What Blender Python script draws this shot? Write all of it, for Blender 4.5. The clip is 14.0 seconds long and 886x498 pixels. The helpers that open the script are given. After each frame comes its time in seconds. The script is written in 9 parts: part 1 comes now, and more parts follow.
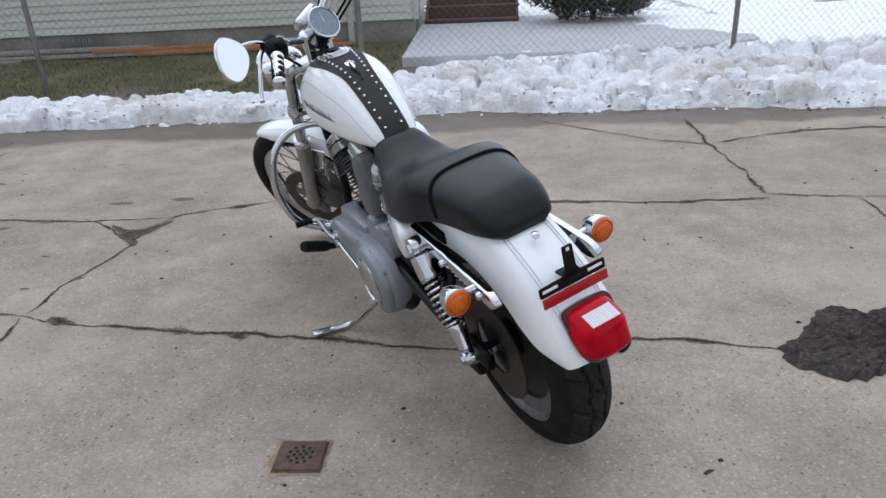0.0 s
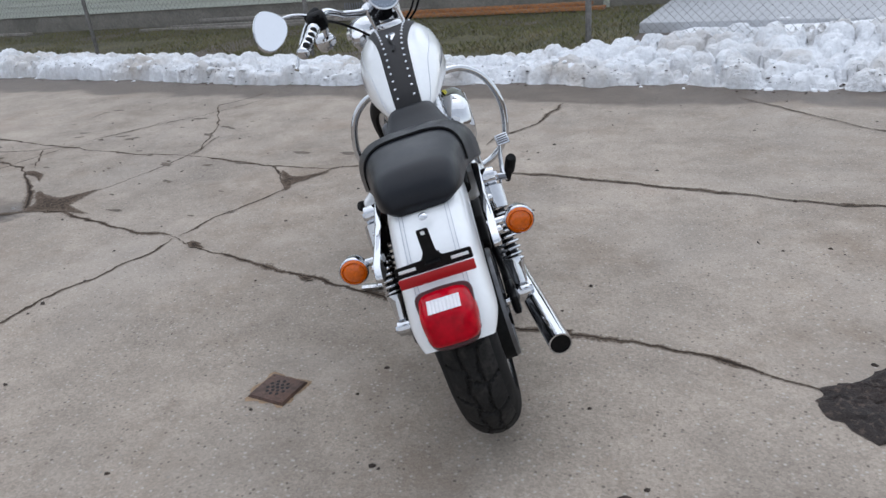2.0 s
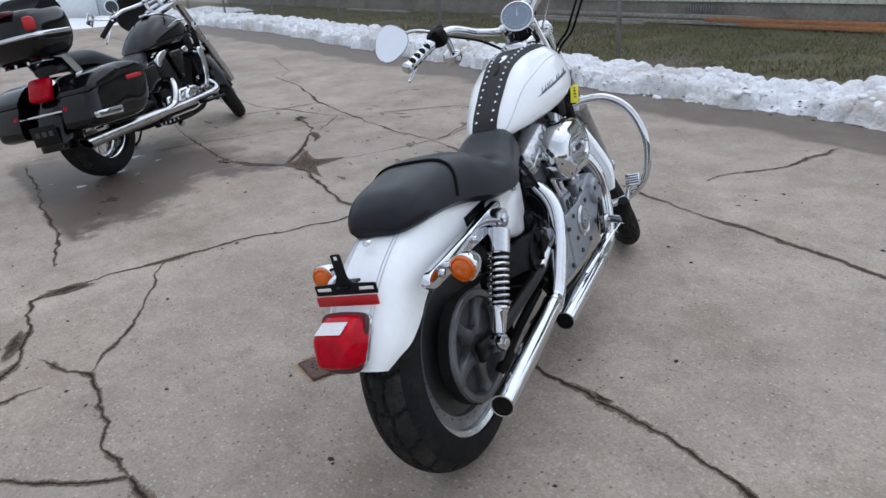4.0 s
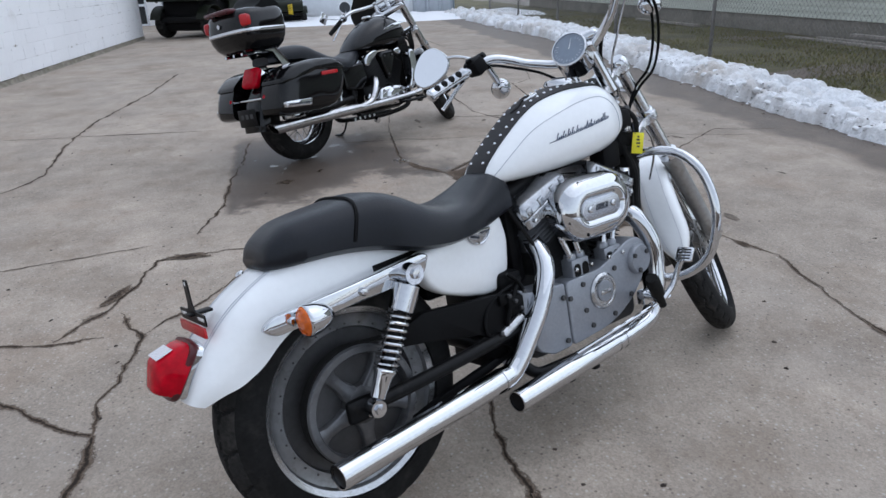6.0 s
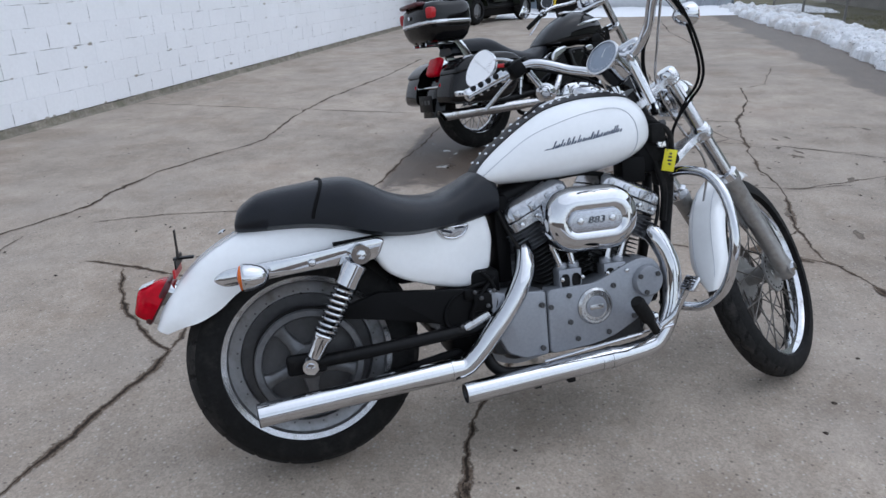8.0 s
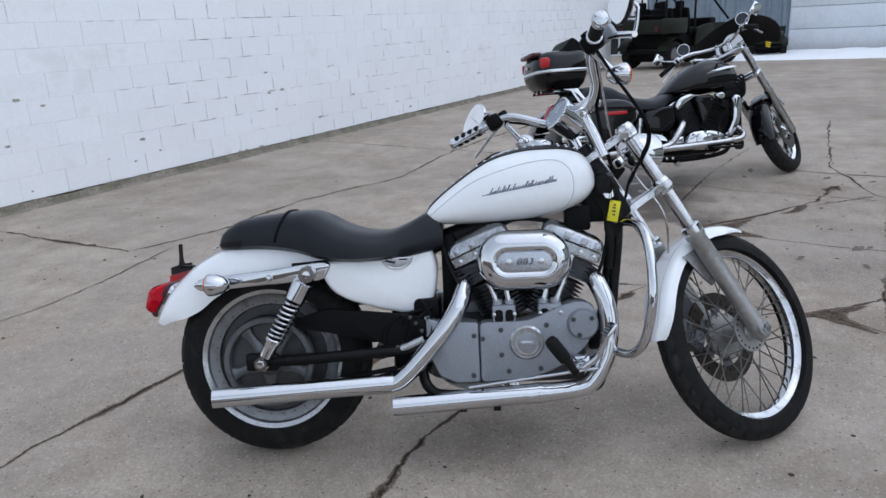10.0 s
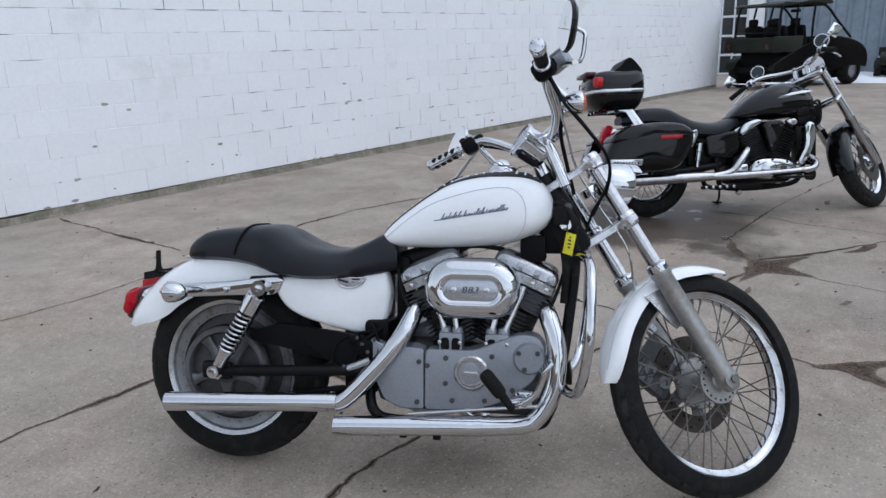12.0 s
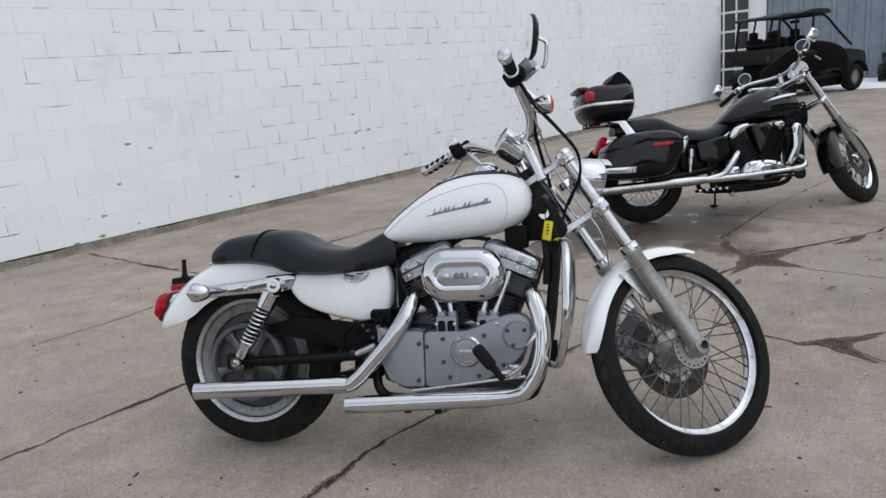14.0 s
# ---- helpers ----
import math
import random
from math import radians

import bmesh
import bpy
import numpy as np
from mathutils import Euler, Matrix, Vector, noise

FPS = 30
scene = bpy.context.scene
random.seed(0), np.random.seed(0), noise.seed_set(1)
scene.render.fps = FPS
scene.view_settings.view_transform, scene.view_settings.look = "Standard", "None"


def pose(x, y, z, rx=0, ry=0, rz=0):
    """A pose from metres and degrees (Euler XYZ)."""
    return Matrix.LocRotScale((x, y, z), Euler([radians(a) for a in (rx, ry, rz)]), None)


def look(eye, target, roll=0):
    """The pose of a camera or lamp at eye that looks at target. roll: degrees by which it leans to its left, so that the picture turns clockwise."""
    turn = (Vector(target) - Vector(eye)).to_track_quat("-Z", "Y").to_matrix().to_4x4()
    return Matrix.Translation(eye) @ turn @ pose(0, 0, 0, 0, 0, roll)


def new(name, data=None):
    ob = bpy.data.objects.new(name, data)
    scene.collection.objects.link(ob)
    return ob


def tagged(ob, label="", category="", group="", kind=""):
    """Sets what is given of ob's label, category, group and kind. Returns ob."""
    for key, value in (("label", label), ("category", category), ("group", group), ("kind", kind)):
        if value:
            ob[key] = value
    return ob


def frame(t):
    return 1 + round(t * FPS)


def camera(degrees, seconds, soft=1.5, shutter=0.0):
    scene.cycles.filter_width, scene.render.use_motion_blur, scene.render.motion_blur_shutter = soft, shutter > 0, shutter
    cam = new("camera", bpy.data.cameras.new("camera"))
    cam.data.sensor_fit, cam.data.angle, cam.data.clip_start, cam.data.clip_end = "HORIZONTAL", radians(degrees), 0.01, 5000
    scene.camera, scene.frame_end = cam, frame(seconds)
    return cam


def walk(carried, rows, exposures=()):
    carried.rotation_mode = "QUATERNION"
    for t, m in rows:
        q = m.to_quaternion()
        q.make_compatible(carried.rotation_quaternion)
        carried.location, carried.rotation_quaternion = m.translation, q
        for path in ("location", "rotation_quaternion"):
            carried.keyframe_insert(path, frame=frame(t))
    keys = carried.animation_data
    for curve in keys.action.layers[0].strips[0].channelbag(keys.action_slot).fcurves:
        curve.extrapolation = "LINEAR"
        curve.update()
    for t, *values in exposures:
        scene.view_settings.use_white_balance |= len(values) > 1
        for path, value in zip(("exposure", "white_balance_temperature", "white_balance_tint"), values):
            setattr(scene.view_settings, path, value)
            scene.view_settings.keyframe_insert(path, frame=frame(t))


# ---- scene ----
# ---------------------------------------------------------------- camera
cam = camera(64.6, 14.0)
METRES, EYE = 4.819, 1.2
ROWS = [
    (0.0, 0.0, 0.0, 0.0, -1.06, -23.19, 2.47),
    (0.5, 0.041, 0.0035, -0.0034, 4.03, -23.33, 3.33),
    (1.0, 0.0817, 0.0143, -0.0036, 8.8, -24.57, 4.21),
    (1.5, 0.1327, 0.0143, -0.0021, 15.72, -23.92, 4.53),
    (2.0, 0.1672, 0.0275, -0.0036, 22.82, -24.5, 4.99),
    (2.5, 0.1969, 0.0556, -0.0056, 29.92, -25.41, 3.91),
    (3.0, 0.233, 0.0794, -0.0029, 37.2, -25.07, 4.12),
    (3.5, 0.2697, 0.103, 0.0007, 45.18, -23.77, 3.99),
    (5.8, 0.3353, 0.2955, 0.0041, 74.97, -21.8, 1.93),
    (6.0, 0.337, 0.3105, 0.0043, 77.37, -21.45, 1.88),
    (6.5, 0.3484, 0.3482, 0.0056, 84.24, -20.89, 2.04),
    (7.0, 0.366, 0.3885, 0.0085, 89.55, -20.82, 1.97),
    (7.5, 0.3658, 0.4219, 0.005, 94.95, -20.95, 1.68),
    (8.0, 0.3631, 0.4567, 0.0087, 99.51, -21.53, 1.46),
    (8.5, 0.3736, 0.5023, 0.0124, 103.71, -19.94, 1.46),
    (11.0, 0.3331, 0.6638, 0.0175, 123.24, -17.21, 2.59),
    (11.5, 0.3143, 0.6764, 0.0185, 124.88, -16.73, 1.72),
    (12.0, 0.307, 0.6953, 0.0185, 126.01, -16.36, 1.98),
    (12.5, 0.3086, 0.7218, 0.0164, 127.42, -16.37, 2.91),
    (13.0, 0.3141, 0.7343, 0.0122, 128.95, -15.53, 4.17),
    (13.5, 0.3262, 0.7362, 0.0102, 128.99, -13.2, 4.55),
    (14.0, 0.3415, 0.7408, 0.0072, 126.77, -13.89, 5.07),
]
walk(cam, [(t, pose(0, 0, EYE) @ pose(METRES * x, METRES * y, METRES * z, 90 + pitch, roll, yaw)) for t, x, y, z, yaw, pitch, roll in ROWS],
     exposures=[(0.0, 0.0, 5950, 10), (3.5, -0.03, 5870, 10), (6.0, -0.11, 5740, 10), (8.5, -0.14, 5700, 10), (11.0, -0.17, 5700, 10), (12.5, -0.18, 5870, 10), (14.0, -0.20, 6220, 10)])

# ---------------------------------------------------------------- daylight: an overcast winter sky
SUN_UP, SUN_ROUND = 66.0, -20.0
world = bpy.data.worlds.new("overcast_sky")
scene.world = world
world.use_nodes = True
wn, wl = world.node_tree.nodes, world.node_tree.links
wn.clear()
sky = wn.new("ShaderNodeTexSky")
sky.sky_type = "NISHITA"
sky.sun_disc = False
sky.sun_elevation, sky.sun_rotation = radians(SUN_UP), radians(SUN_ROUND)
sky.air_density, sky.dust_density, sky.ozone_density = 1.6, 1.0, 1.0
cloud = wn.new("ShaderNodeHueSaturation")
cloud.inputs["Saturation"].default_value = 0.22
back = wn.new("ShaderNodeBackground")
back.inputs["Strength"].default_value = 0.21
wo = wn.new("ShaderNodeOutputWorld")
wl.new(sky.outputs["Color"], cloud.inputs["Color"])
wl.new(cloud.outputs["Color"], back.inputs["Color"])
wl.new(back.outputs["Background"], wo.inputs["Surface"])

lamp = bpy.data.lights.new("sun", "SUN")
lamp.energy, lamp.angle, lamp.color = 0.6, radians(100), (1.0, 0.98, 0.97)
sun = new("sun", lamp)
az = radians(SUN_ROUND)
sun_dir = Vector((math.sin(az) * math.cos(radians(SUN_UP)), math.cos(az) * math.cos(radians(SUN_UP)), math.sin(radians(SUN_UP))))
sun.matrix_world = look(sun_dir * 50, (0, 0, 0))


# ---------------------------------------------------------------- materials
def material(name, color, rough=0.5, metal=0.0, coat=0.0, vary=0.15, grain=40.0, blotch=3.0, bump=0.1, bump_scale=0.0, tint=None, tint_amount=0.0,
             tint_scale=1.5, rough_vary=0.1, transmission=0.0, random_piece=0.0, bump_depth=0.002, spec=0.5, placed=False):
    """A surface with grain and blotches in its colour and gloss, and fine relief."""
    m = bpy.data.materials.new(name)
    m.use_nodes = True
    n, l = m.node_tree.nodes, m.node_tree.links
    b = n["Principled BSDF"]
    at = n.new("ShaderNodeNewGeometry").outputs["Position"] if placed else n.new("ShaderNodeTexCoord").outputs["Object"]

    def noise_at(scale, detail=6.0, rough_=0.6):
        t = n.new("ShaderNodeTexNoise")
        t.inputs["Scale"].default_value, t.inputs["Detail"].default_value, t.inputs["Roughness"].default_value = scale, detail, rough_
        l.new(at, t.inputs["Vector"])
        return t.outputs["Fac"]

    def mapped(socket, a, c, lo, hi):
        r = n.new("ShaderNodeMapRange")
        r.inputs["From Min"].default_value, r.inputs["From Max"].default_value = a, c
        r.inputs["To Min"].default_value, r.inputs["To Max"].default_value = lo, hi
        l.new(socket, r.inputs["Value"])
        return r.outputs["Result"]

    def times(x, y):
        q = n.new("ShaderNodeMath")
        q.operation = "MULTIPLY"
        l.new(x, q.inputs[0])
        l.new(y, q.inputs[1])
        return q.outputs[0]

    def mixed(fac, x, y):
        q = n.new("ShaderNodeMix")
        q.data_type = "RGBA"
        l.new(fac, q.inputs["Factor"])
        for s, v in ((q.inputs["A"], x), (q.inputs["B"], y)):
            if hasattr(v, "is_linked"):
                l.new(v, s)
            else:
                s.default_value = (*v, 1)
        return q.outputs["Result"]

    fine, broad = noise_at(grain), noise_at(blotch, 4.0)
    value = times(mapped(fine, 0.3, 0.7, 1 - vary, 1 + vary), mapped(broad, 0.3, 0.7, 1 - vary, 1 + vary))
    if random_piece:
        info = n.new("ShaderNodeObjectInfo")
        value = times(value, mapped(info.outputs["Random"], 0, 1, 1 - random_piece, 1 + random_piece))
    base = n.new("ShaderNodeHueSaturation")
    base.inputs["Color"].default_value = (*color, 1)
    l.new(value, base.inputs["Value"])
    out = base.outputs["Color"]
    if tint:
        out = mixed(mapped(noise_at(tint_scale, 8.0, 0.65), 0.62 - 0.3 * tint_amount, 0.82 - 0.2 * tint_amount, 0, 1), out, tint)
    l.new(out, b.inputs["Base Color"])
    l.new(mapped(broad, 0.3, 0.7, max(0.02, rough - rough_vary), min(1, rough + rough_vary)), b.inputs["Roughness"])
    b.inputs["Metallic"].default_value = metal
    b.inputs["Coat Weight"].default_value = coat
    b.inputs["Coat Roughness"].default_value = 0.06
    b.inputs["Transmission Weight"].default_value = transmission
    b.inputs["Specular IOR Level"].default_value = spec
    if bump:
        k = n.new("ShaderNodeBump")
        k.inputs["Strength"].default_value, k.inputs["Distance"].default_value = bump, bump_depth
        l.new(noise_at(bump_scale or grain, 8.0), k.inputs["Height"])
        l.new(k.outputs["Normal"], b.inputs["Normal"])
    return m


WHITE_PAINT = material("white_pearl_paint", (0.835, 0.85, 0.86), 0.22, coat=0.6, vary=0.02, grain=60, bump=0.02, rough_vary=0.05)
CHROME = material("chrome", (0.60, 0.61, 0.63), 0.045, 1.0, vary=0.03, grain=90, bump=0.0, rough_vary=0.025)
DULL_CHROME = material("worn_chrome", (0.50, 0.50, 0.51), 0.2, 1.0, vary=0.1, grain=60, bump=0.05, tint=(0.30, 0.25, 0.2), tint_amount=0.2, tint_scale=14)
ALLOY = material("grey_cast_alloy", (0.285, 0.300, 0.330), 0.42, 0.45, vary=0.08, grain=120, bump=0.1, bump_scale=500, bump_depth=0.0005)
ALLOY_LIGHT = material("polished_alloy", (0.5, 0.505, 0.515), 0.24, 0.9, vary=0.1, grain=80, bump=0.06, tint=(0.22, 0.20, 0.18), tint_amount=0.25, tint_scale=25)
GREY_WHEEL = material("grey_painted_alloy", (0.235, 0.24, 0.25), 0.34, 0.7, vary=0.12, grain=60, bump=0.05, tint=(0.10, 0.09, 0.08), tint_amount=0.3, tint_scale=20)
SPOKE_STEEL = material("dull_steel_spokes", (0.15, 0.14, 0.13), 0.4, 1.0, vary=0.15, grain=60, bump=0.0)
RIM_CHROME = material("rim_chrome", (0.50, 0.51, 0.53), 0.09, 1.0, vary=0.08, grain=60, bump=0.02, tint=(0.25, 0.22, 0.19), tint_amount=0.25, tint_scale=18)
PULLEY = material("dark_pulley_alloy", (0.135, 0.138, 0.145), 0.42, 0.6, vary=0.15, grain=60, bump=0.05, tint=(0.06, 0.055, 0.05), tint_amount=0.3, tint_scale=20)
# the cast alloy again, darkened: the shade on these parts is in its colour
SHADE_CAST = material("shaded_cast_alloy", (0.135, 0.14, 0.15), 0.5, 0.4, vary=0.14, grain=90, blotch=10, bump=0.15, bump_scale=400, bump_depth=0.0006)
DARK_ALLOY = material("dark_grey_alloy", (0.07, 0.07, 0.072), 0.5, 0.5, vary=0.15, grain=60, bump=0.05)
LEATHER = material("black_seat_vinyl", (0.0058, 0.0072, 0.0110), 0.37, spec=0.30, vary=0.25, grain=300, blotch=9, bump=0.35, bump_scale=650, bump_depth=0.0008, rough_vary=0.08)
STRAP = material("black_leather_strap", (0.014, 0.013, 0.014), 0.55, spec=0.35, vary=0.25, grain=260, bump=0.3, bump_scale=500, bump_depth=0.0008)
RUBBER = material("black_rubber", (0.010, 0.010, 0.010), 0.75, spec=0.15, vary=0.3, grain=90, blotch=12, bump=0.15, tint=(0.028, 0.026, 0.024), tint_amount=0.3, tint_scale=18)
TREAD = material("dusty_tyre_tread", (0.018, 0.0175, 0.017), 0.85, spec=0.2, vary=0.3, grain=120, blotch=14, bump=0.2, tint=(0.055, 0.05, 0.045), tint_amount=0.3, tint_scale=20)
BLACK_METAL = material("black_painted_steel", (0.0055, 0.0055, 0.006), 0.40, spec=0.15, vary=0.3, grain=80, bump=0.08, tint=(0.025, 0.022, 0.02), tint_amount=0.2, tint_scale=20)
BLACK_FIN = material("black_cylinder_fins", (0.02, 0.02, 0.021), 0.5, 0.3, spec=0.3, vary=0.3, grain=80, bump=0.1)
BLACK_GLOSS = material("gloss_black_paint", (0.004, 0.004, 0.0045), 0.10, coat=0.25, spec=0.22, vary=0.2, grain=50, bump=0.02, rough_vary=0.05)
BLACK_PLASTIC = material("black_plastic", (0.005, 0.005, 0.0055), 0.55, spec=0.09, vary=0.2, grain=150, bump=0.1)
RED_LENS = material("red_lens", (0.40, 0.0004, 0.010), 0.10, coat=0.0, spec=0.16, vary=0.25, grain=60, blotch=14, bump=0.05, bump_scale=260, bump_depth=0.0006)
MAROON = material("dark_maroon_plastic", (0.055, 0.003, 0.006), 0.3, vary=0.15, bump=0.05)
RED_TAPE = material("red_reflector", (0.40, 0.006, 0.010), 0.3, vary=0.15, grain=300, bump=0.2, bump_scale=700)
CLEAR_LENS = material("clear_ribbed_lens", (0.66, 0.64, 0.66), 0.15, vary=0.05, coat=0.5, grain=90, bump=0.3, bump_scale=300)
AMBER = material("amber_lens", (0.62, 0.115, 0.001), 0.16, coat=0.15, vary=0.2, grain=140, bump=0.2, bump_scale=240, bump_depth=0.001)
DARK_DISC = material("brown_brake_disc", (0.060, 0.050, 0.043), 0.42, 0.8, vary=0.25, grain=60, bump=0.1)
DIAL = material("grey_dial_face", (0.20, 0.24, 0.30), 0.25, coat=0.5, vary=0.06, grain=60, bump=0.0)
YELLOW_TAG = material("yellow_card", (0.80, 0.72, 0.02), 0.5, vary=0.06, grain=60, bump=0.03)
INK = material("dark_ink", (0.02, 0.025, 0.04), 0.4, vary=0.1, bump=0.0)
SCRIPT = material("dark_blue_script", (0.03, 0.05, 0.10), 0.3, vary=0.1, bump=0.0)
PINSTRIPE = material("grey_pinstripe", (0.48, 0.50, 0.55), 0.3, vary=0.05, bump=0.0)
WHITE_LEVER = material("pale_side_mirror", (0.9, 0.91, 0.93), 0.12, 1.0, vary=0.02, bump=0.0)

BLOCK_PAINT = material("white_block_paint", (0.87, 0.88, 0.90), 0.6, vary=0.025, grain=30, blotch=0.9, bump=0.55, bump_scale=38, bump_depth=0.004, random_piece=0.012,
                       tint=(0.70, 0.70, 0.69), tint_amount=0.06, tint_scale=1.3, rough_vary=0.05, placed=True)
MORTAR_PAINT = material("painted_mortar", (0.84, 0.85, 0.87), 0.75, vary=0.06, grain=50, blotch=2, bump=0.5, tint=(0.48, 0.47, 0.46), tint_amount=0.4, tint_scale=1.1, placed=True)
OPEN_JOINT = material("open_mortar_joint", (0.10, 0.095, 0.09), 0.95, vary=0.5, grain=60, blotch=6, bump=0.5, tint=(0.42, 0.41, 0.39), tint_amount=0.6, tint_scale=5.0)
BARE_BLOCK = material("bare_grey_block", (0.40, 0.37, 0.33), 0.9, vary=0.25, grain=90, blotch=8, bump=0.7, tint=(0.22, 0.20, 0.16), tint_amount=0.4, tint_scale=9)
FOOTING = material("grey_footing", (0.23, 0.205, 0.165), 0.9, vary=0.3, grain=45, blotch=4, bump=0.8, bump_depth=0.006, tint=(0.10, 0.095, 0.06), tint_amount=0.6, tint_scale=5)


def crack_surface():
    """Soil in a crack, dark in its middle, that frays out over the paving."""
    m = bpy.data.materials.new("crack_line")
    m.use_nodes = True
    n, l = m.node_tree.nodes, m.node_tree.links
    b = n["Principled BSDF"]
    at = n.new("ShaderNodeTexCoord").outputs["Object"]
    edge = n.new("ShaderNodeAttribute")
    edge.attribute_name = "edge"

    def tex(scale, detail):
        t = n.new("ShaderNodeTexNoise")
        t.inputs["Scale"].default_value, t.inputs["Detail"].default_value, t.inputs["Roughness"].default_value = scale, detail, 0.65
        l.new(at, t.inputs["Vector"])
        return t.outputs["Fac"]

    def step(value, a, c, lo, hi):
        r = n.new("ShaderNodeMapRange")
        r.interpolation_type = "SMOOTHSTEP"
        for k, v in (("From Min", a), ("From Max", c), ("To Min", lo), ("To Max", hi)):
            r.inputs[k].default_value = v
        l.new(value, r.inputs["Value"])
        return r.outputs["Result"]

    def plus(x, y, op="ADD"):
        q = n.new("ShaderNodeMath")
        q.operation = op
        for socket, v in zip(q.inputs, (x, y)):
            if hasattr(v, "is_linked"):
                l.new(v, socket)
            else:
                socket.default_value = v
        return q.outputs[0]

    frayed = plus(edge.outputs["Fac"], plus(plus(tex(70, 6.0), -0.5), 1.5, "MULTIPLY"))
    ramp = n.new("ShaderNodeValToRGB")
    ramp.color_ramp.elements[0].position, ramp.color_ramp.elements[0].color = 0.10, (0.030, 0.023, 0.018, 1)
    ramp.color_ramp.elements[1].position, ramp.color_ramp.elements[1].color = 0.85, (0.215, 0.172, 0.135, 1)
    mid = ramp.color_ramp.elements.new(0.42)
    mid.color = (0.105, 0.078, 0.058, 1)
    l.new(plus(frayed, plus(plus(tex(160, 4.0), -0.5), 0.8, "MULTIPLY")), ramp.inputs["Fac"])
    l.new(ramp.outputs["Color"], b.inputs["Base Color"])
    b.inputs["Roughness"].default_value = 0.95
    b.inputs["Specular IOR Level"].default_value = 0.1
    l.new(step(frayed, 0.55, 0.95, 1, 0), b.inputs["Alpha"])
    k = n.new("ShaderNodeBump")
    k.inputs["Strength"].default_value, k.inputs["Distance"].default_value = 0.8, 0.006
    l.new(tex(120, 6.0), k.inputs["Height"])
    l.new(k.outputs["Normal"], b.inputs["Normal"])
    return m


CRACK_LINE = crack_surface()
CRACK = material("crack_soil", (0.046, 0.034, 0.026), 0.95, vary=0.5, grain=70, blotch=9, bump=0.8, bump_depth=0.006)
ROCKER = material("cast_rocker_alloy", (0.40, 0.41, 0.43), 0.20, 0.95, vary=0.14, grain=50, blotch=14, bump=0.12, tint=(0.26, 0.25, 0.24), tint_amount=0.25, tint_scale=22)
CALIPER = material("dark_caliper_alloy", (0.085, 0.085, 0.09), 0.42, 0.6, vary=0.2, grain=60, bump=0.08)
FORK_ALLOY = material("dull_fork_alloy", (0.37, 0.365, 0.355), 0.42, 0.75, vary=0.12, grain=70, blotch=8, bump=0.08, tint=(0.26, 0.24, 0.21), tint_amount=0.3, tint_scale=16)
ASPHALT = material("asphalt_patch", (0.036, 0.027, 0.023), 0.9, vary=0.45, grain=160, blotch=6, bump=1.0, bump_scale=170, bump_depth=0.006, tint=(0.14, 0.100, 0.080), tint_amount=0.35, tint_scale=60)
RUST_IRON = material("rusty_iron", (0.105, 0.066, 0.052), 0.8, 0.2, vary=0.35, grain=90, blotch=12, bump=0.5, tint=(0.12, 0.065, 0.042), tint_amount=0.3, tint_scale=22)
SNOW = material("old_snow", (0.88, 0.89, 0.91), 0.8, vary=0.09, grain=28, blotch=3.5, bump=1.0, bump_scale=34, bump_depth=0.030, tint=(0.54, 0.49, 0.44), tint_amount=0.55, tint_scale=1.2)
SNOW_CLEAN = material("clean_snow", (0.86, 0.87, 0.89), 0.75, vary=0.03, grain=8, blotch=0.8, bump=0.4, bump_scale=10, bump_depth=0.02)
LAWN = material("winter_lawn_soil", (0.105, 0.095, 0.047), 0.95, vary=0.4, grain=30, blotch=1.2, bump=0.8, bump_depth=0.01, tint=(0.15, 0.12, 0.07), tint_amount=0.35, tint_scale=1.2)
GRASS = material("winter_grass", (0.150, 0.150, 0.052), 0.8, vary=0.4, grain=25, blotch=1.0, bump=0.0, tint=(0.22, 0.175, 0.095), tint_amount=0.55, tint_scale=2.5)
SIDING = material("cream_vinyl_siding", (0.54, 0.555, 0.48), 0.55, vary=0.05, grain=20, blotch=0.8, bump=0.1, random_piece=0.04, placed=True)
FOUNDATION = material("grey_foundation", (0.24, 0.22, 0.19), 0.9, vary=0.2, grain=25, blotch=1.5, bump=0.5, tint=(0.12, 0.11, 0.09), tint_amount=0.4, tint_scale=1.4)
OLD_WOOD = material("weathered_grey_board", (0.30, 0.27, 0.24), 0.85, vary=0.25, grain=30, blotch=3, bump=0.4)
ORANGE_WOOD = material("stained_orange_board", (0.36, 0.16, 0.06), 0.8, vary=0.25, grain=30, blotch=3, bump=0.4)
PORCH_WOOD = material("dark_red_brown_deck", (0.11, 0.05, 0.045), 0.7, vary=0.25, grain=25, blotch=2, bump=0.3, random_piece=0.15)
BUSH_LEAF = material("dark_evergreen", (0.018, 0.026, 0.014), 0.7, vary=0.5, grain=12, blotch=3, bump=0.0)
TWIG = material("bark", (0.08, 0.06, 0.045), 0.9, vary=0.3, bump=0.4)
FENCE_STEEL = material("weathered_galvanised_steel", (0.20, 0.19, 0.18), 0.55, 0.5, vary=0.25, grain=30, blotch=5, bump=0.1)
METAL_BLUE = material("blue_grey_metal_cladding", (0.24, 0.29, 0.345), 0.5, 0.1, vary=0.12, grain=6, blotch=1, bump=0.05)
METAL_SILVER = material("silver_metal_cladding", (0.50, 0.54, 0.60), 0.4, 0.2, vary=0.08, grain=6, blotch=1, bump=0.05)
DOOR_WHITE = material("white_door_paint", (0.72, 0.75, 0.79), 0.45, vary=0.05, grain=10, blotch=1, bump=0.05)
DARK_PANE = material("dark_door_glass", (0.02, 0.025, 0.03), 0.08, vary=0.2, bump=0.0)
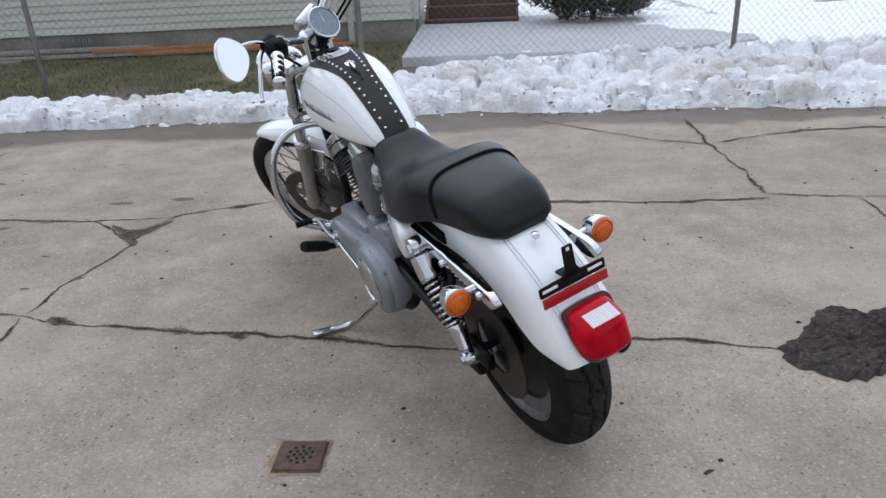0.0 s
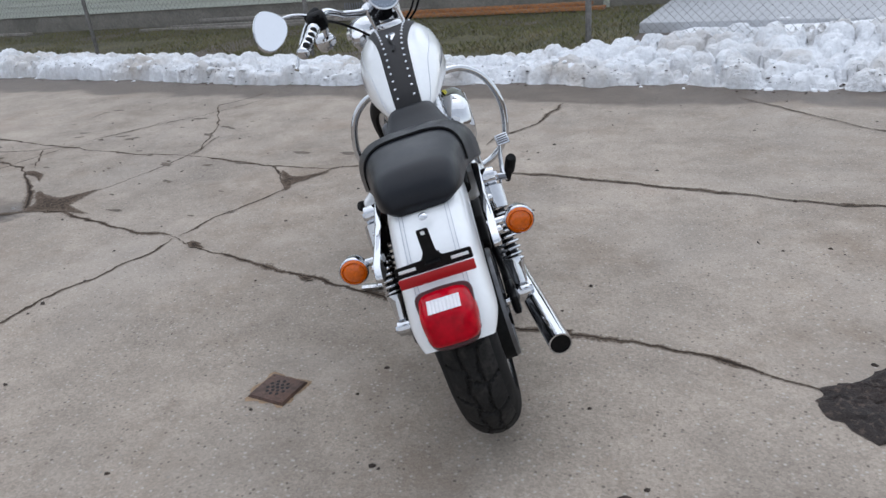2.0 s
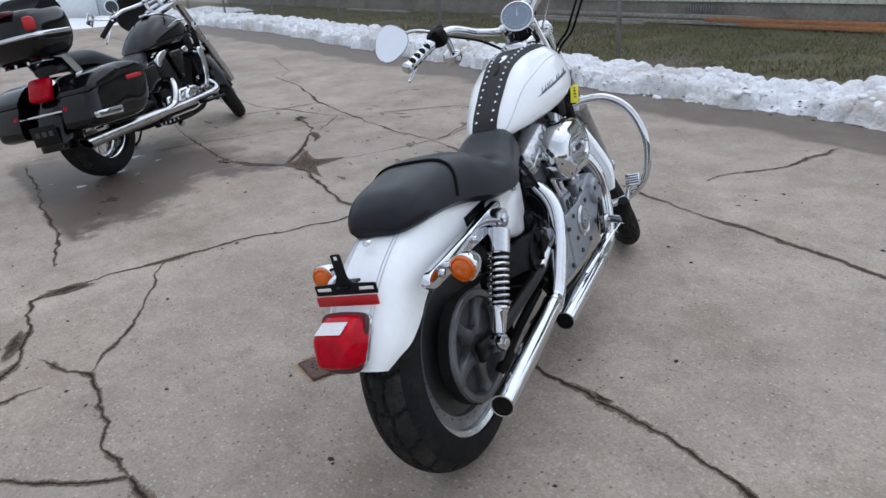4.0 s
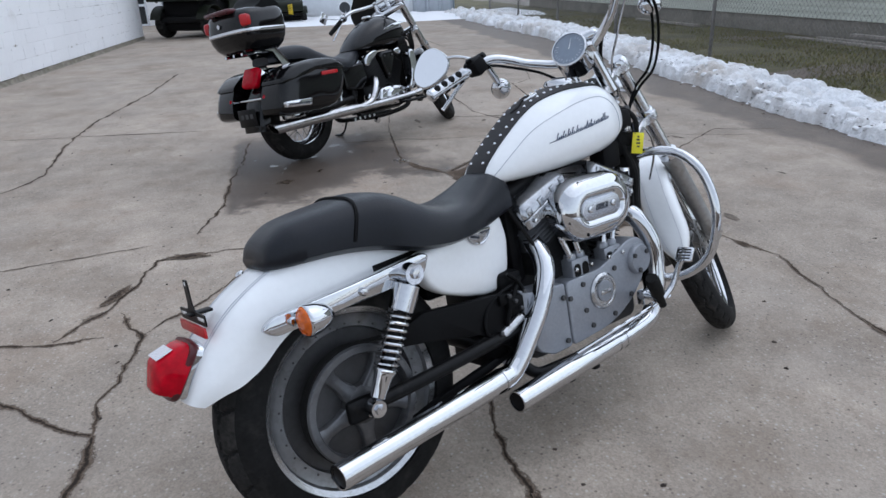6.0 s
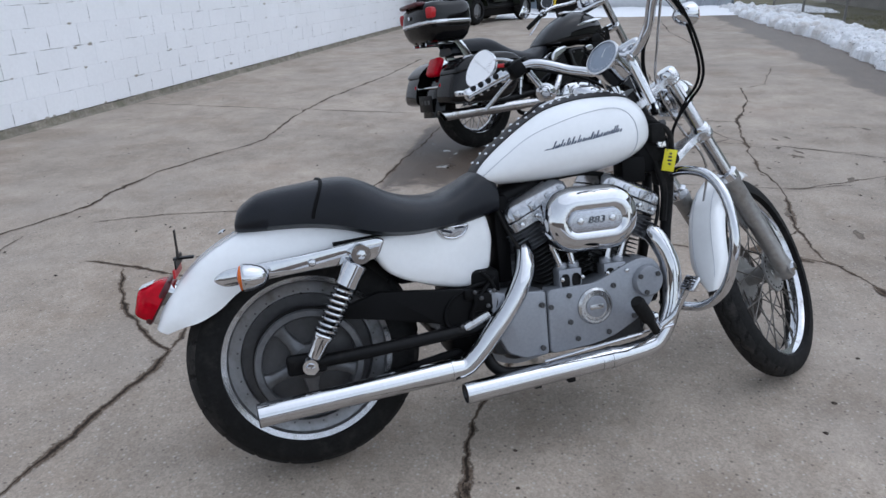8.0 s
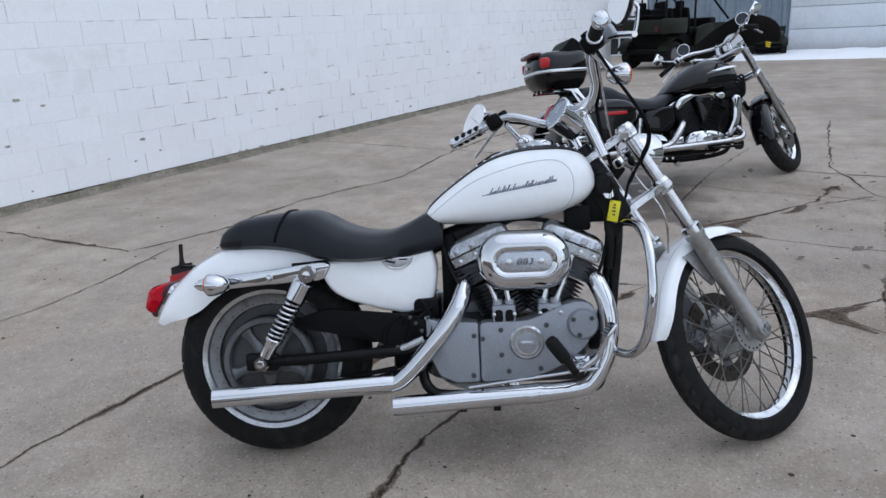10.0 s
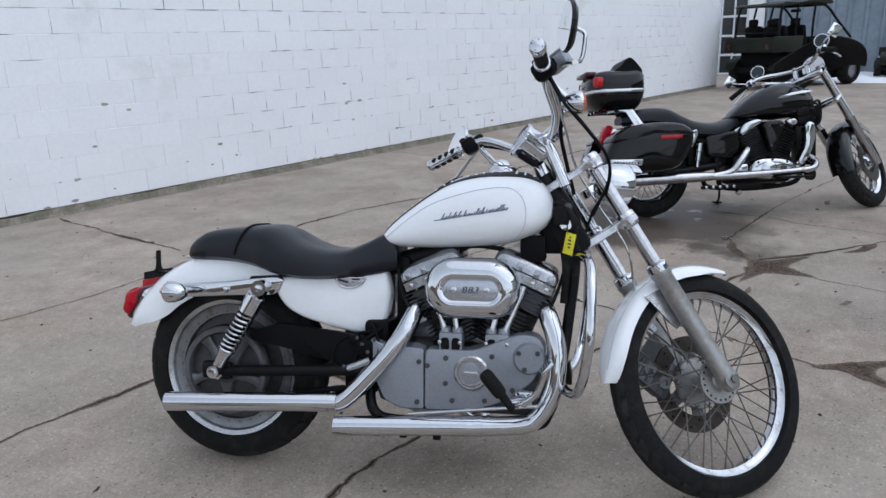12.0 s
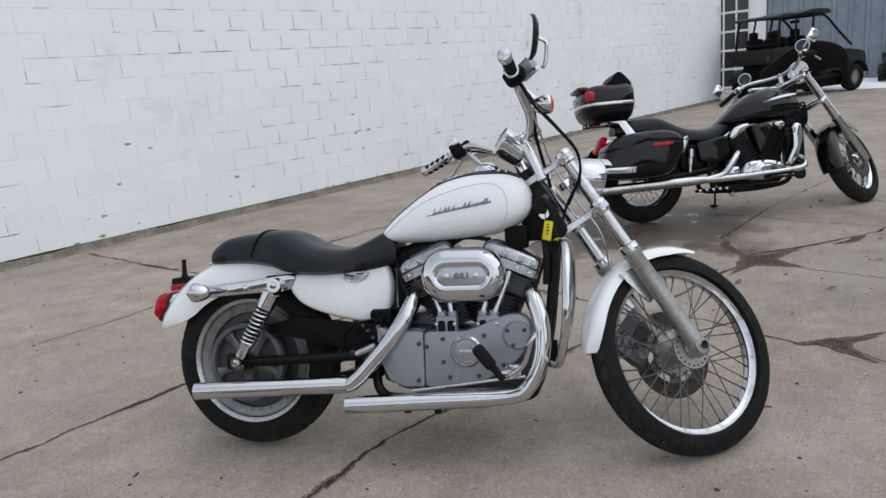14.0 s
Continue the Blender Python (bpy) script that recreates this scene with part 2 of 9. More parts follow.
UTV_GREEN = material("dark_green_plastic", (0.014, 0.017, 0.011), 0.5, spec=0.2, vary=0.25, grain=20, bump=0.05)
YELLOW_SPRING = material("yellow_spring", (0.75, 0.55, 0.02), 0.4, vary=0.1, bump=0.0)


def concrete():
    """Old exposed-aggregate paving: speckle, mottling, stains, and the wet along the snow and under the parked bike."""
    m = bpy.data.materials.new("old_concrete")
    m.use_nodes = True
    n, l = m.node_tree.nodes, m.node_tree.links
    b = n["Principled BSDF"]
    at = n.new("ShaderNodeTexCoord").outputs["Object"]

    def tex(scale, detail=5.0, rough=0.6):
        t = n.new("ShaderNodeTexNoise")
        t.inputs["Scale"].default_value, t.inputs["Detail"].default_value, t.inputs["Roughness"].default_value = scale, detail, rough
        l.new(at, t.inputs["Vector"])
        return t.outputs["Fac"]

    def ramp(s, a, c, lo, hi, smooth=False):
        r = n.new("ShaderNodeMapRange")
        if smooth:
            r.interpolation_type = "SMOOTHSTEP"
        for k, v in (("From Min", a), ("From Max", c), ("To Min", lo), ("To Max", hi)):
            r.inputs[k].default_value = v
        l.new(s, r.inputs["Value"])
        return r.outputs["Result"]

    def math(op, x, y):
        q = n.new("ShaderNodeMath")
        q.operation = op
        for s, v in zip(q.inputs, (x, y)):
            if hasattr(v, "is_linked"):
                l.new(v, s)
            else:
                s.default_value = v
        return q.outputs[0]

    def mix(fac, x, y):
        q = n.new("ShaderNodeMix")
        q.data_type = "RGBA"
        l.new(fac, q.inputs["Factor"])
        for s, v in ((q.inputs["A"], x), (q.inputs["B"], y)):
            if hasattr(v, "is_linked"):
                l.new(v, s)
            else:
                s.default_value = (*v, 1)
        return q.outputs["Result"]

    cells = n.new("ShaderNodeTexVoronoi")
    cells.inputs["Scale"].default_value = 165
    l.new(at, cells.inputs["Vector"])
    sep = n.new("ShaderNodeSeparateColor")
    l.new(cells.outputs["Color"], sep.inputs["Color"])
    stone = ramp(sep.outputs["Red"], 0, 1, 0.84, 1.16)
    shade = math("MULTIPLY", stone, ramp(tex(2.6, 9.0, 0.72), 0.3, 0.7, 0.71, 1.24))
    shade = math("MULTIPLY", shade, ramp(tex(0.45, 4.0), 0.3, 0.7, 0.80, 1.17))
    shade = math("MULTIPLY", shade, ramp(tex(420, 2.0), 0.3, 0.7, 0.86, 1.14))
    hs = n.new("ShaderNodeHueSaturation")
    hs.inputs["Color"].default_value = (0.338, 0.2845, 0.231, 1)
    l.new(shade, hs.inputs["Value"])
    col = mix(ramp(tex(60, 6.0, 0.7), 0.64, 0.72, 0, 0.6), hs.outputs["Color"], (0.10, 0.085, 0.07))
    col = mix(ramp(tex(1.1, 9.0, 0.74), 0.50, 0.72, 0, 0.9), col, (0.200, 0.150, 0.106))
    col = mix(ramp(tex(6.5, 8.0, 0.72), 0.56, 0.70, 0, 0.50), col, (0.190, 0.150, 0.115))
    col = mix(ramp(tex(0.7, 5.0, 0.6), 0.30, 0.48, 0.55, 0), col, (0.37, 0.325, 0.280))
    col = mix(ramp(tex(0.85, 7.0, 0.68), 0.56, 0.70, 0, 0.42), col, (0.30, 0.215, 0.155))
    pits = n.new("ShaderNodeTexVoronoi")
    pits.inputs["Scale"].default_value = 75
    l.new(at, pits.inputs["Vector"])
    psep = n.new("ShaderNodeSeparateColor")
    l.new(pits.outputs["Color"], psep.inputs["Color"])
    dot = ramp(pits.outputs["Distance"], 0.24, 0.38, 1, 0)
    col = mix(math("MULTIPLY", dot, ramp(psep.outputs["Red"], 0.82, 0.96, 0, 0.8)), col, (0.095, 0.078, 0.064))
    col = mix(math("MULTIPLY", dot, ramp(psep.outputs["Green"], 0.66, 0.90, 0, 0.6)), col, (0.50, 0.46, 0.41))
    xyz = n.new("ShaderNodeSeparateXYZ")
    l.new(at, xyz.inputs["Vector"])
    edge = math("ADD", xyz.outputs["Y"], math("MULTIPLY", math("SUBTRACT", tex(1.3, 6.0, 0.6), 0.5), 0.8))
    along = math("MULTIPLY", xyz.outputs["X"], 0.055)
    wet = ramp(math("ADD", edge, along), 4.90, 5.04, 0, 1, True)
    drift = math("MULTIPLY", math("SUBTRACT", tex(2.2, 7.0, 0.65), 0.5), 1.5)
    px, py = math("ADD", xyz.outputs["X"], drift), math("ADD", xyz.outputs["Y"], drift)
    pool = math("MULTIPLY", ramp(math("ADD", xyz.outputs["Y"], math("MULTIPLY", drift, 0.12)), 1.03, 1.10, 0, 1, True), ramp(math("ADD", px, math("MULTIPLY", py, 0.35)), -1.90, -2.20, 0, 1, True))
    pool = math("MULTIPLY", pool, math("MULTIPLY", ramp(math("SUBTRACT", py, math("MULTIPLY", px, 0.25)), 3.35, 2.95, 0, 1, True), ramp(px, -4.6, -3.9, 0, 1, True)))
    damp = math("MULTIPLY", math("MAXIMUM", wet, pool), ramp(tex(5.0, 6.0, 0.65), 0.30, 0.55, 0.72, 1.0))
    col = mix(math("MULTIPLY", damp, 0.9), col, (0.080, 0.058, 0.041))
    col = mix(math("MULTIPLY", pool, 0.45), col, (0.050, 0.036, 0.027))
    standing = math("MULTIPLY", pool, ramp(tex(4.6, 7.0, 0.62), 0.60, 0.64, 0, 1))
    l.new(col, b.inputs["Base Color"])
    l.new(math("SUBTRACT", ramp(damp, 0, 1, 0.85, 0.55), math("MULTIPLY", standing, 0.50)), b.inputs["Roughness"])
    k = n.new("ShaderNodeBump")
    k.inputs["Distance"].default_value = 0.003
    l.new(ramp(standing, 0, 1, 0.6, 0.04), k.inputs["Strength"])
    l.new(math("ADD", tex(180, 6.0), math("MULTIPLY", cells.outputs["Distance"], 0.5)), k.inputs["Height"])
    l.new(k.outputs["Normal"], b.inputs["Normal"])
    return m


CONCRETE = concrete()


# ---------------------------------------------------------------- shapes
class Shape:
    """Vertices and faces that grow piece by piece into one mesh."""

    def __init__(self):
        self.v, self.f = [], []

    def add(self, verts, faces):
        k = len(self.v)
        self.v += [Vector(p) for p in verts]
        self.f += [[i + k for i in q] for q in faces]
        return self

    def move(self, m, start=0):
        for i in range(start, len(self.v)):
            self.v[i] = m @ self.v[i]
        return self

    def rings(self, rings, closed=True, caps=True, loop=False):
        n, verts, faces = len(rings[0]), [], []
        for r in rings:
            verts += r
        m = len(rings)
        for i in range(m if loop else m - 1):
            for j in range(n if closed else n - 1):
                a, b, c, d = i * n + j, i * n + (j + 1) % n, ((i + 1) % m) * n + (j + 1) % n, ((i + 1) % m) * n + j
                faces.append((a, b, c, d))
        if caps and closed and not loop:
            faces += [list(range(n))[::-1], list(range((m - 1) * n, m * n))]
        return self.add(verts, faces)

    def lathe(self, profile, segs=32, centre=(0, 0, 0), axis=(0, 1, 0), closed=False, caps=True):
        """profile: (radius, along) pairs turned about the axis through centre."""
        z = Vector(axis).normalized()
        x = z.orthogonal().normalized()
        y = z.cross(x)
        c = Vector(centre)
        rings = []
        for r, h in profile:
            rings.append([c + z * h + (x * math.cos(a) + y * math.sin(a)) * max(r, 1e-4) for a in [2 * math.pi * i / segs for i in range(segs)]])
        return self.rings(rings, loop=closed, caps=caps)

    def tube(self, path, radius, segs=10, caps=True):
        """radius: one number, or one for each point of the path."""
        pts = [Vector(p) for p in path]
        rad = [radius] * len(pts) if isinstance(radius, (int, float)) else list(radius)
        up, rings = None, []
        for i, p in enumerate(pts):
            t = (pts[min(i + 1, len(pts) - 1)] - pts[max(i - 1, 0)]).normalized()
            up = t.orthogonal().normalized() if up is None else (up - t * up.dot(t)).normalized()
            w = t.cross(up)
            rings.append([p + (up * math.cos(a) + w * math.sin(a)) * rad[i] for a in [2 * math.pi * k / segs for k in range(segs)]])
        return self.rings(rings, caps=caps)

    def rod(self, a, b, radius, segs=10):
        return self.tube([a, b], radius, segs)

    def box(self, centre, size, bevel=0.0, turn=None, segs=2):
        bm = bmesh.new()
        bmesh.ops.create_cube(bm, size=1.0)
        for q in bm.verts:
            q.co = Vector((q.co.x * size[0], q.co.y * size[1], q.co.z * size[2]))
        if bevel:
            bmesh.ops.bevel(bm, geom=bm.edges[:], offset=min(bevel, min(size) * 0.49), segments=segs, affect="EDGES", profile=0.5)
        bm.verts.index_update()
        t = turn.to_3x3() if turn else Matrix.Identity(3)
        self.add([t @ q.co + Vector(centre) for q in bm.verts], [[q.index for q in p.verts] for p in bm.faces])
        bm.free()
        return self

    def ball(self, centre, radii, rings=10, segs=16):
        c, r = Vector(centre), Vector(radii) if not isinstance(radii, (int, float)) else Vector((radii,) * 3)
        out = []
        for i in range(rings + 1):
            a = math.pi * i / rings
            out.append([c + Vector((r.x * max(math.sin(a), 1e-3) * math.cos(2 * math.pi * k / segs), r.y * max(math.sin(a), 1e-3) * math.sin(2 * math.pi * k / segs), r.z * math.cos(a))) for k in range(segs)])
        return self.rings(out)

    def plate(self, outline, normal_axis, a, b, bevel=0.0, bulge=0.0):
        """outline: 2D points, drawn out along an axis ('x','y','z') from a to b; the b side is bevelled."""
        put = {"y": lambda p, h: Vector((p[0], h, p[1])), "x": lambda p, h: Vector((h, p[0], p[1])), "z": lambda p, h: Vector((p[0], p[1], h))}[normal_axis]
        cx, cy = sum(p[0] for p in outline) / len(outline), sum(p[1] for p in outline) / len(outline)

        def inset(d):
            out = []
            for p in outline:
                q = Vector((cx - p[0], cy - p[1]))
                out.append((p[0] + q.x * d / max(q.length, 1e-6), p[1] + q.y * d / max(q.length, 1e-6)))
            return out

        s = 1 if b > a else -1
        rings = [[put(p, a) for p in outline]]
        if bevel:
            for k in range(4):
                t = math.pi / 2 * k / 3
                rings.append([put(p, b - s * bevel * (1 - math.sin(t))) for p in inset(bevel * (1 - math.cos(t)))])
        else:
            rings.append([put(p, b) for p in outline])
        if bulge:
            last = inset(bevel)
            for k in (0.35, 0.7, 0.9):
                rings.append([put((p[0] + (cx - p[0]) * k, p[1] + (cy - p[1]) * k), b + s * bulge * (1 - (1 - k) ** 2)) for p in last])
        return self.rings(rings)

    def shell(self, grid, thick):
        """A sheet from a grid of points, given thickness against its normals."""
        bm = bmesh.new()
        rows = [[bm.verts.new(p) for p in r] for r in grid]
        for i in range(len(rows) - 1):
            for j in range(len(rows[0]) - 1):
                bm.faces.new((rows[i][j], rows[i][j + 1], rows[i + 1][j + 1], rows[i + 1][j]))
        bmesh.ops.recalc_face_normals(bm, faces=bm.faces[:])
        bmesh.ops.solidify(bm, geom=bm.faces[:], thickness=thick)
        bm.verts.index_update()
        self.add([q.co for q in bm.verts], [[q.index for q in p.verts] for p in bm.faces])
        bm.free()
        return self


def smooth_path(points, n=8):
    """A curve through the points (Catmull-Rom), n steps a span."""
    p = [Vector(q) for q in points]
    p = [2 * p[0] - p[1], *p, 2 * p[-1] - p[-2]]
    out = []
    for i in range(1, len(p) - 2):
        for k in range(n):
            t = k / n
            a, b, c, d = p[i - 1], p[i], p[i + 1], p[i + 2]
            out.append(0.5 * (2 * b + (c - a) * t + (2 * a - 5 * b + 4 * c - d) * t * t + (3 * b - a - 3 * c + d) * t ** 3))
    out.append(p[-2])
    return out


def smooth_outline(points, n=5):
    """A closed rounded outline through 2D points."""
    p = [Vector((q[0], q[1])) for q in points]
    out = []
    for i in range(len(p)):
        a, b, c, d = p[i - 1], p[i], p[(i + 1) % len(p)], p[(i + 2) % len(p)]
        for k in range(n):
            t = k / n
            q = 0.5 * (2 * b + (c - a) * t + (2 * a - 5 * b + 4 * c - d) * t * t + (3 * b - a - 3 * c + d) * t ** 3)
            out.append((q.x, q.y))
    return out


def rounded_polygon(points, r, n=4):
    """A polygon with its corners rounded by r."""
    out = []
    m = len(points)
    for i in range(m):
        a, b, c = Vector(points[i - 1]), Vector(points[i]), Vector(points[(i + 1) % m])
        u, w = (a - b), (c - b)
        k = min(r, u.length * 0.45, w.length * 0.45)
        s, e = b + u.normalized() * k, b + w.normalized() * k
        for j in range(n + 1):
            t = j / n
            q = s * (1 - t) ** 2 + b * 2 * t * (1 - t) + e * t * t
            out.append((q.x, q.y))
    return out


def interp(x, table):
    """Smooth reading of a table of (x, value)."""
    if x <= table[0][0]:
        return table[0][1]
    for (a, p), (b, q) in zip(table, table[1:]):
        if x <= b:
            i = table.index((a, p))
            m0 = (q - table[max(i - 1, 0)][1]) / (b - table[max(i - 1, 0)][0])
            j = min(i + 2, len(table) - 1)
            m1 = (table[j][1] - p) / (table[j][0] - a)
            h, t = b - a, (x - a) / (b - a)
            return (2 * t ** 3 - 3 * t * t + 1) * p + (t ** 3 - 2 * t * t + t) * h * m0 + (-2 * t ** 3 + 3 * t * t) * q + (t ** 3 - t * t) * h * m1
    return table[-1][1]


def mesh_of(name, shape, mat, angle=40):
    me = bpy.data.meshes.new(name)
    me.from_pydata([tuple(p) for p in shape.v], [], [tuple(q) for q in shape.f])
    bm = bmesh.new()
    bm.from_mesh(me)
    bmesh.ops.recalc_face_normals(bm, faces=bm.faces[:])
    bm.to_mesh(me)
    bm.free()
    me.materials.append(mat)
    me.shade_smooth()
    me.set_sharp_from_angle(angle=radians(angle))
    return me


def part(name, shape, mat, parent, label="", angle=40):
    """One mesh under a thing or under a part."""
    ob = new(name, mesh_of(name, shape, mat, angle))
    if parent:
        ob.parent = parent
    return tagged(ob, label)


def thing(name, label, category, m=None, group="", kind=""):
    ob = tagged(new(name), label, category, group, kind)
    ob.empty_display_size = 0.1
    if m is not None:
        ob.matrix_world = m
    return ob


def mirrored(p):
    return Vector((p[0], -p[1], p[2]))


# ---------------------------------------------------------------- the yard
def sheet(name, x0, x1, y0, y1, z, mat, label, nx=2, ny=2, height=None):
    s = Shape()
    g = [[Vector((x0 + (x1 - x0) * i / (nx - 1), y0 + (y1 - y0) * j / (ny - 1), z)) for j in range(ny)] for i in range(nx)]
    if height:
        for r in g:
            for p in r:
                p.z += height(p.x, p.y)
    s.rings(g, closed=False)
    return tagged(new(name, mesh_of(name, s, mat, 60)), label, kind="structure")


ground = sheet("ground", -400, 400, -400, 400, 0.0, CONCRETE, "cracked grey-brown exposed-aggregate concrete lot, damp along the snow")
ground["category"] = "ground"


crack_count = 0


def lay(name, rows, edges, label=""):
    """A strip on the paving whose rows carry how near its rim each vertex lies."""
    ob = part(name, Shape().rings(rows, closed=False), CRACK_LINE, ground, label)
    value = ob.data.attributes.new("edge", "FLOAT", "POINT")
    value.data.foreach_set("value", edges)


def crack(width, *pts):
    """A soil-filled crack that wanders from point to point, its edges crumbling."""
    global crack_count
    crack_count += 1
    z = 0.0008 + 0.00011 * crack_count
    path = []
    for (ax, ay), (bx, by) in zip(pts, pts[1:]):
        n = max(2, int(math.hypot(bx - ax, by - ay) / 0.010))
        path += [Vector((ax + (bx - ax) * k / n, ay + (by - ay) * k / n, 0)) for k in range(n)]
    path.append(Vector((*pts[-1], 0)))
    rows, edges = [], []
    for i, p in enumerate(path):
        t = (path[min(i + 4, len(path) - 1)] - path[max(i - 4, 0)]).normalized()
        w = Vector((-t.y, t.x, 0))
        wob = noise.noise(p * 3.1) * 0.018 + noise.noise(p * 8.0) * 0.018 + noise.noise(p * 23.0) * 0.008 + noise.noise(p * 60.0) * 0.003
        wide = width * (0.10 + 0.66 * abs(noise.noise(p * 4.3 + Vector((7, 3, 1)))) + 1.1 * max(0, noise.noise(p * 1.7)) + 0.9 * max(0, noise.noise(p * 13)))
        halo = wide * (1.4 + 3.6 * max(0, noise.noise(p * 3.7 + Vector((1, 8, 2))))) + 0.006
        c = p + w * wob + Vector((0, 0, z))
        side = 0.35 * noise.noise(p * 6 + Vector((3, 3, 3)))
        rows.append([c + w * h for h in (halo * (1 + side), wide * 0.62, wide * 0.2, -wide * 0.2, -wide * 0.62, -halo * (1 - side))])
        tip = 0.55 * max(0, 1 - min(i, len(path) - 1 - i) / 12)
        edges += [1.25, 0.52 + tip, 0.02 + tip, 0.02 + tip, 0.52 + tip, 1.25]
    lay("crack", rows, edges)


def debris(x, y, r, squeeze=0.6, turn=0.0):
    """A ragged patch of soil and broken concrete where cracks meet."""
    n = 22
    rim = []
    for k in range(n):
        a = 2 * math.pi * k / n
        q = r * (0.65 + 0.5 * noise.noise(Vector((math.cos(a) * 1.7 + x, math.sin(a) * 1.7 + y, 3))) + 0.15 * random.random())
        u, w = q * math.cos(a), q * math.sin(a) * squeeze
        rim.append(Vector((x + u * math.cos(turn) - w * math.sin(turn), y + u * math.sin(turn) + w * math.cos(turn), 0.0036)))
    rows = [[Vector((x, y, 0.0062)).lerp(p + Vector((0, 0, 0.0016)), g) for p in [*rim, rim[0]]] for g in (0.02, 0.45, 0.8, 1.15)]
    lay("crack_filling", rows, [0.05] * (n + 1) + [0.25] * (n + 1) + [0.55] * (n + 1) + [1.2] * (n + 1), "dark soil and broken concrete")


def soil_patch(outline, centre):
    """Soil that fills a broken corner between cracks."""
    rim = [Vector((x, y, 0.0040)) for x, y in smooth_outline(outline, 4)]
    rim = [p + Vector((noise.noise(p * 14), noise.noise(p * 14 + Vector((5, 5, 5))), 0)) * 0.016 for p in rim]
    c = Vector((*centre, 0.0056))
    rows = [[c.lerp(p, g) for p in [*rim, rim[0]]] for g in (0.02, 0.55, 0.85, 1.12)]
    n = len(rim) + 1
    lay("crack_filling", rows, [0.30] * n + [0.34] * n + [0.50] * n + [1.2] * n, "brown soil in a broken corner")


crack(0.015, (-6.38, 4.07), (-5.69, 4.0), (-4.5, 3.65), (-3.83, 3.55), (-2.98, 3.47), (-2.41, 3.48), (-1.79, 3.37), (-1.39, 3.38), (-1.13, 3.49), (-0.9, 3.55))
crack(0.009, (-7.7, 3.22), (-6.12, 3.19), (-4.79, 3.2), (-3.83, 3.47), (-3.66, 3.58))
crack(0.008, (-3.12, 5.3), (-3.33, 4.78), (-2.79, 4.11), (-2.53, 3.63), (-2.52, 3.20), (-2.54, 3.0), (-2.59, 2.82))
crack(0.020, (-4.08, 3.2), (-3.59, 3.1), (-3.06, 2.75), (-2.8, 2.51), (-2.48, 2.51))
crack(0.009, (-4.52, 2.33), (-3.85, 2.27), (-3.17, 2.23), (-2.96, 2.33), (-2.75, 2.47))
crack(0.018, (-2.48, 2.51), (-2.21, 2.42), (-1.88, 2.37), (-1.59, 2.36))
crack(0.014, (-1.59, 2.36), (-1.55, 2.6), (-1.49, 2.81), (-1.45, 3.03), (-1.45, 3.25), (-1.29, 3.45))
crack(0.012, (-1.83, 3.41), (-1.61, 3.23), (-1.45, 3.03))
crack(0.016, (-1.59, 2.36), (-1.36, 2.27), (-1.01, 2.18), (-0.7, 2.13), (-0.36, 2.05), (0.01, 1.965), (0.25, 1.99), (0.47, 1.99), (0.63, 1.98), (0.83, 1.945), (1.07, 1.865))
crack(0.018, (-1.59, 2.36), (-1.57, 2.17), (-1.61, 2.01), (-1.69, 1.7), (-1.7, 1.5), (-1.7, 1.39), (-1.72, 1.1), (-1.67, 0.81), (-1.36, 0.76), (-1.11, 0.66), (-0.92, 0.56))
crack(0.012, (-1.69, 1.36), (-1.56, 1.29), (-1.2, 1.11), (-1.0, 0.95), (-0.87, 0.87))
crack(0.014, (-1.02, -0.07), (-0.99, 0.18), (-0.91, 0.56), (-0.9, 0.73))
crack(0.015, (-0.95, 0.21), (-0.74, 0.33), (-0.51, 0.51), (-0.36, 0.7), (-0.26, 0.83), (-0.13, 0.84), (0.13, 0.82), (0.45, 0.78), (0.71, 0.77), (1.6, 0.7))
crack(0.017, (-0.26, 0.832), (-0.44, 0.822), (-0.62, 0.843), (-0.863, 0.872), (-1.12, 0.76))
crack(0.008, (-1.54, -0.38), (-1.71, -0.03), (-1.9, 0.75))
crack(0.024, (-1.13, -0.81), (-1.8, -0.57), (-2.1, -0.61), (-2.6, -0.57), (-3.06, -0.41), (-3.62, -0.22), (-4.49, -0.33), (-5.64, -0.34), (-7.45, -0.1), (-9.24, -0.02))
crack(0.022, (-1.19, -2.6), (-1.15, -1.5), (-1.13, -0.81))
crack(0.010, (-5.29, -2.4), (-5.02, -0.77), (-4.8, 0.85))
crack(0.014, (-2.0, 0.95), (-2.34, 1.04), (-3.09, 1.09), (-4.23, 1.17))
crack(0.006, (0.22, -0.5), (-0.36, -0.44), (-0.64, -0.48), (-1.3, -0.6))
crack(0.007, (-4.5, 2.34), (-5.16, 2.43), (-5.63, 2.53))
crack(0.007, (-3.44, 3.08), (-3.83, 3.47))
crack(0.007, (-8.03, 4.8), (-6.6, 4.37), (-6.3, 4.09))
crack(0.012, (-18.04, 4.52), (-13.68, 4.25), (-10.86, 4.33))
crack(0.007, (-3.55, 3.9), (-3.2, 4.5), (-3.01, 4.96))
crack(0.005, (-3.88, 1.86), (-3.87, 2.08), (-3.84, 2.33), (-3.75, 2.61), (-3.74, 2.79), (-3.72, 3.12), (-3.66, 3.58))
crack(0.006, (-4.60, 2.80), (-4.58, 3.04), (-4.51, 3.35), (-4.50, 3.67))
crack(0.005, (-4.29, 4.25), (-4.31, 4.55))
crack(0.005, (-3.65, 3.67), (-3.51, 4.0), (-3.44, 4.08), (-3.41, 4.30))
crack(0.007, (-2.46, 3.43), (-2.50, 3.58), (-2.59, 3.77), (-2.62, 3.98))
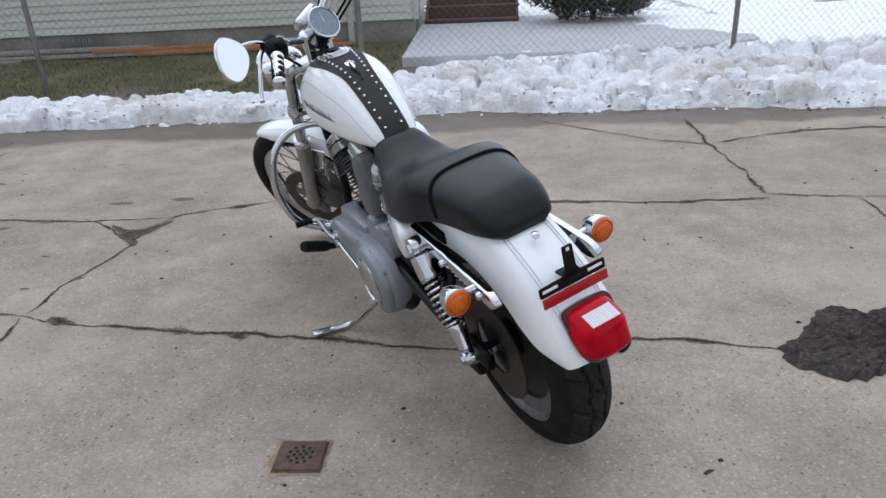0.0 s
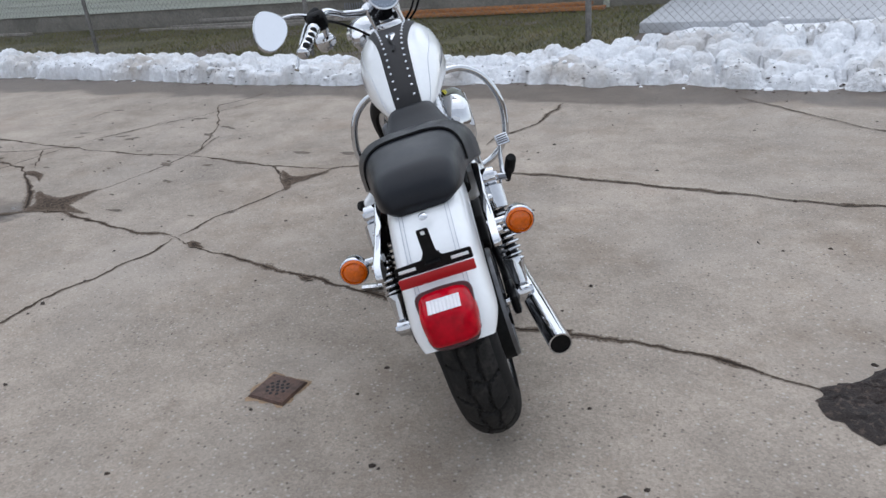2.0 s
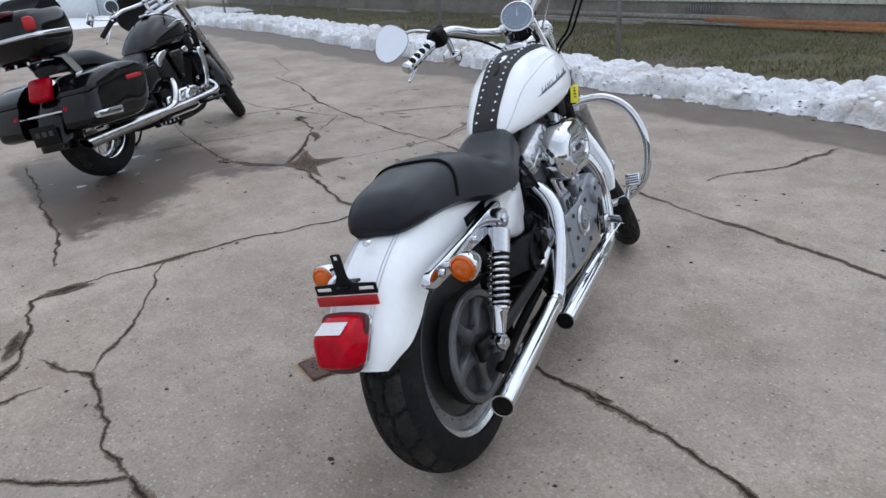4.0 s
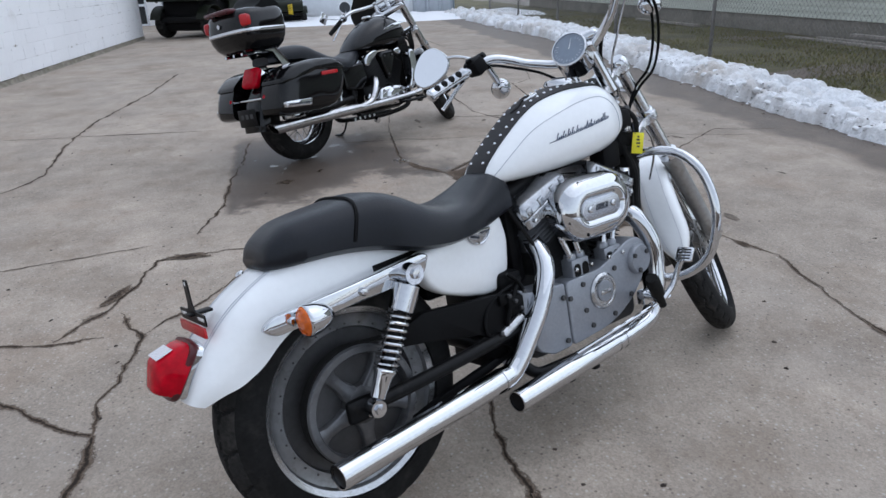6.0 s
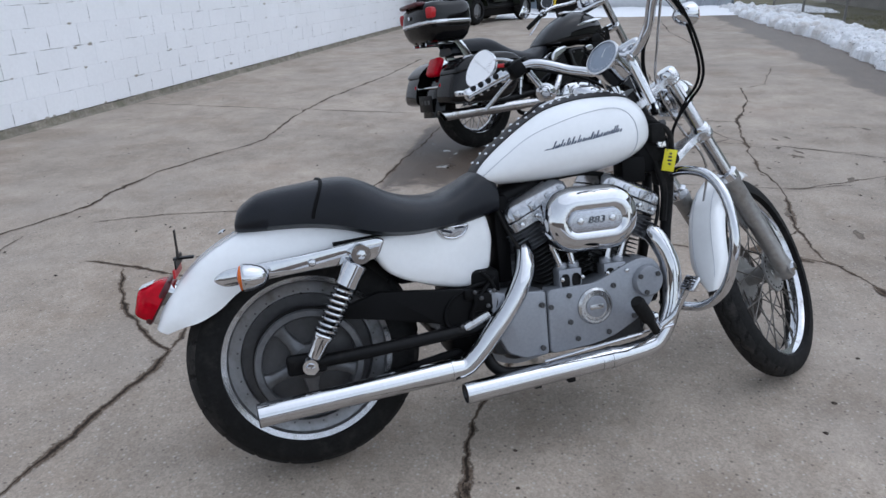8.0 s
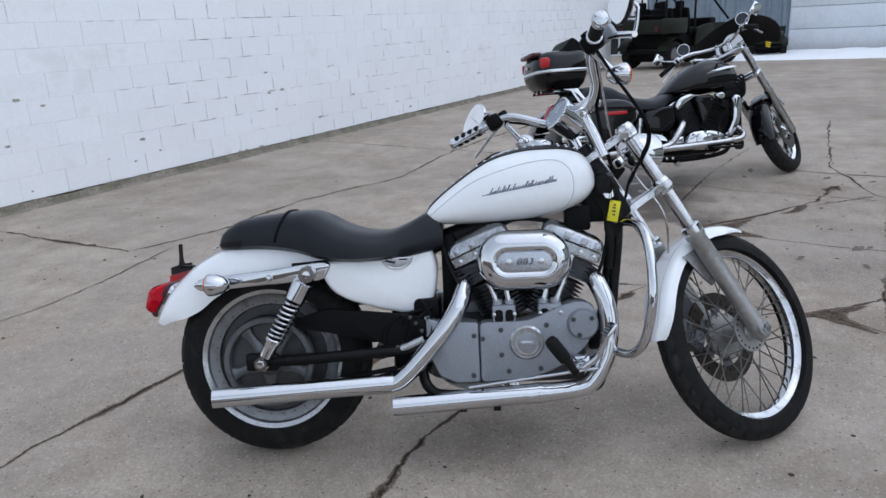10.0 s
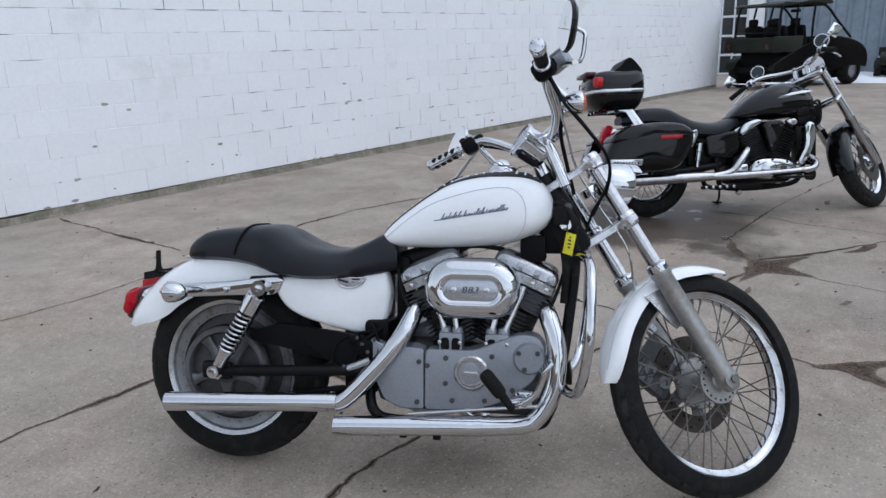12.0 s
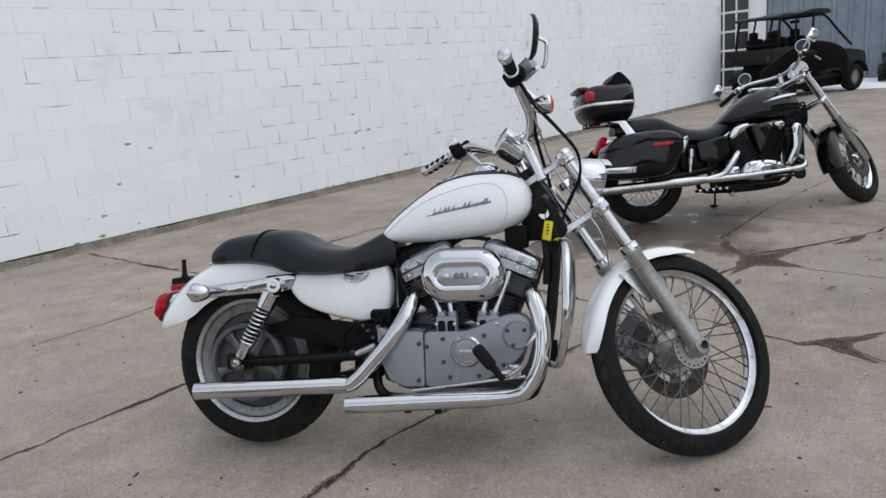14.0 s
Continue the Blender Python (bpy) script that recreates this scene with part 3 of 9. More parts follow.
crack(0.012, (-0.9, 3.55), (-0.38, 3.46), (0.03, 3.42), (0.43, 3.36), (0.78, 3.31), (1.17, 3.25), (1.62, 3.25))
crack(0.010, (-0.61, 3.9), (-0.61, 4.04), (-0.45, 4.41), (-0.4, 4.95))
crack(0.015, (1.78, 4.98), (1.71, 4.31), (1.67, 3.65), (1.64, 3.31))
crack(0.010, (0.7, 5.17), (1.01, 4.84), (1.38, 4.45), (1.71, 4.29))
crack(0.010, (1.64, 3.31), (2.03, 3.21), (2.6, 3.1))
crack(0.014, (2.03, 3.21), (2.02, 2.95), (2.2, 2.6))
crack(0.010, (1.72, 4.3), (2.4, 4.5), (3.2, 4.5))
soil_patch([(-2.75, 2.44), (-2.79, 2.54), (-2.83, 2.59), (-2.92, 2.67), (-3.00, 2.74), (-2.88, 2.71), (-2.74, 2.68), (-2.66, 2.74), (-2.60, 2.84), (-2.57, 2.72), (-2.54, 2.60), (-2.42, 2.53), (-2.30, 2.50), (-2.44, 2.50), (-2.60, 2.48)], (-2.68, 2.58))
soil_patch([(-3.12, 2.27), (-2.98, 2.33), (-2.86, 2.41), (-2.74, 2.46), (-2.84, 2.36), (-2.95, 2.27)], (-2.93, 2.33))
soil_patch([(-1.42, 3.00), (-1.49, 3.07), (-1.56, 3.16), (-1.66, 3.31), (-1.56, 3.24), (-1.49, 3.22), (-1.42, 3.26), (-1.34, 3.34), (-1.39, 3.21), (-1.44, 3.11)], (-1.49, 3.15))
soil_patch([(-3.45, 3.03), (-3.38, 2.97), (-3.24, 2.94), (-3.14, 2.88), (-3.26, 3.00), (-3.38, 3.04)], (-3.30, 2.98))
debris(-4.02, 3.22, 0.09, 0.5, 0.3)
debris(-1.42, 2.29, 0.09, 0.4, -0.3)
debris(-1.05, 3.49, 0.08, 0.35, 0.2)
debris(-0.72, 2.12, 0.05, 0.4, -0.2)
debris(-1.3, 0.7, 0.14, 0.3, -0.4)
debris(-1.68, 0.95, 0.13, 0.45, 1.5)
debris(1.21, 3.25, 0.06, 0.4, 0.0)
debris(0.32, 1.99, 0.05, 0.5, 0.0)

# a hole in the paving, patched with coarse asphalt
s = Shape()
rim = [(1.05, 1.86), (1.14, 1.96), (1.33, 2.1), (1.5, 2.12), (1.75, 2.06), (1.9, 1.95), (1.86, 1.8), (1.6, 1.68), (1.35, 1.70), (1.14, 1.74)]
rim = smooth_outline(rim, 16)
rim = [(x + 0.07 * noise.noise(Vector((x * 6, y * 6, 0))) + 0.03 * noise.noise(Vector((x * 31, y * 31, 2))), y + 0.07 * noise.noise(Vector((x * 6, y * 6, 5))) + 0.03 * noise.noise(Vector((x * 31, y * 31, 7)))) for x, y in rim]
cx, cy = 1.45, 1.9
rows = []
for k in range(26):
    u = 1 - k / 25.5
    rows.append([Vector((cx + (x - cx) * u, cy + (y - cy) * u, 0.002 + (0.012 + 0.016 * noise.noise(Vector((x * 40, y * 40, k * 0.8)))) * min(1, k / 2))) for x, y in rim])
s.rings(rows)
part("asphalt_patch", s, ASPHALT, ground, "dark coarse asphalt patch in the concrete", 80)

# spalled patches where the surface has flaked off
s = Shape()
for k in range(48):
    x, y = random.uniform(-4.8, -1.3), random.uniform(2.5, 4.8)
    r, turn, n = 0.014 + 0.04 * random.random() ** 2, random.uniform(-0.6, 0.6), 13
    ring = []
    for j in range(n):
        a, q = 2 * math.pi * j / n, r * random.uniform(0.5, 1.2)
        u, w = q * math.cos(a) * 1.5, q * math.sin(a) * 0.55
        ring.append(Vector((x + u * math.cos(turn) - w * math.sin(turn), y + u * math.sin(turn) + w * math.cos(turn), 0.0022)))
    s.add([*ring, Vector((x, y, 0.0034))], [(j, (j + 1) % n, n) for j in range(n)])
tagged(part("spalled_patches", s, material("spalled_concrete", (0.135, 0.108, 0.084), 0.95, vary=0.35, grain=120, blotch=14, bump=0.8, bump_depth=0.004), ground, "brownish flaked patches"), kind="stuff")

# loose grit and leaf scraps on the paving
s = Shape()
for k in range(420):
    x, y = random.uniform(-6, 3.2), random.uniform(-2.3, 5.2)
    r = random.uniform(0.003, 0.011)
    n = 6
    ring = [Vector((x + r * random.uniform(0.6, 1.3) * math.cos(2 * math.pi * j / n), y + r * random.uniform(0.5, 1.2) * math.sin(2 * math.pi * j / n), 0.001)) for j in range(n)]
    s.add([*ring, Vector((x, y, r * 0.7))], [(j, (j + 1) % n, n) for j in range(n)])
for k in range(34):
    x, y = random.uniform(-4.5, 3.0), random.uniform(-1.5, 5.1)
    r, turn, n = random.uniform(0.005, 0.016), random.uniform(0, 3.1), 9
    ring = []
    for j in range(n):
        a, q = 2 * math.pi * j / n, r * random.uniform(0.55, 1.2)
        u, w = q * math.cos(a) * 1.5, q * math.sin(a) * 0.6
        ring.append(Vector((x + u * math.cos(turn) - w * math.sin(turn), y + u * math.sin(turn) + w * math.cos(turn), 0.0015)))
    s.add([*ring, Vector((x, y, 0.005))], [(j, (j + 1) % n, n) for j in range(n)])
tagged(new("grit", mesh_of("grit", s, CRACK)), "scattered dark grit and bits on concrete", "grit", kind="stuff")


# ---------------------------------------------------------------- drain cover
def drain_cover(m):
    t = thing("drain_cover", "rusty square iron drain cover set in concrete", "drain cover", m)
    part("frame", Shape().box((0, 0, 0.001), (0.128, 0.118, 0.005), 0.002), RUST_IRON, t)
    soil = []
    for k in range(40):
        a = 2 * math.pi * k / 40
        q = 1 / max(abs(math.cos(a)) / 0.076, abs(math.sin(a)) / 0.071) * (0.93 + 0.30 * noise.noise(Vector((math.cos(a) * 2.5, math.sin(a) * 2.5, 4))))
        soil.append(Vector((q * math.cos(a), q * math.sin(a), -0.0005)))
    part("soil_rim", Shape().add([Vector((0, 0, 0.0015)), *soil], [(0, 1 + k, 1 + (k + 1) % 40) for k in range(40)]), material("orange_soil", (0.27, 0.185, 0.115), 0.95, vary=0.35, grain=120, bump=0.5), t, "orange-brown soil round the frame")
    for x in (-0.05, 0.05):
        for y in (-0.046, 0.046):
            part("screw", Shape().lathe([(0.0045, 0.0), (0.004, 0.0015), (0, 0.002)], 10, (x, y, 0.008), (0, 0, 1)), RUST_IRON, t)
    s = Shape().box((0, 0, 0.004), (0.122, 0.112, 0.008), 0.003)
    part("cover", s, RUST_IRON, t)
    s = Shape()
    for ring, count_ in ((0.0, 1), (0.016, 6), (0.031, 10)):
        for k in range(count_):
            a = 2 * math.pi * k / count_ + ring * 9
            s.lathe([(0.0054, 0.0), (0.0054, 0.0006)], 10, (ring * math.cos(a), ring * math.sin(a), 0.0082), (0, 0, 1))
    tagged(part("holes", s, BLACK_METAL, t, "small dark drain holes"), kind="stuff")


drain_cover(pose(-0.395, 1.47, 0.002, 0, 0, -4))

# ---------------------------------------------------------------- painted block wall
WALL_A, WALL_D = Vector((-0.6, -2.77, 0)), Vector((-16.4, 1.08, 0)).normalized()
WALL_TURN = math.degrees(math.atan2(-WALL_D.y, -WALL_D.x))
wall = tagged(new("wall_block"), "white-painted concrete block wall with worn mortar joints", "wall", kind="structure")
wall.matrix_world = pose(WALL_A.x, WALL_A.y, 0, 0, 0, WALL_TURN)
# in the wall's own frame the far end lies at -x and the yard at +y
COURSES, FIRST, H, Wd = 19, 0.072, 0.2, 0.403
s = Shape().box((-6.2, -0.1025, FIRST + COURSES * H / 2), (20.36, 0.2, COURSES * H), 0)
part("mortar", s, MORTAR_PAINT, wall)
rows = []
for k in range(1020):
    x = -16.36 + 0.02 * k
    q = Vector((x, 0, 0))
    top = 0.066 + 0.020 * noise.noise(q * 1.7) + 0.010 * noise.noise(q * 7) + 0.006 * noise.noise(q * 23)
    lip = 0.010 + 0.010 * abs(noise.noise(q * 2.3 + Vector((4, 0, 0)))) + 0.004 * noise.noise(q * 19)
    foot = 0.030 + 0.030 * abs(noise.noise(q * 1.3 + Vector((9, 0, 0)))) + 0.012 * noise.noise(q * 11)
    rows.append([Vector((x, y, z)) for y, z in ((-0.09, top), (lip * 0.7, top), (lip, top - 0.008), (lip + 0.004, top * 0.5), (lip + 0.010, 0.016), (foot, 0.006), (foot + 0.012, 0.001), (-0.09, 0.001))])
part("footing", Shape().rings(rows), FOOTING, wall, "rough dirty grey footing with moss", 50)

# ---------------------------------------------------------------- buildings at the far end
shed = tagged(new("wall_shed"), "far metal-clad shed front with white doors", "shed", kind="structure")
BX = -23.0


def corrugated(y0, y1, z0, z1, x):
    s = Shape()
    n = int((y1 - y0) / 0.055)
    rows = [[], []]
    for k in range(n + 1):
        y = y0 + (y1 - y0) * k / n
        d = 0.075 if k % 8 in (1, 2) else 0.0
        rows[0].append(Vector((x + d, y, z0)))
        rows[1].append(Vector((x + d, y, z1)))
    return s.rings(rows, closed=False)


part("cladding", corrugated(-2.0, 2.2, 0, 4.2, BX), METAL_BLUE, shed, "blue-grey ribbed metal cladding")
part("cladding", corrugated(5.9, 7.3, 0, 4.2, BX), METAL_SILVER, shed, "silver ribbed metal cladding")
part("back_wall", Shape().box((BX - 0.3, 1.4, 2.2), (0.5, 12, 4.4), 0.02), METAL_BLUE, shed)
part("pilaster", Shape().box((BX, -2.25, 2.1), (0.3, 0.46, 4.2), 0.02), BLOCK_PAINT, shed)
part("door_panel", Shape().box((BX - 0.02, 4.05, 1.6), (0.12, 3.66, 3.2), 0.01), DOOR_WHITE, shed)
for k in range(5):
    part("door_panel", Shape().box((BX + 0.06, 4.05, 0.32 + 0.64 * k), (0.05, 3.6, 0.62), 0.015), DOOR_WHITE, shed)
part("door_frame", Shape().box((BX + 0.05, 5.86, 1.65), (0.14, 0.1, 3.3), 0.01), DOOR_WHITE, shed)
glazed = thing("glazed_door", "dark glazed door with a white glazing grid", "door", pose(BX + 0.0, -3.3, 0), kind="structure")
part("pane", Shape().box((0, 0, 1.5), (0.08, 1.6, 3.0)), DARK_PANE, glazed)
s = Shape()
for k in range(6):
    part("bar", Shape().box((0.06, 0, 0.02 + 0.59 * k), (0.06, 1.6, 0.07), 0.006), DOOR_WHITE, glazed)
for k in range(5):
    part("bar", Shape().box((0.065, -0.78 + 0.39 * k, 1.5), (0.06, 0.05, 3.0), 0.006), DOOR_WHITE, glazed)
part("lintel", Shape().box((BX, -3.3, 3.25), (0.3, 1.9, 0.5), 0.02), BLOCK_PAINT, shed)


# ---------------------------------------------------------------- snow
def bank_edge(x):
    """The foot of the ploughed snow along the lot."""
    return interp(x, [(-22, 6.7), (-15, 6.5), (-11, 6.45), (-9, 6.2), (-5, 5.8), (-3.5, 5.6), (-1.3, 5.6), (0.1, 5.5), (1.85, 5.3), (3.3, 5.05), (6, 4.7)])


def bank_back(x):
    return interp(x, [(-22, 8.1), (-12, 7.6), (-9, 7.25), (-7, 6.80), (-5.5, 6.62), (-4, 6.55), (-2.5, 6.55), (-1.2, 6.75), (-0.5, 7.3), (0.3, 7.8), (1, 8.2), (6, 8.4)])


def bank_top(x):
    return interp(x, [(-22, 0.19), (-8, 0.175), (-4, 0.15), (-2.5, 0.115), (-0.9, 0.110), (0.2, 0.135), (2, 0.15), (4, 0.17), (6, 0.18)])


def bank_front(x):
    return bank_edge(x) + 0.10 * noise.noise(Vector((x * 1.6, 0, 0))) + 0.07 * noise.noise(Vector((x * 5, 2, 0)))


# the bank is a low ridge under hundreds of heaped clods
nx, ny = 2100, 120
bank_x = np.array([-21.5 + 33.5 * (i / (nx - 1)) ** 0.75 for i in range(nx)])
fronts = np.array([bank_front(x) for x in bank_x])
backs = np.array([bank_back(x) for x in bank_x])
tops = np.array([bank_top(x) for x in bank_x])
steps_y = np.array([3.3 * (j / (ny - 1)) ** 1.3 for j in range(ny)])
grid_x = np.repeat(bank_x[:, None], ny, 1)
grid_y = np.array([bank_edge(x) - 0.25 for x in bank_x])[:, None] + steps_y[None, :]
across = (grid_y - fronts[:, None]) / (backs - fronts)[:, None]
envelope = np.clip(across / 0.07, 0, 1) ** 0.5 * np.clip((1.05 - across) / 0.4, 0, 1) ** 0.7 * tops[:, None]
rough = np.array([[noise.noise(Vector((x, y, 0)) * 1.4) + 0.5 * noise.noise(Vector((x, y, 3)) * 4.5) for y in row] for x, row in zip(bank_x, grid_y)])
fine = np.array([[noise.noise(Vector((x, y, 5)) * 15) + 0.8 * noise.noise(Vector((x, y, 8)) * 31) for y in row] for x, row in zip(bank_x, grid_y)])
height = envelope * (0.34 + 0.60 * rough)
dice = random.Random(21)
for k in range(11000):
    cx = -21.3 + 33.0 * dice.random() ** 0.8
    i0 = int(np.searchsorted(bank_x, cx))
    if i0 >= nx:
        continue
    u = dice.random() ** 1.25 * 0.92 + 0.015
    cy = fronts[i0] + u * (backs[i0] - fronts[i0])
    r = (0.017 + 0.085 * dice.random() ** 3.0) * (0.7 + 2.2 * tops[i0])
    e = tops[i0] * min(1, u / 0.07) ** 0.5 * min(1, (1.05 - u) / 0.4) ** 0.7
    sink = e * dice.uniform(0.05, 0.95) - 0.35 * r
    lo, hi = np.searchsorted(bank_x, (cx - 1.3 * r, cx + 1.3 * r))
    sx, sy, turn = dice.uniform(0.8, 1.3), dice.uniform(0.8, 1.3), dice.uniform(0, 3.14)
    dx, dy = grid_x[lo:hi] - cx, grid_y[lo:hi] - cy
    a_, b_ = (dx * math.cos(turn) + dy * math.sin(turn)) / (r * sx), (dy * math.cos(turn) - dx * math.sin(turn)) / (r * sy)
    d2 = np.abs(a_) ** 2.6 + np.abs(b_) ** 2.6
    height[lo:hi] = np.maximum(height[lo:hi], np.where(d2 < 1, sink + r * 1.2 * np.clip(1 - d2, 0, 1) ** 0.5, -1))
height = np.where((across < -0.06) | (across > 1.1), -0.05, height - 0.016 + 0.017 * fine * np.clip(envelope / 0.05, 0, 1))


def bank_height(x, y):
    i = min(nx - 1, int(np.searchsorted(bank_x, x)))
    return float(height[i, min(ny - 1, int(np.searchsorted(grid_y[i], y)))])


s = Shape().rings([[Vector((x, y, z)) for x, y, z in zip(*rows)] for rows in zip(grid_x.tolist(), grid_y.tolist(), height.tolist())], closed=False)
bank = tagged(new("snow_bank", mesh_of("snow_bank", s, SNOW, 70)), "lumpy bank of old dirty ploughed snow along the fence", "snow bank", kind="stuff")

s = Shape()
for k in range(900):
    x = random.uniform(-12, 4.5)
    y = bank_edge(x) + random.uniform(-0.06, 0.75) ** 1.0
    r = 0.008 + 0.030 * random.random() ** 2.5
    z = max(0, bank_height(x, y))
    n0 = len(s.v)
    s.ball((x, y, z - r * 0.25), (r * random.uniform(0.8, 1.5), r * random.uniform(0.7, 1.3), r * random.uniform(0.6, 0.9)), 6, 8)
    for i in range(n0, len(s.v)):
        p = s.v[i]
        s.v[i] = p + (p - Vector((x, y, z))) * 0.9 * noise.noise(p * 30)
tagged(new("snow_clods", mesh_of("snow_clods", s, SNOW_CLEAN, 70)), "loose clods of snow on the bank", "snow", kind="stuff")

s = Shape()
for k in range(1500):
    x = random.uniform(-14, 5)
    y = bank_front(x) + random.gauss(0.03, 0.07)
    r, n = 0.003 + 0.012 * random.random() ** 3, 6
    z = max(0, bank_height(x, y))
    ring = [Vector((x + r * random.uniform(0.6, 1.4) * math.cos(2 * math.pi * j / n), y + r * random.uniform(0.6, 1.4) * math.sin(2 * math.pi * j / n), z + 0.001)) for j in range(n)]
    s.add([*ring, Vector((x, y, z + r * 0.7))], [(j, (j + 1) % n, n) for j in range(n)])
tagged(new("road_dirt", mesh_of("road_dirt", s, CRACK)), "dark road dirt along the foot of the snow", "dirt", kind="stuff")

s = Shape()
grid = [[Vector((x, y, 0.07 + 0.10 * noise.noise(Vector((x * 0.4, y * 0.4, 1))) + 0.03 * noise.noise(Vector((x * 2, y * 2, 1))) - 0.30 * max(0, min(1, (0.1 - x + 0.35 * noise.noise(Vector((0, y * 1.2, 0)))) / 0.6)) - 0.35 * max(0, 7.3 - y)))
         for y in [6.7 + 0.22 * j for j in range(92)]] for x in [-0.9 + 0.22 * i for i in range(130)]]
s.rings(grid, closed=False)
tagged(new("snow_field", mesh_of("snow_field", s, SNOW_CLEAN, 70)), "smooth white snow over the side yard", "snow", kind="stuff")
# snow lying before the shed
s = Shape()
grid = [[Vector((-22.6 + 0.2 * i, y, 0.11 * min(1, (20 - i) / 5, i / 2 + 0.4) * (0.6 + 0.8 * abs(noise.noise(Vector((i * 0.5, y * 1.3, 0))))) - 0.012)) for y in [0.2 + 0.2 * j for j in range(46)]] for i in range(21)]
s.rings(grid, closed=False)
tagged(new("snow_strip", mesh_of("snow_strip", s, SNOW_CLEAN, 70)), "strip of leftover snow before the shed", "snow", kind="stuff")

# ---------------------------------------------------------------- lawn
sheet("lawn", -40, -0.35, 6.6, 10.6, 0.012, LAWN, "thin brown-green winter lawn behind the fence", 80, 12, lambda x, y: 0.03 * noise.noise(Vector((x * 0.8, y * 0.8, 0))))["category"] = "lawn"
s = Shape()
for k in range(26000):
    x, y = -20 + 19.6 * random.random() ** 0.6, random.uniform(6.9, 10.2)
    if noise.noise(Vector((x * 0.7, y * 0.9, 9))) < -0.28:
        continue
    z = 0.012 + 0.03 * noise.noise(Vector((x * 0.8, y * 0.8, 0)))
    a, h = random.uniform(0, 6.28), random.uniform(0.02, 0.055)
    dx, dy = math.cos(a) * 0.007, math.sin(a) * 0.007
    lean = Vector((random.uniform(-0.03, 0.03), random.uniform(-0.03, 0.03), h))
    p = Vector((x, y, z))
    k0 = len(s.v)
    s.v += [p + Vector((dx, dy, 0)), p - Vector((dx, dy, 0)), p + lean]
    s.f.append([k0, k0 + 1, k0 + 2])
grass = bpy.data.meshes.new("grass")
grass.from_pydata([tuple(p) for p in s.v], [], s.f)
grass.materials.append(GRASS)
tagged(new("grass", grass), "short sparse winter grass, green and straw", "grass", kind="stuff")


# ---------------------------------------------------------------- chain-link fence
FENCE_Y = lambda x: interp(x, [(-25, 8.4), (-14.5, 7.8), (-7.5, 7.35), (-3.85, 7.08), (-0.75, 7.2), (3.1, 7.4), (6.6, 7.55)])
POSTS = [-21.5, -18.0, -14.5, -11.0, -7.5, -3.85, -0.72, 3.08, 6.6]
fence = thing("fence", "weathered grey chain-link fence with steel posts", "fence")
for k, x in enumerate(POSTS):
    s = Shape().tube([(x, FENCE_Y(x), -0.05), (x, FENCE_Y(x), 1.32)], 0.03 if k % 3 == 0 else 0.026, 10)
    s.ball((x, FENCE_Y(x), 1.33), (0.034, 0.034, 0.03), 6, 10)
    part("post", s, FENCE_STEEL, fence)
for a, b in zip(POSTS, POSTS[1:]):
    A, Bq = Vector((a, FENCE_Y(a) - 0.03, 0)), Vector((b, FENCE_Y(b) - 0.03, 0))
    part("top_rail", Shape().rod(A + Vector((0, 0.03, 1.28)), Bq + Vector((0, 0.03, 1.28)), 0.02, 8), FENCE_STEEL, fence)
    s = Shape()
    L, top, step = (Bq - A).length, 1.26, 0.075
    d = (Bq - A) / L
    n = int((L + top) / step)
    for k in range(n):
        for way in (1, -1):
            u0 = k * step - (top if way == 1 else 0)
            pts = []
            for z in (0.02, top):
                u = u0 + z if way == 1 else u0 - z
                pts.append((u, z))
            (ua, za), (ub, zb) = pts
            if max(ua, ub) < 0 or min(ua, ub) > L:
                continue
            cut = []
            for u, z in pts:
                q = min(max(u, 0), L)
                cut.append((q, z + (q - u) * way))
            if abs(cut[0][0] - cut[1][0]) < 0.02:
                continue
            s.tube([A + d * u + Vector((0, 0.004 * way, z)) for u, z in cut], 0.0015, 4, caps=False)
    part("chain_link", s, FENCE_STEEL, fence, "thin grey wire diamonds")

# ---------------------------------------------------------------- house behind the fence
house = thing("house", "cream vinyl-sided house on a grey foundation", "house")
HX, HY = -0.24, 10.4
part("foundation", Shape().box((-12.2, HY + 3.06, 0.15), (23.9, 6.0, 0.36), 0.01), FOUNDATION, house)
part("wall", Shape().box((-12.2, HY + 3.02, 1.9), (23.84, 5.96, 3.2), 0), SIDING, house)
board = Shape()
board.rings([[Vector((-24.1, y, z)) for y, z in ((0.0, 0.102), (-0.006, 0.1), (-0.022, 0.0), (0.0, 0.0))], [Vector((HX, y, z)) for y, z in ((0.0, 0.102), (-0.006, 0.1), (-0.022, 0.0), (0.0, 0.0))]])
board_mesh = mesh_of("siding_board", board, SIDING, 20)
for k in range(31):
    ob = new("siding_board", board_mesh)
    ob.parent = house
    ob.location = (0, HY + 0.035, 0.31 + 0.1 * k)
part("corner_trim", Shape().box((HX + 0.01, HY + 0.06, 1.9), (0.09, 0.14, 3.2), 0.01), SIDING, house)
part("roof", Shape().plate([(HY - 0.5, 3.3), (HY + 3.0, 5.0), (HY + 6.6, 3.3), (HY + 6.6, 3.45), (HY + 3.0, 5.2), (HY - 0.5, 3.45)], "x", -24.6, HX + 0.4), ASPHALT, house)
part("downspout", Shape().box((-1.15, HY - 0.04, 1.6), (0.08, 0.06, 3.2), 0.015), SIDING, house, "cream rain pipe")
s = Shape()
for k in range(12):
    s.box((-5.35 + 0.045 * k, HY + 0.05, 0.2), (0.014, 0.02, 0.1), 0.003)
part("foundation_vent", s, ALLOY, house, "grey louvred foundation vent")
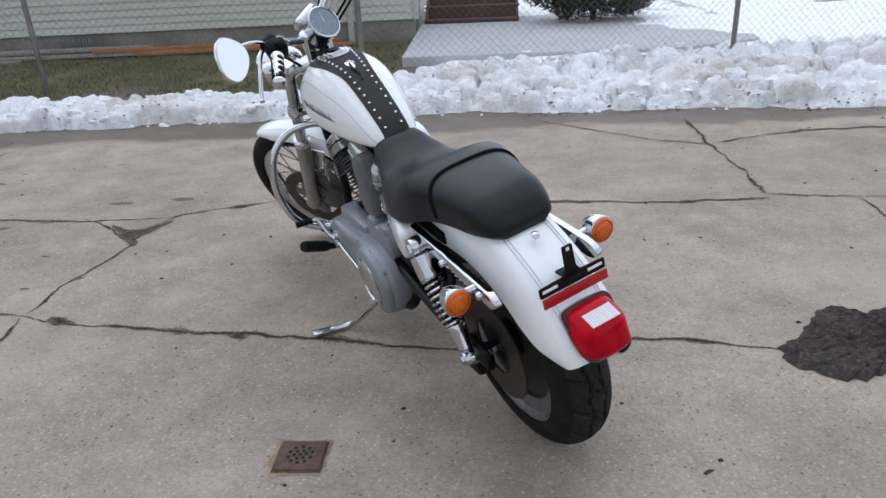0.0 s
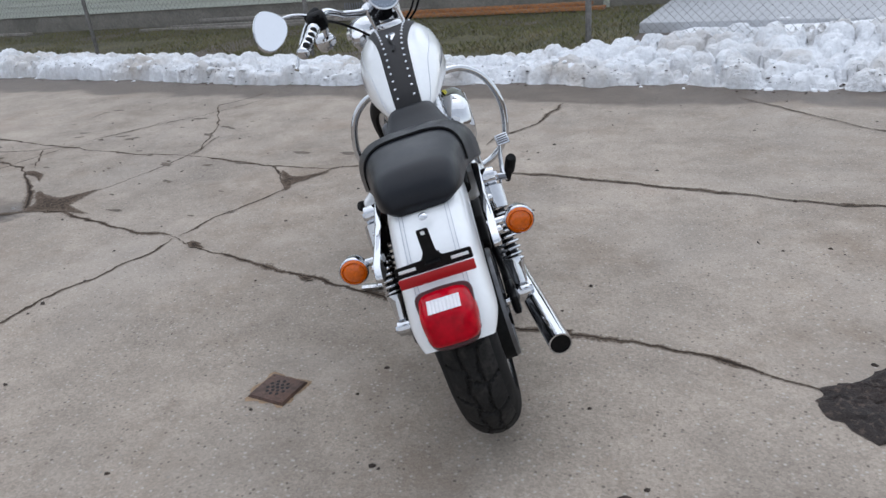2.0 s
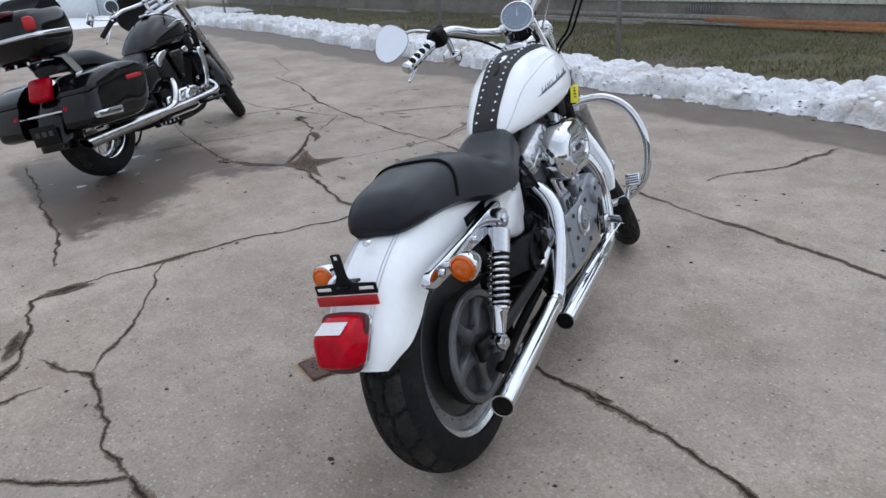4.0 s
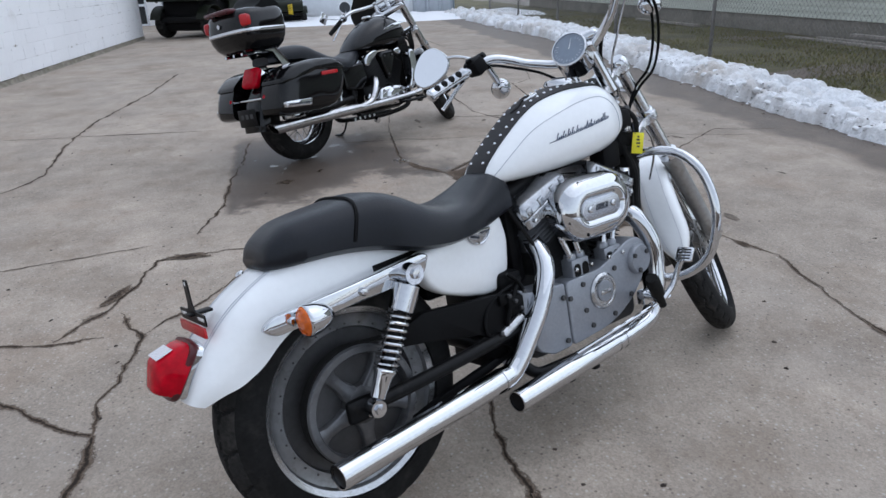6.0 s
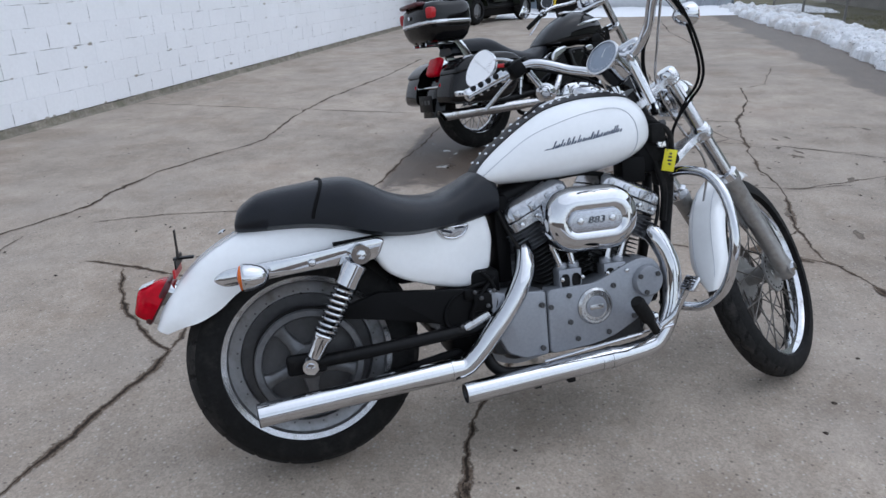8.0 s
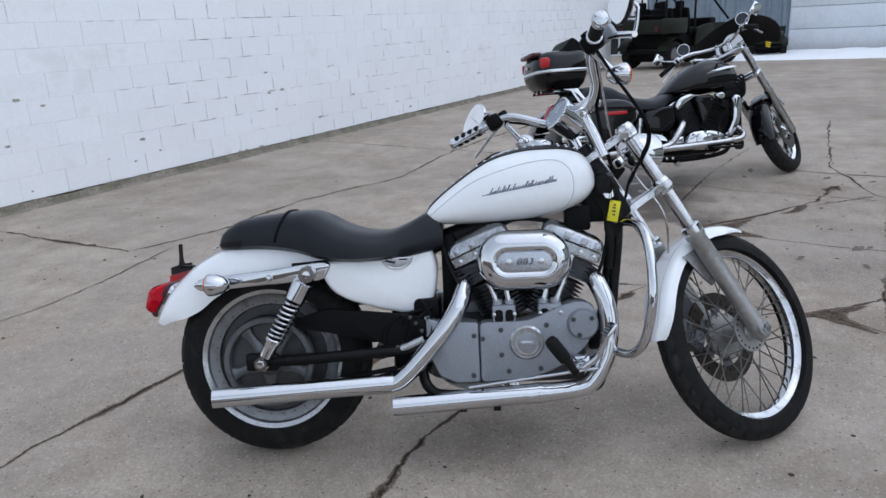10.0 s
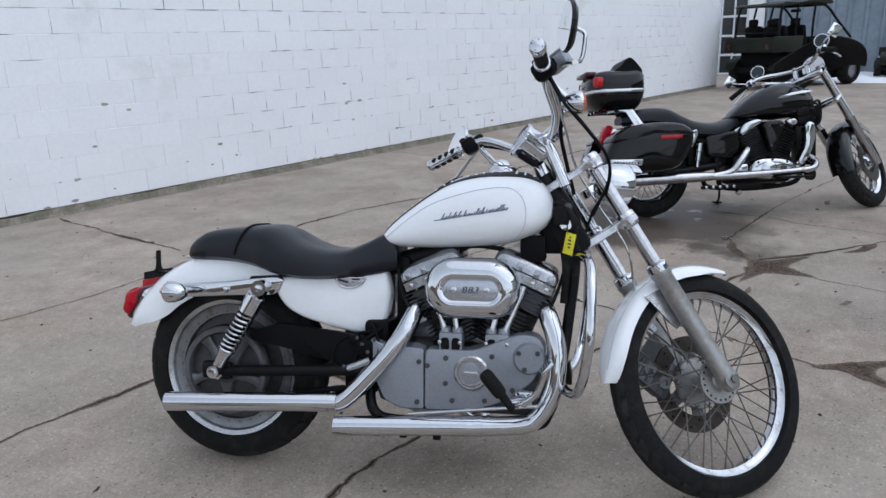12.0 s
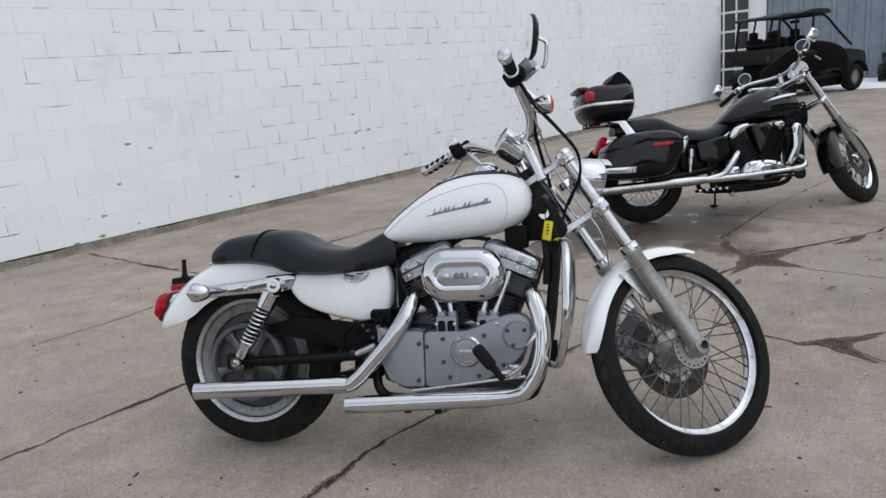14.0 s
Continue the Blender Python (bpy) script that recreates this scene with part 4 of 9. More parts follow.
# boards left against the foundation
for k, (x, y, z, L, w, m, a) in enumerate([(-6.2, 10.05, 0.05, 4.8, 0.1, OLD_WOOD, 1.0), (-7.4, 9.85, 0.03, 3.6, 0.1, OLD_WOOD, -1.0), (-3.0, 10.12, 0.10, 3.4, 0.14, ORANGE_WOOD, 1.2), (-2.6, 10.0, 0.055, 3.0, 0.14, ORANGE_WOOD, 0.6),
                                          (-6.0, 10.2, 0.12, 4.2, 0.12, OLD_WOOD, 0.3), (-13.5, 10.0, 0.04, 2.6, 0.12, OLD_WOOD, 0.4)]):
    tagged(new("plank", mesh_of("plank", Shape().box((0, 0, 0), (L, w, 0.045), 0.004), m)), "long weathered plank lying along the house foundation" if m is OLD_WOOD else "long orange-stained plank lying by the house foundation",
           "plank", "planks by the house").matrix_world = pose(x, y, z, 0, 0, a)

# porch steps, walk and bush at the house's end
steps = thing("porch_steps", "dark red-brown wooden porch steps", "steps", pose(0.62, 11.6, 0, 0, 0, -6))
for k in range(3):
    for j in range(2):
        part("tread", Shape().box((0, 0.28 * k + 0.13 * j, 0.15 + 0.18 * k), (1.5, 0.125, 0.035), 0.005), PORCH_WOOD, steps)
    part("riser", Shape().box((0, 0.28 * k - 0.03, 0.05 + 0.18 * k), (1.48, 0.02, 0.2), 0.003), PORCH_WOOD, steps)
for x in (-0.72, 0.72):
    part("stringer", Shape().plate([(-0.06, 0), (0.9, 0), (0.9, 0.6), (0.6, 0.55), (-0.06, 0.14)], "x", x - 0.02, x + 0.02), PORCH_WOOD, steps)
part("deck", Shape().box((0, 1.8, 0.6), (1.6, 1.9, 0.1), 0.01), PORCH_WOOD, steps)
walk_slab = Shape().plate([(-0.36, 8.05), (2.64, 7.78), (3.74, 8.25), (4.4, 11.2), (4.7, 14.4), (3.4, 14.6), (3.2, 12.6), (-0.16, 11.95)], "z", -0.05, 0.11, 0.015)
tagged(new("front_walk", mesh_of("front_walk", walk_slab, material("pale_walk_concrete", (0.47, 0.475, 0.49), 0.8, vary=0.08, grain=60, blotch=1.5, bump=0.3))), "pale concrete front walk cleared of snow", "walkway", kind="structure")


def bush(m, label, r, count, seed):
    rnd = random.Random(seed)
    t = thing("bush", label, "bush", m)
    s = Shape()
    for k in range(7):
        a = rnd.uniform(0, 6.28)
        s.tube(smooth_path([(0, 0, 0), (0.15 * math.cos(a), 0.15 * math.sin(a), 0.3), (0.6 * r[0] * math.cos(a), 0.6 * r[1] * math.sin(a), 0.6 * r[2] * 1.4)], 4), 0.015, 6)
    part("branch", s, TWIG, t)
    s = Shape()
    for k in range(count):
        u, a = rnd.uniform(-0.9, 1), rnd.uniform(0, 6.28)
        q = math.sqrt(1 - min(1, u * u)) * (0.75 + 0.3 * noise.noise(Vector((math.cos(a) * 2, math.sin(a) * 2, u * 2 + seed))))
        deep = rnd.uniform(0.6, 1.04)
        c = Vector((r[0] * q * math.cos(a) * deep, r[1] * q * math.sin(a) * deep, r[2] * (1 + u * deep)))
        d = Vector((rnd.uniform(-1, 1), rnd.uniform(-1, 1), rnd.uniform(-0.4, 1))).normalized()
        e = d.orthogonal().normalized() * rnd.uniform(0.008, 0.018)
        ln = rnd.uniform(0.04, 0.09)
        k0 = len(s.v)
        s.v += [c - e, c + e, c + d * ln]
        s.f.append([k0, k0 + 1, k0 + 2])
    part("leaves", s, BUSH_LEAF, t, "dark evergreen needles")


bush(pose(2.45, 11.2, 0.08), "low wide dark evergreen bush by the walk", (1.36, 0.95, 0.52), 18000, 5)
s = Shape().box((0, 0, 0.03), (0.2, 0.08, 0.05), 0.02)
tagged(new("red_scrap", mesh_of("red_scrap", s, RED_TAPE)), "small red plastic scrap in the snow", "litter").matrix_world = pose(0.22, 7.45, bank_height(0.22, 7.45) - 0.005, 0, 0, 10)

# an unseen wall, added behind the camera to shape reflections and side light
tagged(new("wall_shop", mesh_of("wall_shop", Shape().box((20.0, 3.0, 1.6), (0.4, 34, 3.2), 0.02), material("unseen_wall_brown", (0.18, 0.145, 0.12), 0.8, vary=0.2, grain=14, blotch=1, bump=0.4))), "plain brown wall, added out of view to darken reflections", "wall", kind="structure")


# ---------------------------------------------------------------- wheels
def tyre(c, R, half, depth, segs, tread, label, parent, m=Matrix.Identity(4), groove_depth=0.005, crown=0.62):
    """A tyre about the y axis; tread(a, u) is true in a groove (u across, -1 to 1)."""
    prof = []
    for k in range(41):
        b = math.pi * (k / 40) - math.pi / 2
        y = half * math.sin(b)
        r = R - depth * (1 - max(0.0, math.cos(b)) ** crown)
        prof.append((r, y, k))
    inner = R - depth - 0.004
    rings = []
    for i in range(segs):
        a = 2 * math.pi * i / segs
        row = []
        for r, y, k in prof:
            u = y / half
            cut = groove_depth if abs(u) < 0.74 and tread(a, u) else 0.0
            row.append(Vector(((r - cut) * math.cos(a), y, (r - cut) * math.sin(a))) + Vector(c))
        for y in (0.55, -0.55):
            row.append(Vector((inner * math.cos(a), half * y, inner * math.sin(a))) + Vector(c))
        rings.append(row)
    s = Shape().rings(rings, loop=True).move(m)
    ob = part("tyre", s, RUBBER, parent, label, 35)
    ob.data.materials.append(TREAD)
    n = len(prof) + 2
    for i, q in enumerate(ob.data.polygons):
        k = i % n
        u = math.sin(math.pi * (k + 0.5) / 40 - math.pi / 2) if k < 40 else 1
        a = 2 * math.pi * (i // n + 0.5) / segs
        if abs(u) < 0.74 and not tread(a, u):
            q.material_index = 1
    return ob


def road_tread(n):
    def tread(a, u):
        q = a * n / (2 * math.pi)
        zig = 0.10 * math.sin(2 * math.pi * q)
        if abs(abs(u) - 0.24 - zig * 0.5) < 0.042:
            return True
        side = 1 if u > 0 else -1
        f = (q + (0.25 if side > 0 else 0.75) + 0.42 * abs(u)) % 1
        return abs(u) > 0.28 and f < 0.11 or abs(u) < 0.24 and ((q * 1.0 + 0.5 * u) % 1) < 0.08
    return tread


def rib_tread(n):
    def tread(a, u):
        q = a * n / (2 * math.pi)
        return abs(u - 0.12 * math.sin(2 * math.pi * q)) < 0.06 or (abs(u) > 0.35 and ((q + 0.6 * abs(u)) % 1) < 0.22)
    return tread


# ---------------------------------------------------------------- the white motorcycle
# own frame: x ahead, y to its left, z up, from the ground under the rear axle; it leans on its side stand
bike = thing("motorcycle", "white cruiser motorcycle with studded tank strap, leaning on side stand", "motorcycle", pose(0.256, 1.567, 0.006, -13.0, 0, 115.5))

# rear wheel
RC = (0.010, 0.0, 0.306)
rear_wheel = new("rear_wheel")
rear_wheel.parent = bike
tyre(RC, 0.306, 0.071, 0.086, 340, road_tread(20), "wide black road tyre with block tread", rear_wheel, groove_depth=0.006, crown=0.78)
rim = Shape().lathe([(0.212, -0.060), (0.224, -0.063), (0.226, -0.056), (0.214, -0.052), (0.196, -0.046), (0.190, -0.044), (0.172, -0.043), (0.169, -0.038), (0.167, 0.0), (0.170, 0.040), (0.205, 0.050), (0.226, 0.056), (0.224, 0.063), (0.212, 0.060), (0.190, 0.035), (0.186, 0.0), (0.190, -0.035)], 84, RC, closed=True)
rim = part("rim", rim, GREY_WHEEL, rear_wheel, "grey cast alloy rim with a ring of bolts")
part("rim_lip", Shape().lathe([(0.206, -0.0575), (0.2245, -0.0655), (0.2275, -0.061), (0.2245, -0.056), (0.208, -0.052)], 84, RC, closed=True), ALLOY_LIGHT, rim, "polished rim edge")
s = Shape()
for k in range(30):
    a = 2 * math.pi * k / 30
    s.lathe([(0.0026, 0), (0.0026, -0.0016), (0, -0.0020)], 8, (RC[0] + 0.180 * math.cos(a), -0.0434, RC[2] + 0.180 * math.sin(a)))
tagged(part("bolts", s, DARK_ALLOY, rim), kind="stuff")
for k in range(5):
    a = 2 * math.pi * k / 5 + 0.35
    d, e = Vector((math.cos(a), 0, math.sin(a))), Vector((-math.sin(a), 0, math.cos(a)))
    rings = []
    for r, w, h in ((0.03, 0.030, 0.026), (0.08, 0.022, 0.020), (0.13, 0.020, 0.018), (0.172, 0.034, 0.024)):
        p = Vector(RC) + d * r
        rings.append([p + e * w * cx_ + Vector((0, h * cy_, 0)) for cx_, cy_ in ((1, 0.5), (0.6, 1), (-0.6, 1), (-1, 0.5), (-1, -0.5), (-0.6, -1), (0.6, -1), (1, -0.5))])
    part("spoke", Shape().rings(rings), PULLEY, rear_wheel)
# added disc: gives the dark between rim and pulley as a solid colour
part("web", Shape().lathe([(0.05, -0.030), (0.169, -0.030), (0.169, 0.030), (0.05, 0.030)], 48, RC, closed=True), DARK_ALLOY, rear_wheel, "dark grey disc added to fill the wheel")
part("hub", Shape().lathe([(0.0, -0.11), (0.018, -0.11), (0.018, -0.075), (0.05, -0.07), (0.055, 0.07), (0.018, 0.075), (0.018, 0.11), (0, 0.11)], 28, RC), BLACK_METAL, rear_wheel)
pulley = Shape().lathe([(0.136, -0.104), (0.139, -0.100), (0.139, -0.070), (0.136, -0.066), (0.120, -0.066), (0.118, -0.072), (0.118, -0.098), (0.122, -0.104)], 84, RC, closed=True)
pulley = part("pulley", pulley, PULLEY, rear_wheel, "grey five-spoke belt pulley")
part("carrier", Shape().lathe([(0.02, -0.070), (0.119, -0.070), (0.119, -0.076), (0.02, -0.078)], 60, RC), DARK_ALLOY, pulley, "dark grey web")
part("boss", Shape().lathe([(0.0, -0.070), (0.050, -0.070), (0.046, -0.094), (0.036, -0.102), (0.0, -0.104)], 36, RC), DARK_ALLOY, pulley)
for k in range(5):
    a = 2 * math.pi * k / 5 + 0.95
    d, e = Vector((math.cos(a), 0, math.sin(a))), Vector((-math.sin(a), 0, math.cos(a)))
    rings = []
    for r, w, h in ((0.035, 0.024, 0.098), (0.07, 0.015, 0.093), (0.10, 0.015, 0.093), (0.121, 0.024, 0.098)):
        p = Vector(RC) + d * r
        rings.append([p + e * w * x_ + Vector((0, -y_, 0)) for x_, y_ in ((1, 0.074), (0.9, h - 0.003), (0.7, h), (-0.7, h), (-0.9, h - 0.003), (-1, 0.074))])
    part("pulley_spoke", Shape().rings(rings), PULLEY, pulley)
part("brake_disc", Shape().lathe([(0.075, 0.082), (0.075, 0.087), (0.146, 0.087), (0.146, 0.082)], 60, RC, closed=True), DARK_DISC, rear_wheel, "brown steel brake disc")
caliper = Shape().box((0.09, 0.105, 0.245), (0.11, 0.06, 0.07), 0.015)
part("brake_caliper", caliper, BLACK_METAL, rear_wheel)
s = Shape().rod((0, -0.15, RC[2]), (0, 0.15, RC[2]), 0.011, 12)
s.lathe([(0.0, -0.155), (0.017, -0.155), (0.019, -0.135), (0.019, -0.125), (0.0, -0.12)], 6, RC)
s.lathe([(0.0, 0.155), (0.017, 0.155), (0.019, 0.135), (0.019, 0.125), (0.0, 0.12)], 6, RC)
part("axle", s, CHROME, rear_wheel, "chrome axle and nuts")

# drive belt and guards
s = Shape()
path = [(RC[0] + 0.142 * math.cos(a), RC[2] + 0.142 * math.sin(a)) for a in [math.radians(95 + 170 * k / 24) for k in range(25)]]
path += [(0.53 + 0.055 * math.cos(a), 0.335 + 0.055 * math.sin(a)) for a in [math.radians(-85 + 170 * k / 10) for k in range(11)]]
s.rings([[Vector((x, -0.066, z)), Vector((x, -0.094, z)), Vector((x + (RC[0] - x) * 0.02, -0.094, z + (RC[2] - z) * 0.02)), Vector((x + (RC[0] - x) * 0.02, -0.066, z + (RC[2] - z) * 0.02))] for x, z in path], loop=True)
part("drive_belt", s, RUBBER, bike, "black toothed drive belt")
s = Shape().plate(rounded_polygon([(0.10, 0.435), (0.20, 0.465), (0.49, 0.432), (0.505, 0.40), (0.505, 0.285), (0.46, 0.285), (0.36, 0.355), (0.20, 0.392), (0.10, 0.41)], 0.010), "y", -0.092, -0.112, 0.005)
part("upper_belt_guard", s, BLACK_PLASTIC, bike, "black plastic belt guard")
s = Shape().plate(rounded_polygon([(0.06, 0.21), (0.22, 0.25), (0.40, 0.28), (0.42, 0.265), (0.22, 0.225), (0.07, 0.185)], 0.008), "y", -0.092, -0.106, 0.004)
part("lower_belt_guard", s, BLACK_PLASTIC, bike)

# swing arm and frame
s = Shape()
for y in (-0.128, 0.128):
    s.tube(smooth_path([(0.0, y, 0.314), (0.14, y, 0.318), (0.36, y * 0.92, 0.328), (0.54, y * 0.8, 0.335)], 5), 0.017, 12)
    s.box((0.0, y, 0.314), (0.10, 0.022, 0.055), 0.01)
s.rod((0.54, -0.12, 0.335), (0.54, 0.12, 0.335), 0.03, 14)
s.rod((0.36, -0.115, 0.328), (0.36, 0.115, 0.328), 0.022, 10)
part("swing_arm", s, BLACK_METAL, bike, "black steel swing arm")
s = Shape()
s.tube(smooth_path([(1.02, 0, 0.88), (0.9, 0, 0.80), (0.7, 0, 0.70), (0.52, 0, 0.64), (0.45, 0, 0.60)], 5), 0.032, 12)
for y in (-0.055, 0.055):
    s.tube(smooth_path([(1.045, y * 0.3, 0.82), (1.085, y, 0.70), (1.07, y, 0.50), (1.05, y * 1.4, 0.36), (1.02, y * 2.0, 0.24), (0.95, y * 2.2, 0.195), (0.6, y * 2.2, 0.19), (0.50, y * 2.0, 0.21), (0.475, y * 1.3, 0.30), (0.46, y * 0.75, 0.45), (0.44, y * 0.75, 0.58), (0.30, y * 1.6, 0.60), (0.10, y * 1.7, 0.59)], 6), 0.016, 10)
s.tube([(1.075, 0, 0.78), (0.985, 0, 0.915)], 0.033, 16)
s.box((1.02, 0, 0.80), (0.09, 0.05, 0.12), 0.015)
part("frame", s, BLACK_METAL, bike, "black steel cradle frame")

# rear fender, about the rear wheel
TOP = [(0.30, 0.655), (0.20, 0.676), (0.10, 0.686), (0.02, 0.685), (-0.06, 0.673), (-0.135, 0.648), (-0.22, 0.600), (-0.283, 0.543), (-0.322, 0.490), (-0.347, 0.440)]
cl = smooth_path([(x, 0, z) for x, z in TOP], 5)
grid = []
for i, p in enumerate(cl):
    f = i / (len(cl) - 1)
    t = (cl[min(i + 1, len(cl) - 1)] - cl[max(i - 1, 0)]).normalized()
    nrm = Vector((t.z, 0, -t.x))
    if nrm.dot(Vector((RC[0], 0, RC[2])) - p) < 0:
        nrm = -nrm
    drop = 0.115 - 0.065 * max(0, (f - 0.72) / 0.28) ** 1.5
    half = 0.098 - 0.004 * f
    if f > 0.84:
        drop *= 1 - 0.45 * ((f - 0.84) / 0.16) ** 2
        half *= 1 - 0.20 * ((f - 0.84) / 0.16) ** 2.5
    row = []
    for k in range(25):
        u = -1 + 2 * k / 24
        y = half * math.sin(u * math.pi / 2) ** 1 if abs(u) < 1 else half * u
        e = max(0.0, abs(u) - 0.25) / 0.75
        row.append(p + Vector((0, y, 0)) + nrm * (drop * e ** 2.6 + 0.004 * abs(u)))
    grid.append(row)
fender = part("rear_fender", Shape().shell(grid, 0.004), WHITE_PAINT, bike, "glossy white rear fender with fine pinstripes", 50)
for y in (-0.048, -0.056, 0.048, 0.056):
    k = 12 + 12 * (2 / math.pi) * math.asin(y / 0.096)
    line = []
    for row in grid[12:-2]:
        j = int(k)
        line.append(row[j].lerp(row[j + 1], k - j) + Vector((-0.0006, 0, 0.0012)))
    part("pinstripe", Shape().tube(line, 0.0009, 4), PINSTRIPE, fender)
part("seat_bolt", Shape().lathe([(0.010, 0), (0.010, 0.003), (0.007, 0.006), (0.0, 0.007)], 16, (-0.165, 0.0, 0.652), (-0.45, 0, 0.9)), CHROME, bike, "chrome seat bolt")

# fender struts
for y in (-1, 1):
    out = rounded_polygon([(0.226, 0.602), (0.205, 0.556), (0.06, 0.548), (-0.17, 0.534), (-0.197, 0.553), (-0.17, 0.574), (0.04, 0.592), (0.17, 0.607), (0.210, 0.609)], 0.02)
    strut = part("fender_strut", Shape().plate(out, "y", 0.124 * y, 0.141 * y, 0.007), CHROME, bike, "chrome fender strut")
    for x, z in ((0.04, 0.568), (-0.13, 0.556)):
        part("bolt", Shape().lathe([(0.010, 0), (0.010, 0.006), (0.007, 0.010), (0, 0.011)], 12, (x, 0.141 * y, z), (0, y, 0)), CHROME, strut)

# shocks
for y in (-0.155, 0.155):
    a, b = Vector((0.158, y, 0.577)), Vector((0.006, y, 0.316))
    d = (b - a).normalized()
    shock = new("shock_absorber")
    shock.parent = bike
    sg = 1 if y > 0 else -1
    x1 = d.orthogonal().normalized()
    x2 = d.cross(x1)
    L = (b - a).length
    part("cover", Shape().lathe([(0.024, 0.025), (0.030, 0.028), (0.030, 0.085), (0.026, 0.088)], 24, a, d), CHROME, shock, "chrome top cover")
    coil = [a + d * (0.085 + (L - 0.165) * k / 160) + (x1 * math.cos(k * 2 * math.pi * 9 / 160) + x2 * math.sin(k * 2 * math.pi * 9 / 160)) * 0.0245 for k in range(161)]
    part("spring", Shape().tube(coil, 0.0042, 7), CHROME, shock, "chrome coil spring")
    part("damper", Shape().lathe([(0.0, 0.06), (0.016, 0.06), (0.016, L - 0.08), (0, L - 0.08)], 16, a, d), BLACK_METAL, shock)
    part("lower_body", Shape().lathe([(0.026, L - 0.086), (0.027, L - 0.082), (0.022, L - 0.07), (0.017, L - 0.022), (0.012, L - 0.018)], 20, a, d), CHROME, shock, "chrome lower body")
    for p, r in ((a, 0.024), (b, 0.019)):
        s = Shape().lathe([(0.0, -0.018), (r, -0.018), (r + 0.002, 0), (r, 0.018), (0, 0.018)], 20, p)
        s.lathe([(0.0, sg * 0.026), (0.011, sg * 0.025), (0.013, sg * 0.016), (0.0, sg * 0.010)], 6, p)
        part("eye", s, CHROME, shock)

# seat: rider part and raised pillion, one moulded piece with a welted seam
SEAT_TOP = [(-0.132, 0.674), (-0.125, 0.698), (-0.100, 0.722), (-0.06, 0.742), (0.05, 0.757), (0.15, 0.763), (0.20, 0.748), (0.26, 0.715), (0.33, 0.694), (0.40, 0.693), (0.46, 0.716), (0.51, 0.741), (0.545, 0.738), (0.56, 0.715)]
SEAT_LOW = [(-0.132, 0.666), (-0.10, 0.664), (0.03, 0.662), (0.12, 0.650), (0.20, 0.628), (0.30, 0.616), (0.45, 0.624), (0.56, 0.645)]
SEAT_WIDE = [(-0.132, 0.060), (-0.115, 0.080), (-0.07, 0.098), (0.0, 0.110), (0.08, 0.126), (0.17, 0.152), (0.26, 0.158), (0.34, 0.148), (0.42, 0.118), (0.50, 0.088), (0.56, 0.072)]


def seat_point(x, u):
    zt, zb, w = interp(x, SEAT_TOP), interp(x, SEAT_LOW), interp(x, SEAT_WIDE)
    a = math.pi * (u + 1) / 2
    y = -w * math.copysign(abs(math.cos(a)) ** 0.55, math.cos(a))
    z = zb + (zt - zb) * max(0.0, math.sin(a)) ** 0.62
    return Vector((x, y, z))


def seat_shape(x0, x1, n, m=29):
    rings = []
    for i in range(n + 1):
        x = x0 + (x1 - x0) * i / n
        r = [seat_point(x, -1 + 2 * k / (m - 1)) for k in range(m)]
        zb = interp(x, SEAT_LOW)
        rings.append(r + [Vector((x, r[-1].y * 0.8, zb - 0.012)), Vector((x, r[0].y * 0.8, zb - 0.012))])
    return Shape().rings(rings)


seat = part("seat", seat_shape(0.052, 0.558, 44), LEATHER, bike, "black vinyl rider seat", 60)
part("pillion", seat_shape(-0.131, 0.052, 22), LEATHER, seat, "black vinyl pillion pad", 60)
welt = [seat_point(0.055 + 0.035 * (1 - abs(u) ** 2), u) + Vector((0, 0, 0.0015)) for u in [-0.98 + 1.96 * k / 40 for k in range(41)]]
part("welt", Shape().tube(welt, 0.0045, 6), BLACK_PLASTIC, seat, "black welt along the seam")

# fuel tank
TANK_TOP = [(0.500, 0.722), (0.515, 0.752), (0.55, 0.787), (0.605, 0.829), (0.66, 0.866), (0.716, 0.896), (0.79, 0.918), (0.86, 0.928), (0.93, 0.925), (0.975, 0.908), (1.003, 0.882), (1.020, 0.845), (1.026, 0.81)]
TANK_LOW = [(0.500, 0.716), (0.52, 0.706), (0.56, 0.700), (0.70, 0.700), (0.82, 0.706), (0.90, 0.718), (0.96, 0.738), (1.0, 0.765), (1.026, 0.80)]
TANK_WIDE = [(0.500, 0.030), (0.51, 0.052), (0.54, 0.072), (0.60, 0.095), (0.68, 0.118), (0.78, 0.136), (0.87, 0.142), (0.94, 0.136), (0.99, 0.112), (1.015, 0.078), (1.026, 0.04)]


def tank_ring(x, m=48):
    zt, zb, w = interp(x, TANK_TOP), interp(x, TANK_LOW), interp(x, TANK_WIDE)
    zm = zb + (zt - zb) * 0.36
    out = []
    for k in range(m):
        a = 2 * math.pi * k / m
        cx_, sx_ = math.cos(a), math.sin(a)
        y = w * math.copysign(abs(cx_) ** 0.80, cx_)
        z = zm + (zt - zm) * abs(sx_) ** 0.95 if sx_ > 0 else zm - (zm - zb) * abs(sx_) ** 0.7
        out.append(Vector((x, y, z)))
    return out


def tank_top(x, y):
    zt, zb, w = interp(x, TANK_TOP), interp(x, TANK_LOW), interp(x, TANK_WIDE)
    zm = zb + (zt - zb) * 0.36
    c = min(0.999, abs(y) / w) ** (1 / 0.80)
    return zm + (zt - zm) * math.sqrt(1 - c * c) ** 0.95


